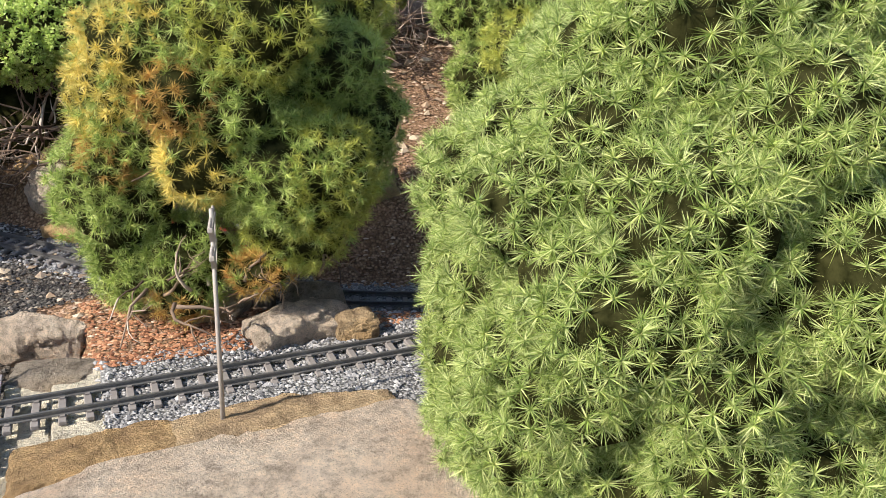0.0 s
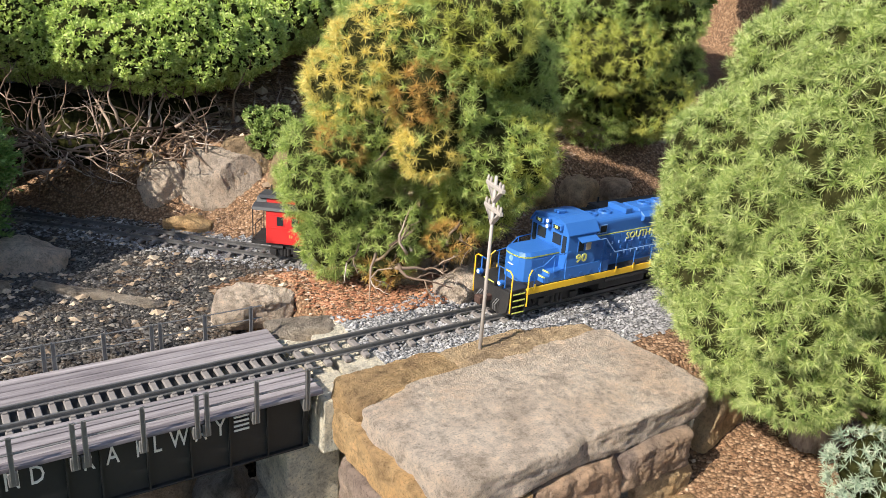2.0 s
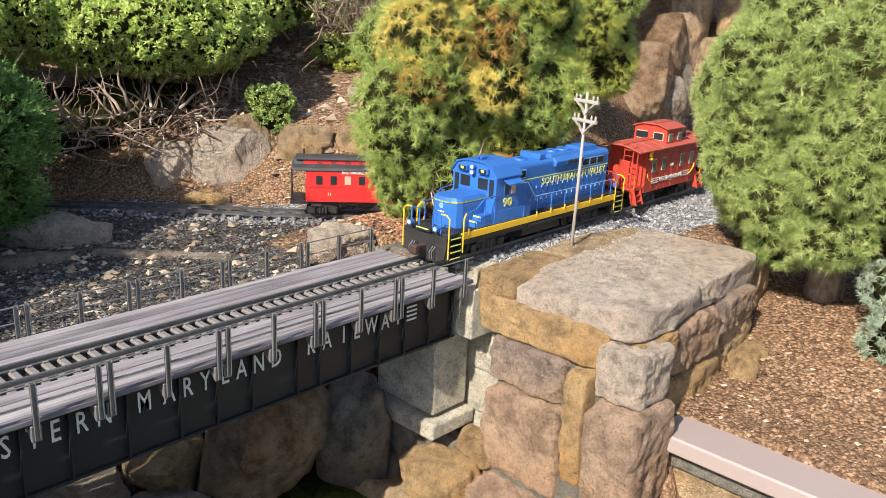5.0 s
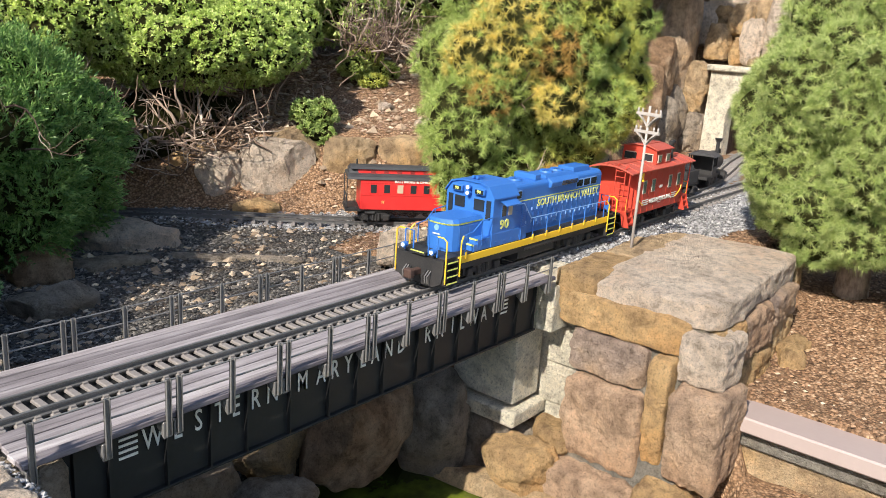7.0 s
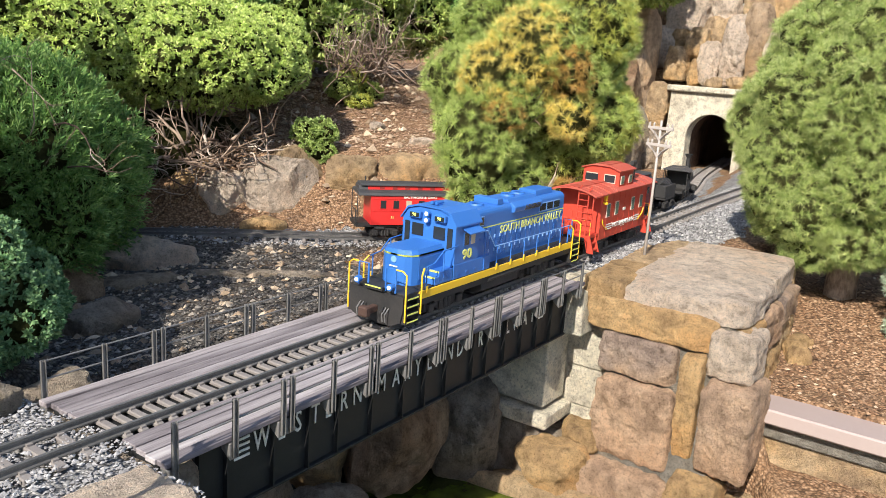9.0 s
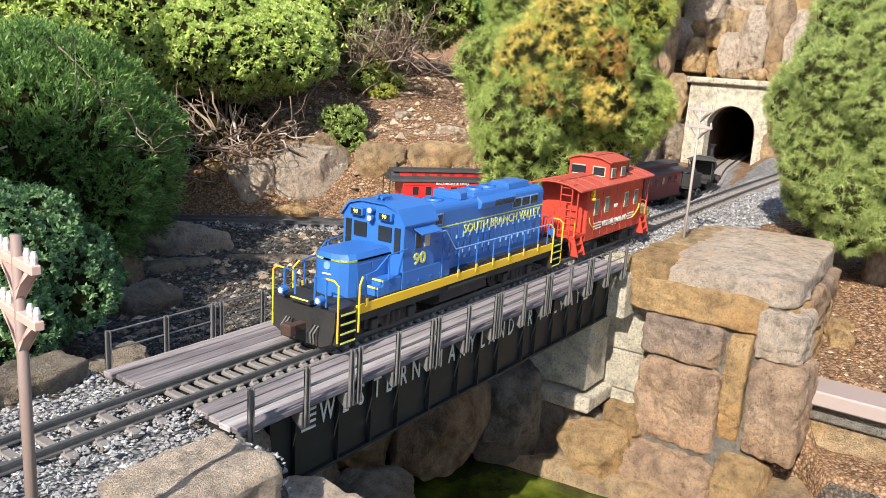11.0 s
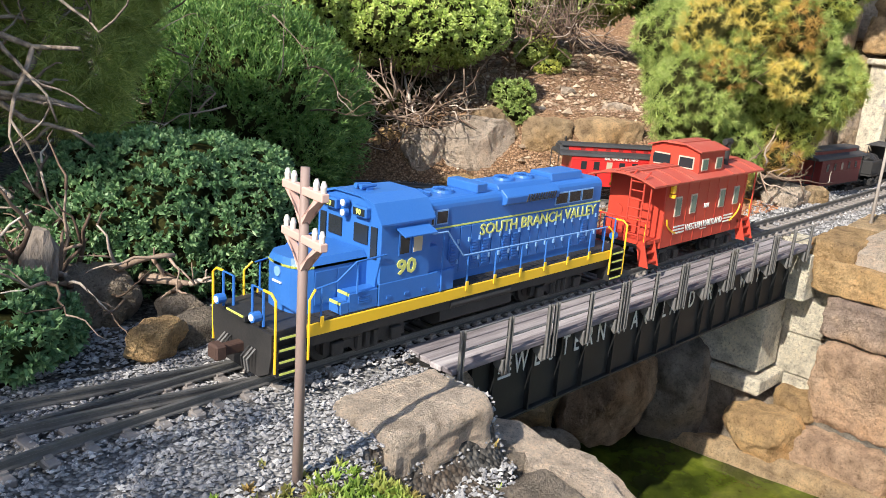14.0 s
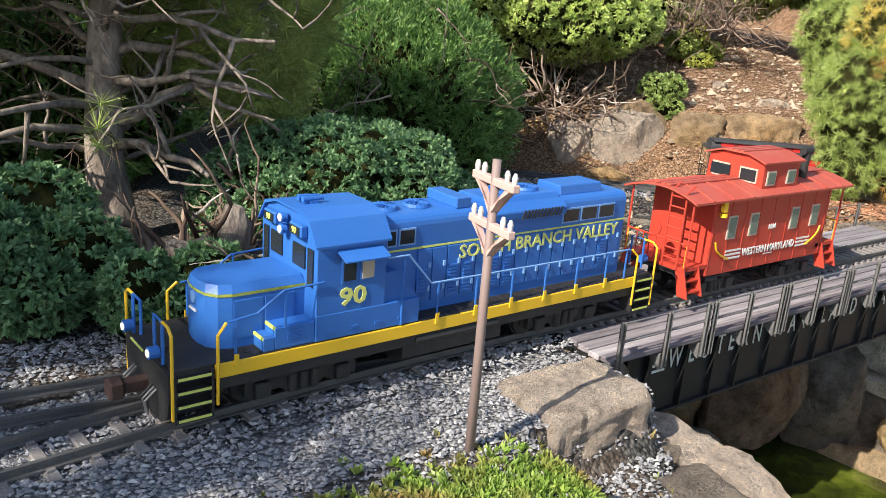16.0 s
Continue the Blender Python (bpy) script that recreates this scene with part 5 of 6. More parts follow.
def shrub(name, base, label, lobes, mats, gap, per, length, width, spread, seed, trunk_r=0.02, category="shrub", limbs=7, twig=None, **kw):
    sh = thing(name, pose(*base), label, category)
    low = kw.pop("low", -1.0)
    tufts = lobe_points(lobes, gap, seed, kw.pop("depth", 0.14), low, kw.pop("up", 0.15))
    core = kw.pop("core", 0.7)
    part_of("crown", needle_mesh("crown", tufts, per, length, width, spread, seed, mats, **kw), None, sh)
    # opaque filler core, its near-black colour standing in for shade behind the needles
    part("inner_crown", core_mesh(lobes, core), SHADE_LEAF, sh, "near-black core coloured as the shade among inner twigs", True)
    rng = random.Random(seed + 1)
    bm = bmesh.new()
    mid = Vector(lobes[0][0])
    tube(bm, [Vector((0, 0, -0.05)), Vector((0.004, 0.003, mid.z * 0.3)), mid * 0.6, mid], trunk_r, 10, trunk_r * 0.45)
    part("trunk", bm, twig or BARK, sh, "", True)
    for k in range(limbs):
        bm = bmesh.new()
        c = Vector(lobes[(k * 3 + 1) % len(lobes)][0])
        limb(bm, mid * rng.uniform(0.1, 0.6), c - mid * 0.3, c.length * 0.42, trunk_r * 0.35, rng)
        part("branch", bm, twig or TWIG, sh, "", True)
    return sh


# dwarf spruce beside the path, close to the camera at the start
_l = sub_lobes((0, 0, 0.37), (0.28, 0.28, 0.375), 58, 0.08, 3, (0,), -0.85)
shrub("dwarf_spruce", (1.6, -0.45, -0.1), "dense light green dwarf spruce with short bristling needles", _l, [SPRUCE], 0.0138, 60, 0.0165, 0.001, 0.8, 11, 0.04, depth=0.2, core=0.84)
# yellowing pine between the two lines
_l = sub_lobes((0.0, 0.02, 0.38), (0.23, 0.22, 0.27), 18, 0.09, 5, (0, 0, 0, 3, 0), -0.55)
_l += [((-0.2, 0.03, 0.25), (0.1, 0.1, 0.12), 0), ((-0.15, -0.06, 0.46), (0.1, 0.09, 0.1), 1), ((-0.19, 0.0, 0.4), (0.07, 0.09, 0.09), 1), ((-0.12, -0.13, 0.42), (0.06, 0.06, 0.06), 2), ((-0.21, -0.03, 0.32), (0.045, 0.05, 0.05), 2), ((-0.1, -0.14, 0.33), (0.06, 0.05, 0.06), 1), ((0.06, -0.14, 0.3), (0.1, 0.09, 0.1), 3), ((-0.02, -0.13, 0.52), (0.1, 0.1, 0.1), 3), ((-0.13, -0.05, 0.09), (0.045, 0.045, 0.035), 2), ((-0.02, -0.1, 0.14), (0.05, 0.05, 0.03), 2), ((-0.2, 0.02, 0.13), (0.06, 0.07, 0.08), 0), ((-0.11, -0.03, 0.14), (0.08, 0.07, 0.08), 0), ((0.05, -0.08, 0.2), (0.09, 0.08, 0.07), 3)]
shrub("yellowing_dwarf_pine", (1.3, 0.23, -0.05), "dwarf pine with green, golden and rusty needle tufts", _l, [PINE_GREEN, PINE_YELLOW, PINE_RUST, PINE_LIME], 0.0165, 46, 0.0185, 0.0011, 0.76, 12, 0.028, depth=0.25, core=0.8)
# second pine behind it
_l = sub_lobes((0, 0, 0.36), (0.24, 0.22, 0.34), 18, 0.1, 6, (0, 0, 1), -0.7)
shrub("dwarf_pine", (2.0, 0.52, 0.02), "green dwarf pine on the slope by the cliff", _l, [PINE_GREEN, PINE_LIME], 0.0185, 36, 0.02, 0.0014, 0.72, 13, 0.03, depth=0.25, core=0.8)
# bright juniper over its tangle of bare stems
_l = sub_lobes((0, 0, 0.32), (0.4, 0.36, 0.18), 120, 0.046, 7, (0,), -0.25)
_l += sub_lobes((-0.36, 0.16, 0.36), (0.38, 0.36, 0.21), 100, 0.048, 17, (0,), -0.2)
_l += sub_lobes((0.33, 0.16, 0.36), (0.24, 0.26, 0.15), 44, 0.046, 27, (0,), -0.2)
_l += sub_lobes((-0.72, 0.3, 0.42), (0.4, 0.36, 0.2), 80, 0.052, 37, (0,), -0.1)
shrub("spreading_juniper", (1.04, 1.17, 0.0), "bright green spreading juniper over a tangle of bare stems", _l, [JUNIPER], 0.0125, 16, 0.0115, 0.0018, 0.6, 14, 0.03, limbs=10, blunt=True, depth=0.2, up=0.4, core=0.82)
# dark cypress in the shade
_l = sub_lobes((0, 0, 0.11), (0.26, 0.25, 0.25), 60, 0.065, 8, (0,), -0.6)
shrub("dark_cypress", (0.37, 0.89, -0.02), "dark green feathery cypress in the shade", _l, [CYPRESS], 0.0145, 26, 0.013, 0.0014, 0.42, 15, 0.03, axis_len=0.042, blunt=True, depth=0.25, up=0.6, core=0.8)
# low junipers
_l = sub_lobes((0, 0, 0.04), (0.25, 0.2, 0.135), 60, 0.042, 9, (0,), -0.2)
shrub("low_juniper", (-0.05, 0.38, -0.01), "low blue-green mounded juniper", _l, [JUNIPER_TEAL], 0.0105, 16, 0.0085, 0.0018, 0.6, 16, 0.02, blunt=True)
_l = sub_lobes((0, 0, 0.03), (0.13, 0.12, 0.1), 10, 0.055, 10, (0,), -0.2)
shrub("low_juniper", (-0.5, 0.3, -0.01), "low green juniper beside the siding", _l, [JUNIPER_TEAL], 0.0105, 16, 0.0095, 0.0022, 0.6, 18, 0.02, blunt=True)
_l = sub_lobes((0, 0, 0.02), (0.08, 0.06, 0.05), 6, 0.04, 20, (0,), -0.2)
shrub("low_juniper", (-0.359, 0.154, 0.000), "small juniper tuft near the stump", _l, [JUNIPER_TEAL], 0.0105, 16, 0.0095, 0.0022, 0.6, 19, 0.01, blunt=True)
# small bushes on the hillside
for _p, _r, _sd in (((1.224, 0.874, 0.150), 0.055, 31), ((1.209, 0.849, 0.100), 0.05, 32), ((1.268, 0.840, 0.036), 0.035, 33)):
    _l = sub_lobes((0, 0, 0.0), (_r * 1.3, _r, _r * 0.7), 6, _r * 0.5, _sd, (0,), -0.3)
    shrub("small_juniper", _p, "small green juniper on the rocky slope", _l, [JUNIPER_DULL], 0.0115, 18, 0.01, 0.0018, 0.62, _sd, 0.006, limbs=2, blunt=True)
_l = sub_lobes((0, 0, 0.1), (0.14, 0.1, 0.14), 9, 0.06, 21, (0,), -0.6)
shrub("silver_shrub", (1.52, -0.66, -0.17), "pale silvery dwarf conifer beside the path", _l, [SILVER], 0.0125, 18, 0.012, 0.0016, 0.6, 22, 0.012)


# tangle of bare stems under the spreading juniper
def build_tangle(name, centre, spread, count, length, seed, label, up=0.5, thick=1.0):
    """Brushwood too tangled to count, as one mesh."""
    rng = random.Random(seed)
    bm = bmesh.new()
    for k in range(count):
        q = Vector((rng.gauss(0, 1) * spread[0], rng.gauss(0, 1) * spread[1], rng.uniform(-0.2, 1) * spread[2]))
        limb(bm, q, Vector((rng.gauss(0, 1), rng.gauss(0, 1), rng.gauss(up, 0.6))), length * rng.uniform(0.6, 1.3), rng.uniform(0.0013, 0.0036) * thick, rng, 1 if k % 3 else 0, 0.6)
    tagged(part(name, bm, TWIG_MIX, None, "", True, pose(*centre)), label, "dead branches", kind="stuff")


TWIG_MIX = chip_mat("mixed_dead_twigs", [(0.0, (0.07, 0.045, 0.035)), (0.5, (0.2, 0.14, 0.1)), (0.85, (0.36, 0.27, 0.21)), (1.0, (0.55, 0.47, 0.4))])
# lobed mass for the juniper's dead wood, its deep shade put into the colour
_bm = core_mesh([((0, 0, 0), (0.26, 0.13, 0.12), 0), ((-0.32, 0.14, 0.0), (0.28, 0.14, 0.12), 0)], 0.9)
tagged(part("juniper_inner_wood", _bm, SHADE_LEAF, None, "", True, pose(0.98, 1.16, 0.09)), "near-black mass coloured as deep shade among the spreading juniper's dead wood", "dead branches", kind="stuff")
build_tangle("dead_brushwood", (0.95, 0.99, 0.06), (0.2, 0.05, 0.08), 130, 0.13, 51, "tangled bare brown juniper stems", 0.3, 1.35)
build_tangle("dead_brushwood", (0.7, 1.14, 0.04), (0.18, 0.06, 0.09), 90, 0.14, 52, "tangled bare brown juniper stems", 0.3, 1.35)
build_tangle("dead_brushwood", (1.26, 0.16, 0.06), (0.07, 0.05, 0.04), 26, 0.08, 53, "dead rusty twigs under the dwarf pine", 0.4)
build_tangle("bare_shrub", (1.78, 1.17, 0.28), (0.1, 0.08, 0.07), 90, 0.17, 54, "bare grey-brown shrub on the hillside", 1.0)
build_tangle("dead_brushwood", (-0.26, 0.66, 0.16), (0.2, 0.1, 0.2), 150, 0.13, 56, "fine dead twigs round the pine trunk", 0.4, 0.6)
build_tangle("weathered_roots", (-0.271, 0.270, 0.006), (0.055, 0.03, 0.02), 44, 0.11, 55, "pale weathered roots round an old stump", 0.5, 2.3)


# ---------------------------------------------------------------- the shady pine and its stump
def build_pine():
    pn = thing("pine_tree", pose(-0.34, 0.52, -0.03), "tall shady pine with scaly trunk and bare lower limbs", "tree")
    bm = bmesh.new()
    tube(bm, [(0.03, -0.04, -0.03), (0.012, -0.01, 0.03), (0, 0, 0.12), (0.004, 0.0, 0.24), (0.03, 0.02, 0.5), (0.05, 0.03, 1.0)], 0.034, 14, 0.014)
    for v in bm.verts:
        v.co += v.co.normalized() * 0.006 * noise.noise(v.co * 40)
    part("trunk", bm, BARK, pn, "", True)
    rng = random.Random(71)
    for k in range(30):
        bm = bmesh.new()
        a = k * 2.4
        limb(bm, (0.004, 0, 0.12 + 0.011 * k), (math.cos(a), math.sin(a), rng.uniform(0.1, 0.6)), rng.uniform(0.14, 0.32), rng.uniform(0.004, 0.009), rng, 0, 0.5)
        part("limb", bm, BARK, pn, "", True)
    lobes = sub_lobes((-0.2, -0.1, 0.8), (0.44, 0.38, 0.24), 30, 0.16, 72, (0,), -0.5)
    lobes += [((0.2, -0.02, 0.3), (0.095, 0.1, 0.13), 0), ((0.24, 0.0, 0.42), (0.11, 0.11, 0.12), 0), ((-0.02, -0.1, 0.43), (0.08, 0.07, 0.05), 1), ((0.1, -0.06, 0.42), (0.1, 0.1, 0.06), 0), ((-0.22, -0.1, 0.47), (0.15, 0.15, 0.08), 0), ((0.14, 0.12, 0.34), (0.12, 0.12, 0.12), 0), ((-0.15, 0.1, 0.42), (0.16, 0.14, 0.09), 0), ((0.02, 0.05, 0.5), (0.2, 0.16, 0.08), 0), ((0.27, 0.03, 0.36), (0.08, 0.09, 0.14), 0)]
    tufts = lobe_points(lobes[:31], 0.06, 73, 0.6) + lobe_points(lobes[31:], 0.0135, 75, 0.4)
    tufts += [((-0.075, -0.3, 0.2), (-0.3, -0.2, 0.6), 0), ((-0.08, -0.31, 0.22), (0.1, -0.2, 0.9), 0), ((-0.07, -0.28, 0.24), (0.2, -0.3, 0.5), 0)]
    part_of("crown", needle_mesh("crown", tufts, 30, 0.03, 0.001, 0.62, 74, [PINE_DARK, PINE_RUST]), None, pn)


build_pine()
stump = thing("tree_stump", pose(-0.290, 0.216, 0.000), "grey weathered tree stump with torn roots", "stump")
_bm = bmesh.new()
tube(_bm, [(0, 0, -0.02), (0.004, 0, 0.03), (0.012, 0.004, 0.08), (0.014, 0.004, 0.1)], 0.024, 12, 0.012)
for _v in _bm.verts:
    _v.co += Vector((_v.co.x, _v.co.y, 0)) * 0.5 * noise.noise(_v.co * 60)
part("stump_wood", _bm, BARK, stump, "", False)
part("root_burl", rock_mesh(77, 0.034, 0.026, 0.04, 0.5, 0.3, 4), BARK, stump, "", False, pose(-0.035, 0.01, 0.02))

# bushes closing the view behind the hill
for _k, (_p, _r, _m) in enumerate([((1.5, 1.75, 0.3), 0.36, 0), ((1.8, 1.55, 0.3), 0.26, 1), ((2.15, 1.45, 0.35), 0.32, 1), ((2.55, 1.05, 0.35), 0.33, 0), ((0.75, 2.05, 0.3), 0.42, 1), ((0.05, 1.8, 0.05), 0.34, 0), ((-0.6, 1.6, 0.0), 0.36, 0), ((-1.2, 1.2, 0.0), 0.42, 1), ((3.1, 0.9, 0.6), 0.35, 1), ((-0.95, 0.75, 0.0), 0.25, 0), ((-0.3, 1.02, -0.05), 0.22, 0), ((-0.6, 0.98, 0.0), 0.26, 0)]):
    _l = sub_lobes((0, 0, _r * 0.8), (_r, _r, _r), 16, _r * 0.4, 80 + _k, (0,), -0.6)
    shrub("background_conifer", _p, "dense green conifer behind the hillside", _l, [CYPRESS if _m == 0 else PINE_GREEN], 0.024, 14, 0.026, 0.0036, 0.6, 90 + _k, 0.03, "conifer", blunt=True)


# unseen conifer, added so its tall crown keeps the west bank in the shade
_l = sub_lobes((0, 0.06, 1.0), (0.32, 0.5, 0.26), 36, 0.12, 61, (0,), -0.7)
shrub("tall_conifer", (-1.9, -0.2, -0.02), "unseen tall conifer added to shade the west bank", _l, [PINE_DARK], 0.048, 18, 0.036, 0.0026, 0.65, 62, 0.05, "conifer", core=0.36)
# yellowish bush among the bare stems on the hillside
_l = [((-0.05, 0.0, 0.0), (0.06, 0.05, 0.04), 0), ((0.04, 0.03, 0.03), (0.055, 0.05, 0.05), 1), ((0.1, -0.01, -0.02), (0.045, 0.04, 0.03), 0), ((-0.01, -0.05, -0.05), (0.05, 0.04, 0.025), 1), ((0.08, 0.06, 0.08), (0.04, 0.04, 0.04), 0)]
shrub("hillside_bush", (1.74, 1.2, 0.26), "olive green scruffy bush on the hillside", _l, [PINE_DARK, PINE_LIME], 0.013, 20, 0.013, 0.0018, 0.6, 64, 0.012, blunt=True)


# ---------------------------------------------------------------- loose chips and ground cover
def chip_field(name, points, size, material, label, seed, flat=0.6, parent=None):
    """Small angular chips as one mesh; points are (x, y, z)."""
    rng = np.random.RandomState(seed)
    p = np.array(points)
    N = len(p)
    base = np.array([(1, 0, 0), (0, 1, 0), (-1, 0, 0), (0, -1, 0), (0, 0, 1), (0, 0, -1)], dtype=float)
    V = base[None] * (0.6 + 0.8 * rng.rand(N, 6, 1)) + rng.normal(size=(N, 6, 3)) * 0.15
    a = rng.rand(N) * 6.283
    c, s = np.cos(a)[:, None], np.sin(a)[:, None]
    x, y = V[:, :, 0] * c - V[:, :, 1] * s, V[:, :, 0] * s + V[:, :, 1] * c
    k = size * (0.5 + rng.rand(N, 1) ** 2 * 1.2)
    V = np.stack([x * k, y * k * 0.75, V[:, :, 2] * k * flat], axis=2) + p[:, None, :]
    F = np.array([(0, 1, 4), (1, 2, 4), (2, 3, 4), (3, 0, 4), (1, 0, 5), (2, 1, 5), (3, 2, 5), (0, 3, 5)])
    F = (F[None] + (np.arange(N) * 6)[:, None, None]).reshape(-1, 3)
    me = bpy.data.meshes.new(name)
    me.from_pydata(V.reshape(-1, 3).tolist(), [], F.tolist())
    return tagged(part_of(name, me, material), label, "gravel", kind="stuff")


def scatter(n, x0, x1, y0, y1, seed, ok):
    rng = random.Random(seed)
    out = []
    while len(out) < n:
        x, y = rng.uniform(x0, x1), rng.uniform(y0, y1)
        if ok(x, y):
            z = ground_z(x, y) + noise.noise(Vector((x * 7, y * 7, 0))) * 0.008 + noise.noise(Vector((x * 28, y * 28, 5))) * 0.004
            if x < 0.02 and abs(y - main_y(x)) < 0.1 or x > 0.92 and abs(y) < 0.08:
                z = min(z, -0.012)
            if x < 0.0 and abs(y - main_y(x)) < 0.06:
                z = -0.0115
            out.append((x, y, z + 0.0015))
    return out


def off_rails(x, y):
    d = abs(y - main_y(x))
    return d > 0.026 or d < 0.018


chip_field("ballast_west", scatter(26000, -1.0, 0.0, -0.3, 0.2, 1, lambda x, y: off_rails(x, y) and zone(x, y, 0) == 1 or abs(y) > 0.1), 0.0024, CHIPS, "pale grey crushed ballast on the west bank", 1)
chip_field("ballast_east", scatter(12000, 0.985, 2.6, -0.22, 0.2, 2, lambda x, y: off_rails(x, y) and zone(x, y, 0) == 1), 0.0036, CHIPS, "pale grey crushed ballast along the main line", 2)
chip_field("grit", scatter(11000, 0.1, 1.1, 0.25, 1.1, 3, lambda x, y: zone(x, y, 0) == 0), 0.0042, SOIL_CHIPS, "dark grey grit in the hollow", 3)
chip_field("ballast_back", scatter(5000, 0.5, 2.4, 0.1, 1.3, 4, lambda x, y: abs(back_offset(x, y)) < 0.08), 0.0036, CHIPS, "grey ballast along the back line", 4)
chip_field("mulch_east", scatter(9000, 1.08, 2.2, -1.0, -0.25, 5, lambda x, y: zone(x, y, 0) == 2), 0.0042, BARK_CHIPS, "brown bark mulch on the east slope", 5, 0.35)
chip_field("mulch_hill", scatter(17000, 0.95, 2.6, 0.08, 1.5, 6, lambda x, y: zone(x, y, 0) == 2), 0.004, HILL_CHIPS, "orange-brown bark mulch on the hillside", 6, 0.35)

LITTER = chip_mat("red_needle_litter", [(0.0, (0.16, 0.07, 0.04)), (0.5, (0.34, 0.15, 0.08)), (1.0, (0.5, 0.28, 0.16))])
chip_field("needle_litter", scatter(5000, 1.02, 1.55, 0.085, 0.34, 16, lambda x, y: back_offset(x, y) < -0.07), 0.0042, LITTER, "rust-red fallen needles under the dwarf pine", 16, 0.35)
chip_field("hill_rubble", scatter(700, 1.15, 2.4, 0.5, 1.5, 7, lambda x, y: zone(x, y, 0) == 2), 0.013, RUBBLE, "tan stone rubble on the hillside", 7, 0.6)
chip_field("hollow_rubble", scatter(320, 0.15, 1.05, 0.28, 0.9, 8, lambda x, y: True), 0.009, RUBBLE, "brown stone rubble in the grit hollow", 8, 0.5)
_rng = random.Random(9)
_t = []
for _k in range(1300):
    _x, _y = _rng.gauss(-0.3, 0.09), _rng.gauss(-0.25, 0.035)
    _t.append(((_x, _y, ground_z(_x, _y) - 0.002), (_rng.gauss(0, 0.3), _rng.gauss(0, 0.3), 1), 0))
tagged(part_of("moss_patch", needle_mesh("moss_patch", _t, 20, 0.01, 0.0016, 0.55, 23, [MOSS], blunt=True), None), "low green and rusty sedum patch on the ballast", "ground cover", kind="stuff")


# ---------------------------------------------------------------- stonework and rocks
def block(parent, lo, hi, seed, mt=None, turn=0, square=0.96, rough=0.075, lean=0):
    """One squared, weathered stone of a wall."""
    size = [(b - a) / 2 * 1.06 for a, b in zip(lo, hi)]
    bm = rock_mesh(seed, *size, rough, square, 5 if max(size) > 0.07 else 4, 1)
    part("stone_block", bm, mt or SANDSTONE, parent, "", False, pose(*[(a + b) / 2 for a, b in zip(lo, hi)], 0, lean, turn))


def build_abutment():
    ab = thing("stone_abutment", Matrix(), "bridge abutment of large mortared sandstone blocks", "abutment")
    bm = bmesh.new()
    outline = [(0.95, -0.03), (1.4, -0.03), (1.4, -0.5), (0.905, -0.5)]
    prism(bm, outline, "y", -0.38, -0.157, 0.008)
    part("mortar_core", bm, MORTAR, ab, "grey mortar between the blocks")
    # cap stones
    block(ab, (0.955, -0.385, -0.042), (1.42, -0.16, 0.006), 21, PALE_STONE, 3, 0.97, 0.06)
    block(ab, (0.94, -0.172, -0.05), (1.12, -0.092, 0.003), 22, ORANGE_STONE, 4, 0.8)
    block(ab, (1.12, -0.17, -0.05), (1.4, -0.088, 0.004), 23, SANDSTONE, 3, 0.8)
    # west face, leaning out towards its foot
    block(ab, (0.93, -0.352, -0.09), (1.05, -0.118, -0.03), 31, ORANGE_STONE, 0, 0.95, 0.06)
    block(ab, (0.925, -0.292, -0.168), (1.05, -0.15, -0.094), 32, PURPLE_STONE, 0, 0.95, 0.06)
    block(ab, (0.91, -0.302, -0.322), (1.05, -0.157, -0.174), 33, ROSE_STONE, 0, 0.96, 0.05, -6)
    block(ab, (0.912, -0.345, -0.285), (1.0, -0.308, -0.1), 34, ORANGE_STONE, 0, 0.95, 0.06, -5)
    block(ab, (0.925, -0.425, -0.128), (1.02, -0.35, -0.046), 35, PALE_STONE, 0, 0.94, 0.08)
    block(ab, (0.902, -0.44, -0.295), (1.02, -0.355, -0.134), 36, ROSE_STONE, 0, 0.96, 0.06, -5)
    block(ab, (0.872, -0.315, -0.47), (1.0, -0.145, -0.342), 37, ROSE_STONE, 0, 0.85)
    block(ab, (0.875, -0.4, -0.42), (0.99, -0.322, -0.315), 38, ORANGE_STONE, 0, 0.8)
    block(ab, (0.87, -0.62, -0.52), (1.02, -0.4, -0.36), 39, SANDSTONE, 0, 0.8)
    # south face
    block(ab, (0.965, -0.405, -0.082), (1.07, -0.3, -0.042), 51, ORANGE_STONE)
    block(ab, (1.075, -0.402, -0.125), (1.23, -0.3, -0.044), 52, ROSE_STONE)
    block(ab, (1.235, -0.4, -0.1), (1.37, -0.3, -0.04), 53, PURPLE_STONE)
    block(ab, (1.03, -0.405, -0.25), (1.27, -0.3, -0.132), 54, ORANGE_STONE)
    block(ab, (1.275, -0.395, -0.2), (1.39, -0.3, -0.105), 56, SANDSTONE)
    block(ab, (1.03, -0.41, -0.36), (1.18, -0.3, -0.256), 55, SANDSTONE)
    wall = thing("concrete_wing_wall", Matrix(), "pale concrete block wall behind the bridge seat", "wall")
    for k in range(4):
        bm = bmesh.new()
        box(bm, 0.9785, 1.06, -0.156, 0.12, -0.36 + k * 0.082, -0.2795 + k * 0.082, 0.003)
        part("concrete_block", bm, CONCRETE, wall)
    bm = bmesh.new()
    box(bm, 0.9785, 1.06, -0.115, 0.12, -0.033, -0.017, 0.003)
    part("coping", bm, CONCRETE, wall)
    footing = rock("boulder", (0.93, 0.01, -0.4), (0.12, 0.2, 0.2), 120, GREY_STONE, "dark footing rock under the pier", 0, 0, 0.8, 0.1, 4)
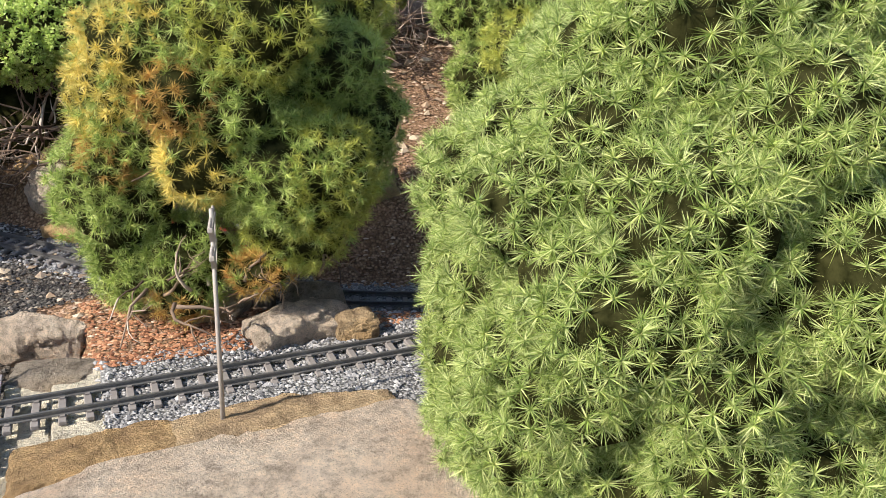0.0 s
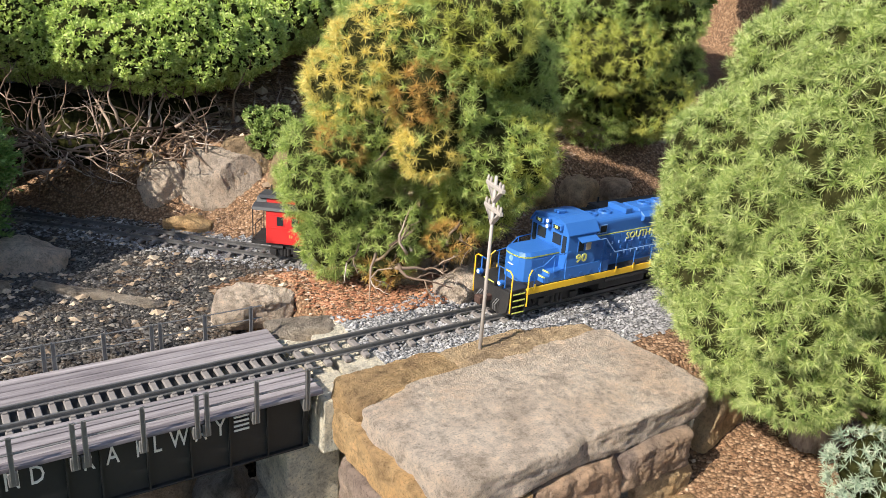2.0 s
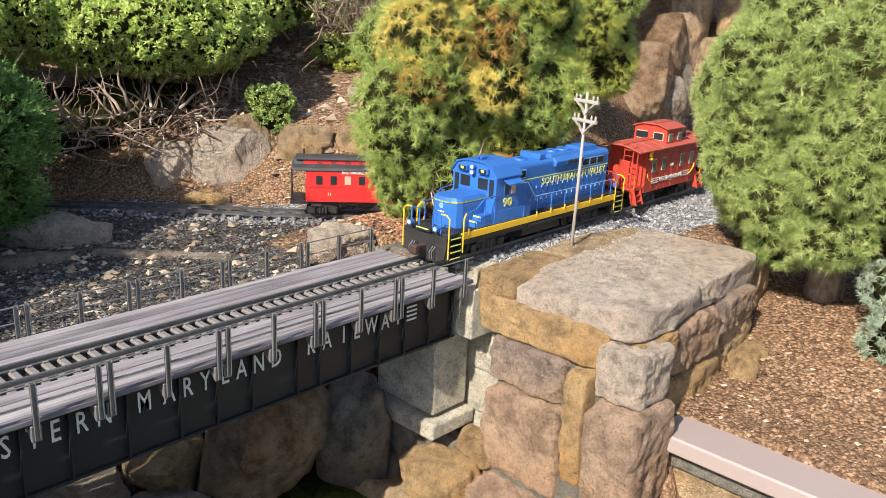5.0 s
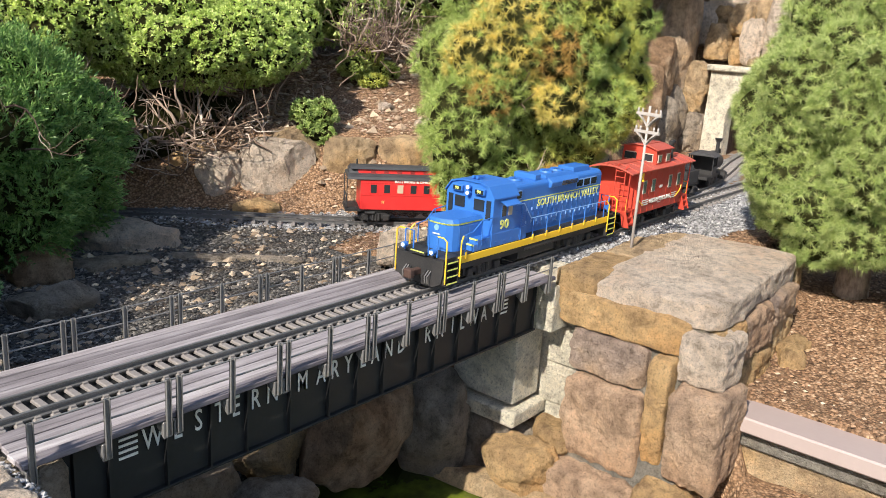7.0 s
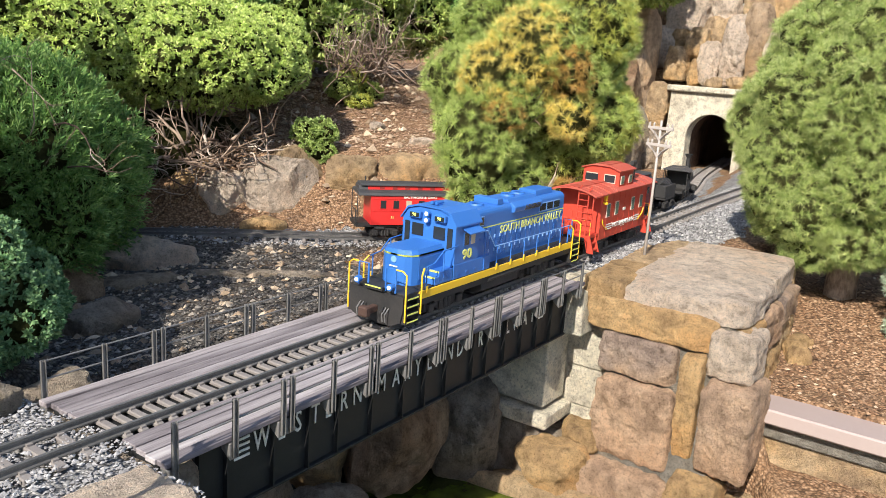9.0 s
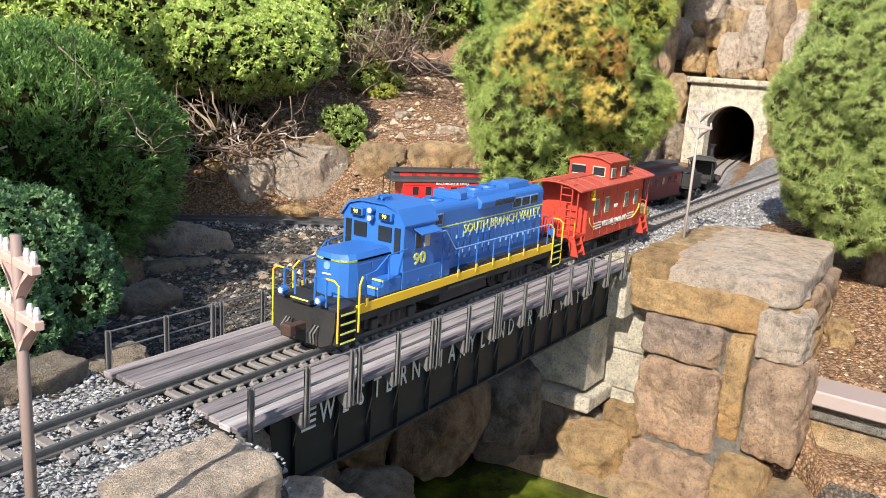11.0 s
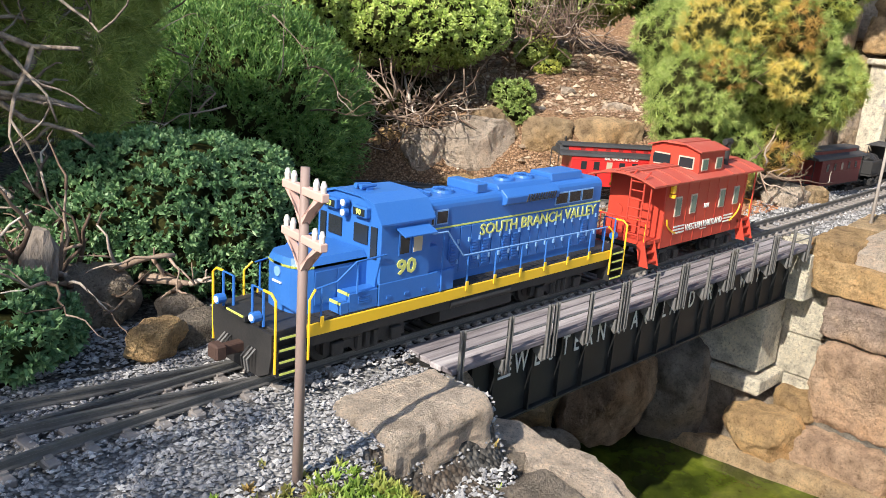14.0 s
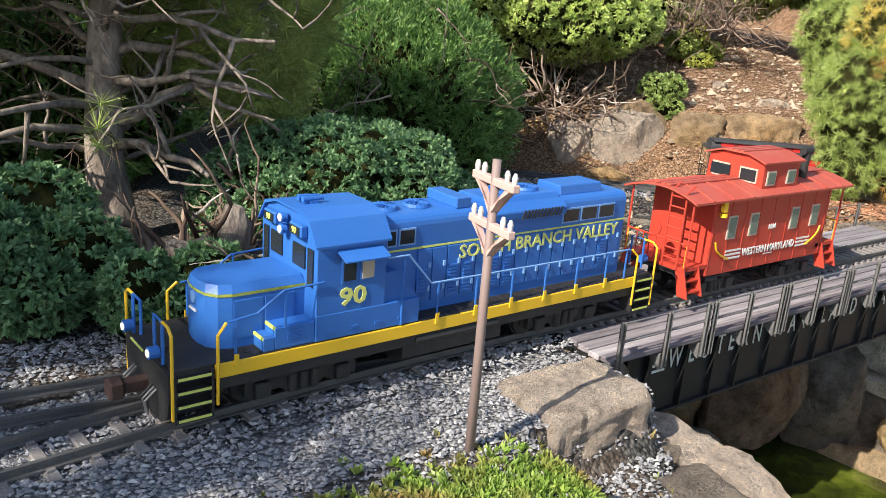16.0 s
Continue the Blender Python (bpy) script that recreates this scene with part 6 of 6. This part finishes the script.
    pier = thing("concrete_pier", Matrix(), "cream cast concrete bridge pier on a plinth", "bridge pier")
    bm = bmesh.new()
    box(bm, 0.882, 0.968, -0.067, 0.075, -0.262, -0.118, 0.003)
    part("shaft", bm, CONCRETE, pier)
    bm = bmesh.new()
    box(bm, 0.866, 0.977, -0.083, 0.09, -0.3, -0.27, 0.004)
    part("plinth", bm, CONCRETE, pier)
    bm = bmesh.new()
    box(bm, 0.872, 0.977, -0.08, 0.12, -0.1215, -0.1145, 0.002)
    part("bearing_seat", bm, CONCRETE, pier)
    bm = bmesh.new()
    box(bm, 0.918, 0.977, -0.112, 0.11, -0.1145, -0.026, 0.002)
    part("back_wall", bm, CONCRETE, pier)


ORANGE_STONE = stone_mat("ochre_sandstone", (0.66, 0.48, 0.27), (0.55, 0.37, 0.19), (0.35, 0.23, 0.13), (0.54, 0.3, 0.12), 9, 0.12)
ROSE_STONE = stone_mat("rose_sandstone", (0.65, 0.49, 0.36), (0.53, 0.37, 0.26), (0.32, 0.22, 0.16), (0.5, 0.3, 0.18), 8, 0.15)
PURPLE_STONE = stone_mat("mauve_sandstone", (0.5, 0.4, 0.33), (0.38, 0.29, 0.24), (0.22, 0.17, 0.15), (0.5, 0.32, 0.18), 8, 0.1)
BROWN_STONE = stone_mat("brown_boulder", (0.52, 0.37, 0.25), (0.38, 0.245, 0.15), (0.17, 0.11, 0.07), (0.5, 0.38, 0.26), 10, 0.15)
build_abutment()

west = thing("stone_west_bank", Matrix(), "stacked squared rocks holding the west bank", "retaining wall")
block(west, (-0.148, -0.178, -0.085), (-0.018, -0.092, -0.008), 71, PALE_STONE, 0, 0.95, 0.05)
block(west, (-0.12, -0.31, -0.24), (0.01, -0.2, -0.13), 70, GREY_STONE, 8, 0.75, 0.1)
block(west, (-0.02, -0.1, -0.2), (0.045, 0.12, -0.025), 72, GREY_STONE, 0, 0.9)
block(west, (-0.06, -0.2, -0.3), (0.03, -0.08, -0.08), 73, GREY_STONE)

LOOSE = [
    # place, size, seed, material, label, turn, square
    ((-0.09, -0.258, -0.112), (0.2, 0.13, 0.1), 74, GREY_STONE, "broad grey-brown slab above the pond", 8, 0.6),
    ((0.045, -0.205, -0.125), (0.08, 0.22, 0.11), 75, PALE_STONE, "pale long rock above the pond", 8, 0.6),
    ((-0.1, -0.36, -0.1), (0.16, 0.08, 0.1), 76, GREY_STONE, "grey rock at the bank's edge", 0, 0.5),
    ((0.672, 0.135, -0.3), (0.27, 0.17, 0.21), 77, BROWN_STONE, "large brown broken boulder under the bridge", 12, 0.35),
    ((0.815, 0.06, -0.325), (0.11, 0.13, 0.24), 78, GREY_STONE, "dark upright boulder beside the pier", 10, 0.4),
    ((0.515, 0.18, -0.305), (0.14, 0.12, 0.12), 79, SANDSTONE, "rounded tan boulder under the bridge", 0, 0.25),
    ((0.455, 0.11, -0.375), (0.19, 0.13, 0.09), 80, GREY_STONE, "flat grey boulder at the water's edge", 15, 0.4),
    ((0.8, 0.2, -0.2), (0.24, 0.12, 0.14), 81, GREY_STONE, "dark rock wedged below the bridge", 5, 0.5),
    ((0.875, -0.1, -0.36), (0.11, 0.14, 0.1), 82, ORANGE_STONE, "tan boulder at the pier foot", 5, 0.5),
    ((0.935, -0.13, -0.318), (0.08, 0.075, 0.06), 83, ORANGE_STONE, "small broken rock by the pier", 25, 0.5),
    ((0.86, -0.15, -0.44), (0.07, 0.46, 0.09), 84, SANDSTONE, "low mossy ledge stone at the water", 8, 0.6),
    ((0.62, 0.3, -0.2), (0.34, 0.16, 0.2), 121, GREY_STONE, "dark bank rock behind the boulders", 0, 0.5),
    ((0.3, 0.22, -0.36), (0.3, 0.2, 0.2), 85, GREY_STONE, "dark bank rock under the bridge", 0, 0.4),
    ((0.12, 0.16, -0.3), (0.2, 0.2, 0.3), 86, GREY_STONE, "dark bank rock near the bridge end", 0, 0.5),
    ((0.45, 0.27, -0.27), (0.2, 0.15, 0.14), 87, GREY_STONE, "brown bank rock behind the bridge", 0, 0.4),
    # behind the back line
    ((1.105, 0.89, -0.02), (0.23, 0.14, 0.23), 65, PALE_STONE, "large pale upright rock beside the back line", -42, 0.55),
    ((0.994, 0.967, -0.033), (0.14, 0.11, 0.17), 66, PALE_STONE, "pale leaning rock beside the back line", -30, 0.4),
    ((0.974, 1.069, -0.001), (0.18, 0.12, 0.15), 88, ORANGE_STONE, "ochre rock half under juniper stems", -30, 0.5),
    ((1.000, 0.833, -0.070), (0.12, 0.06, 0.04), 89, ORANGE_STONE, "flat ochre stone beside the back line", -40, 0.5),
    ((1.16, 0.87, 0.03), (0.14, 0.1, 0.17), 90, SANDSTONE, "tan rock on the bank", -50, 0.5),
    ((1.25, 0.76, 0.05), (0.14, 0.08, 0.1), 91, SANDSTONE, "tan ledge rock above the coach", -45, 0.6),
    ((1.4, 0.66, 0.06), (0.2, 0.09, 0.1), 92, SANDSTONE, "long tan ledge rock above the coach", -42, 0.6),
    ((1.6, 0.56, 0.05), (0.18, 0.1, 0.14), 93, SANDSTONE, "weathered rock on the hillside", -30, 0.5),
    ((1.74, 0.46, 0.03), (0.11, 0.08, 0.09), 94, SANDSTONE, "tan rock beside the back line", -20, 0.5),
    ((1.86, 0.43, 0.02), (0.12, 0.09, 0.1), 122, SANDSTONE, "broken tan rock beside the back line", 15, 0.5),
    ((1.97, 0.41, 0.02), (0.1, 0.08, 0.08), 123, CLIFF_STONE, "weathered stone beside the back line", 30, 0.5),
    ((1.562, 0.740, 0.124), (0.1, 0.05, 0.03), 95, PALE_STONE, "flat pale stone on the mulch slope", -20, 0.5),
    ((1.587, 0.950, 0.151), (0.06, 0.04, 0.03), 96, PALE_STONE, "small pale stone on the mulch slope", 10, 0.5),
    # grit hollow
    ((0.615, 0.79, -0.09), (0.22, 0.12, 0.085), 67, PALE_STONE, "flat pale rock in the grit hollow", -30, 0.5),
    ((0.53, 0.70, -0.12), (0.25, 0.12, 0.06), 97, GREY_STONE, "flat dark rock under a paler one", -30, 0.6),
    ((0.320, 0.514, -0.100), (0.15, 0.1, 0.08), 98, GREY_STONE, "dark rounded rock in the hollow", 0, 0.4),
    ((0.385, 0.691, -0.090), (0.12, 0.1, 0.1), 99, BROWN_STONE, "brown rock below the cypress", 0, 0.5),
    ((0.738, 0.560, -0.100), (0.3, 0.035, 0.02), 100, GREY_STONE, "long flat slab in the grit", -45, 0.7),
    ((0.665, 0.441, -0.120), (0.09, 0.06, 0.035), 101, ORANGE_STONE, "small ochre stone in the grit", 0, 0.5),
    ((0.906, 0.654, -0.100), (0.06, 0.04, 0.025), 102, SANDSTONE, "small tan stone in the grit", 0, 0.5),
    # between the lines
    ((0.955, 0.28, -0.045), (0.15, 0.09, 0.085), 68, PALE_STONE, "pale yellow rough rock by the track", -25, 0.45),
    ((0.986, 0.115, -0.030), (0.13, 0.09, 0.03), 103, GREY_STONE, "flat grey slab by the track", -20, 0.7),
    ((1.314, 0.111, -0.010), (0.11, 0.07, 0.07), 104, PALE_STONE, "squared pale tan stone at the pine's foot", 10, 0.8),
    ((1.423, 0.087, 0.000), (0.07, 0.06, 0.04), 105, SANDSTONE, "tan stone at the pine's foot", 0, 0.6),
    ((1.382, 0.192, 0.000), (0.1, 0.08, 0.06), 106, GREY_STONE, "shaded stone under the pine", 0, 0.5),
    ((1.224, 0.222, 0.000), (0.12, 0.1, 0.06), 107, GREY_STONE, "grey stone under the pine", 0, 0.5),
    ((1.338, 0.118, 0.000), (0.17, 0.08, 0.05), 108, PALE_STONE, "flat pale tan stone beside the main line", 0, 0.5),
    # east slope
    ((1.5, -0.335, -0.085), (0.12, 0.055, 0.1), 109, SANDSTONE, "tilted square slab behind the abutment", 10, 0.85),
    ((1.43, -0.31, -0.06), (0.07, 0.06, 0.06), 110, SANDSTONE, "small stone behind the abutment", 30, 0.6),
    ((1.29, -0.43, -0.17), (0.07, 0.05, 0.06), 111, ORANGE_STONE, "ochre stone on the mulch slope", 30, 0.5),
    ((1.34, -0.42, -0.165), (0.08, 0.05, 0.05), 112, ORANGE_STONE, "yellow-brown stone on the mulch slope", -10, 0.5),
    ((1.329, -0.424, -0.165), (0.07, 0.035, 0.022), 113, SANDSTONE, "flat tan stone on the mulch slope", -40, 0.6),
    ((1.467, -0.498, -0.155), (0.035, 0.02, 0.01), 114, SANDSTONE, "stone chip on the mulch slope", 20, 0.5),
    # west bank
    ((-0.210, 0.105, 0.005), (0.06, 0.04, 0.036), 115, ORANGE_STONE, "rust-coloured stone beside the switch", 25, 0.6),
    ((-0.147, 0.173, 0.000), (0.05, 0.04, 0.035), 116, GREY_STONE, "grey stone by the juniper", 0, 0.6),
    ((-0.107, 0.128, -0.005), (0.18, 0.06, 0.03), 117, GREY_STONE, "long grey stone by the juniper", 10, 0.7),
    ((-0.216, 0.243, 0.000), (0.09, 0.07, 0.09), 118, GREY_STONE, "grey boulder by the stump", 0, 0.5),
    ((0.06, 0.2, -0.075), (0.14, 0.1, 0.09), 119, GREY_STONE, "bank rock behind the bridge end", 0, 0.5),
]

for _at, _size, _seed, _mt, _label, _turn, _sq in LOOSE:
    rock("boulder" if max(_size) > 0.12 else "stone", _at, _size, _seed, _mt, _label, _turn, 0, _sq, 0.16, 4 if max(_size) > 0.08 else 3, cuts=8)


# ---------------------------------------------------------------- tunnel portal and cliff
def build_portal():
    po = thing("tunnel_portal", Matrix(), "cream concrete tunnel portal with arched opening", "tunnel portal")
    x0, x1, yc, hw, spring = 3.4, 3.48, 0.437, 0.113, 0.085
    arch = [(yc - hw, -0.12), (yc - hw, spring)] + [(yc - hw * math.cos(k * math.pi / 16), spring + hw * math.sin(k * math.pi / 16)) for k in range(1, 16)] + [(yc + hw, spring), (yc + hw, -0.12)]
    outer = []
    for y, z in arch:
        if z <= spring:
            outer.append((0.272 if y < yc else 0.648, z))
        else:
            outer.append((0.272 + 0.376 * (y - (yc - hw)) / (2 * hw), 0.293))
    bm = bmesh.new()
    a0, a1 = [[bm.verts.new((x, y, z)) for y, z in arch] for x in (x0, x1)]
    o0, o1 = [[bm.verts.new((x, y, z)) for y, z in outer] for x in (x0, x1)]
    for i in range(len(arch) - 1):
        bm.faces.new((a0[i], a0[i + 1], o0[i + 1], o0[i]))
        bm.faces.new((a1[i + 1], a1[i], o1[i], o1[i + 1]))
        bm.faces.new((a0[i + 1], a0[i], a1[i], a1[i + 1]))
        bm.faces.new((o0[i], o0[i + 1], o1[i + 1], o1[i]))
    bmesh.ops.recalc_face_normals(bm, faces=bm.faces)
    part("portal_face", bm, CONCRETE, po)
    bm = bmesh.new()
    rim = [(yc - (hw + 0.001) * math.cos(k * math.pi / 16), spring + (hw + 0.001) * math.sin(k * math.pi / 16)) for k in range(17)]
    rim2 = [(yc - (hw + 0.012) * math.cos(k * math.pi / 16), spring + (hw + 0.012) * math.sin(k * math.pi / 16)) for k in range(17)]
    for i in range(16):
        vs = [bm.verts.new((x0 - 0.006, *q)) for q in (rim[i], rim[i + 1], rim2[i + 1], rim2[i])]
        ws = [bm.verts.new((x0 + 0.004, *q)) for q in (rim[i], rim[i + 1], rim2[i + 1], rim2[i])]
        bm.faces.new(vs[::-1])
        for k in range(4):
            bm.faces.new((vs[k], vs[(k + 1) % 4], ws[(k + 1) % 4], ws[k]))
    part("arch_ring", bm, CONCRETE, po)
    bm = bmesh.new()
    box(bm, x0 - 0.024, x1 + 0.02, 0.258, 0.662, 0.293, 0.32, 0.005)
    part("cornice", bm, CONCRETE, po)
    # lining runs on into the hill
    bm = bmesh.new()
    r0 = [bm.verts.new((x1 - 0.002, y, z)) for y, z in arch]
    r1 = [bm.verts.new((4.6, y + 0.17, z)) for y, z in arch]
    for i in range(len(arch) - 1):
        bm.faces.new((r0[i], r0[i + 1], r1[i + 1], r1[i]))
    bm.faces.new(r1)
    part("tunnel_lining", bm, TUNNEL_DARK, po, "brown rough tunnel lining")


build_portal()
CLIFF = [
    # upright slabs, ledges and rubble round the portal
    ((3.46, 0.505, 0.42), (0.09, 0.1, 0.22), 0.45, PALE_STONE), ((3.5, 0.41, 0.47), (0.11, 0.12, 0.3), 0.4, PALE_STONE), ((3.54, 0.32, 0.54), (0.12, 0.13, 0.34), 0.45, CLIFF_STONE),
    ((3.46, 0.215, 0.46), (0.1, 0.1, 0.26), 0.3, PALE_STONE), ((3.47, 0.66, 0.42), (0.1, 0.1, 0.16), 0.75, SANDSTONE), ((3.5, 0.57, 0.38), (0.1, 0.08, 0.13), 0.7, ORANGE_STONE),
    ((3.52, 0.59, 0.52), (0.1, 0.1, 0.14), 0.7, SANDSTONE), ((3.44, 0.36, 0.345), (0.08, 0.1, 0.06), 0.5, SANDSTONE), ((3.44, 0.46, 0.34), (0.08, 0.08, 0.05), 0.5, SANDSTONE),
    ((3.44, 0.27, 0.36), (0.08, 0.08, 0.09), 0.5, ORANGE_STONE), ((3.45, 0.25, 0.17), (0.12, 0.08, 0.14), 0.7, ORANGE_STONE), ((3.45, 0.24, 0.03), (0.12, 0.09, 0.14), 0.7, SANDSTONE),
    ((3.45, 0.25, -0.08), (0.12, 0.1, 0.12), 0.7, SANDSTONE), ((3.43, 0.72, 0.2), (0.13, 0.12, 0.24), 0.75, SANDSTONE), ((3.4, 0.72, -0.02), (0.14, 0.12, 0.24), 0.75, GREY_STONE),
    ((3.38, 0.81, 0.42), (0.2, 0.14, 0.5), 0.6, CLIFF_STONE), ((3.28, 0.8, 0.05), (0.2, 0.16, 0.36), 0.5, GREY_STONE), ((3.16, 0.82, 0.28), (0.2, 0.18, 0.3), 0.6, BROWN_STONE),
    ((3.12, 0.76, 0.02), (0.18, 0.16, 0.3), 0.5, GREY_STONE), ((3.0, 0.78, 0.12), (0.22, 0.2, 0.36), 0.6, BROWN_STONE), ((3.6, -0.05, 0.2), (0.25, 0.3, 0.5), 0.6, CLIFF_STONE),
    ((3.6, -0.4, 0.25), (0.3, 0.35, 0.6), 0.6, CLIFF_STONE), ((3.6, 0.12, 0.35), (0.2, 0.18, 0.5), 0.6, CLIFF_STONE),
]
_rng = random.Random(14)
for _i in range(12):
    for _j in range(4):
        _w, _h = _rng.uniform(0.13, 0.22), _rng.uniform(0.16, 0.34)
        CLIFF.append(((3.66 + 0.06 * _j + _rng.uniform(-0.03, 0.03), 1.15 - _i * 0.15 + _rng.uniform(-0.04, 0.04), 0.5 + _j * 0.17), (0.16, _w, _h), _rng.uniform(0.45, 0.75), (CLIFF_STONE, SANDSTONE, PALE_STONE, ORANGE_STONE)[_rng.randrange(4)]))
for _k, (_at, _size, _sq, _mt) in enumerate(CLIFF):
    rock("cliff_rock", _at, _size, 200 + _k, _mt, "weathered tan rock of the cliff by the tunnel", (_k * 23) % 40 - 20, 0, _sq, 0.16, 4, "rock", "rocks of the cliff", 8)


# ---------------------------------------------------------------- edging boards
edging = thing("wooden_edging", Matrix(), "taupe painted wooden edging boards beside the pond", "edging")
for _x0, _x1, _z0, _z1 in ((1.005, 1.13, -0.215, -0.187), (1.03, 1.12, -0.25, -0.217), (1.04, 1.11, -0.33, -0.253)):
    _bm = bmesh.new()
    box(_bm, _x0, _x1, -1.6, -0.415, _z0, _z1, 0.003)
    part("board", _bm, GREY_BOARD if _z0 > -0.24 else (MORTAR if _z0 > -0.3 else SANDSTONE), edging)


# ---------------------------------------------------------------- telegraph poles
def build_pole(at, height, tilt, turn, shaft, arm_mat, label, thick=0.0042, cup=None):
    po = thing("telegraph_pole", pose(*at, 0, tilt, turn), label, "telegraph pole", "telegraph poles")
    part("shaft", tube(bmesh.new(), [(0, 0, -0.03), (0, 0, height * 0.5), (0, 0, height)], thick, 10, thick * 0.78), shaft, po, "", True)
    for z in (height - 0.016, height - 0.05):
        bm = bmesh.new()
        box(bm, -0.003, 0.003, -0.029, 0.029, z - 0.003, z + 0.003, 0.0006)
        arm = part("crossarm", bm, arm_mat, po)
        bm = bmesh.new()
        for s in (-1, 1):
            prism(bm, [(0, z - 0.026), (0, z - 0.02), (s * 0.024, z - 0.003), (s * 0.018, z - 0.003)], "x", -0.003, 0.003)
        part("brace", bm, arm_mat, po)
        for y in (-0.026, -0.016, 0.016, 0.026):
            bm = bmesh.new()
            disc(bm, (0, y, z + 0.005), "z", 0.0018, 0.005, 10, 0.0023)
            disc(bm, (0, y, z + 0.0092), "z", 0.0023, 0.0034, 10, 0.0012)
            part("insulator", bm, cup or INSULATOR, arm)


build_pole((1.18, -0.122, 0.0), 0.286, 0.4, -12, POLE_GREY, POLE_GREY, "grey model telegraph pole with two crossarms", 0.0032, POLE_GREY)
build_pole((-0.237, -0.172, -0.01), 0.236, 0, -8, POLE, ARM_PINK, "brown model telegraph pole with faded pink crossarms")


# ---------------------------------------------------------------- what moves
TRAIN = [(0, 1.53), (1, 1.405), (2, 1.28), (3, 1.153), (4, 1.027), (5.25, 0.872), (6.5, 0.722), (7, 0.664), (8, 0.552), (8.5, 0.492), (9.75, 0.335), (11, 0.178), (12, 0.053), (12.5, -0.007), (13, -0.067), (14, -0.187), (15, -0.318), (15.5, -0.385), (16, -0.452)]


def motions():
    rows_loco, rows_cab = [], []
    for t, front in TRAIN:
        for rows, back, length in ((rows_loco, 0.0, 0.578), (rows_cab, 0.624, 0.345)):
            x0 = front + back
            a, b = x0 + length * 0.22, x0 + length * 0.78
            yaw = math.atan2(main_y(b) - main_y(a), b - a)
            y0 = main_y(a) - (a - x0) * math.tan(yaw)
            rows.append((t, pose(x0, y0, 0, 0, 0, math.degrees(yaw))))
    walk(locomotive, rows_loco)
    walk(caboose, rows_cab)


motions()
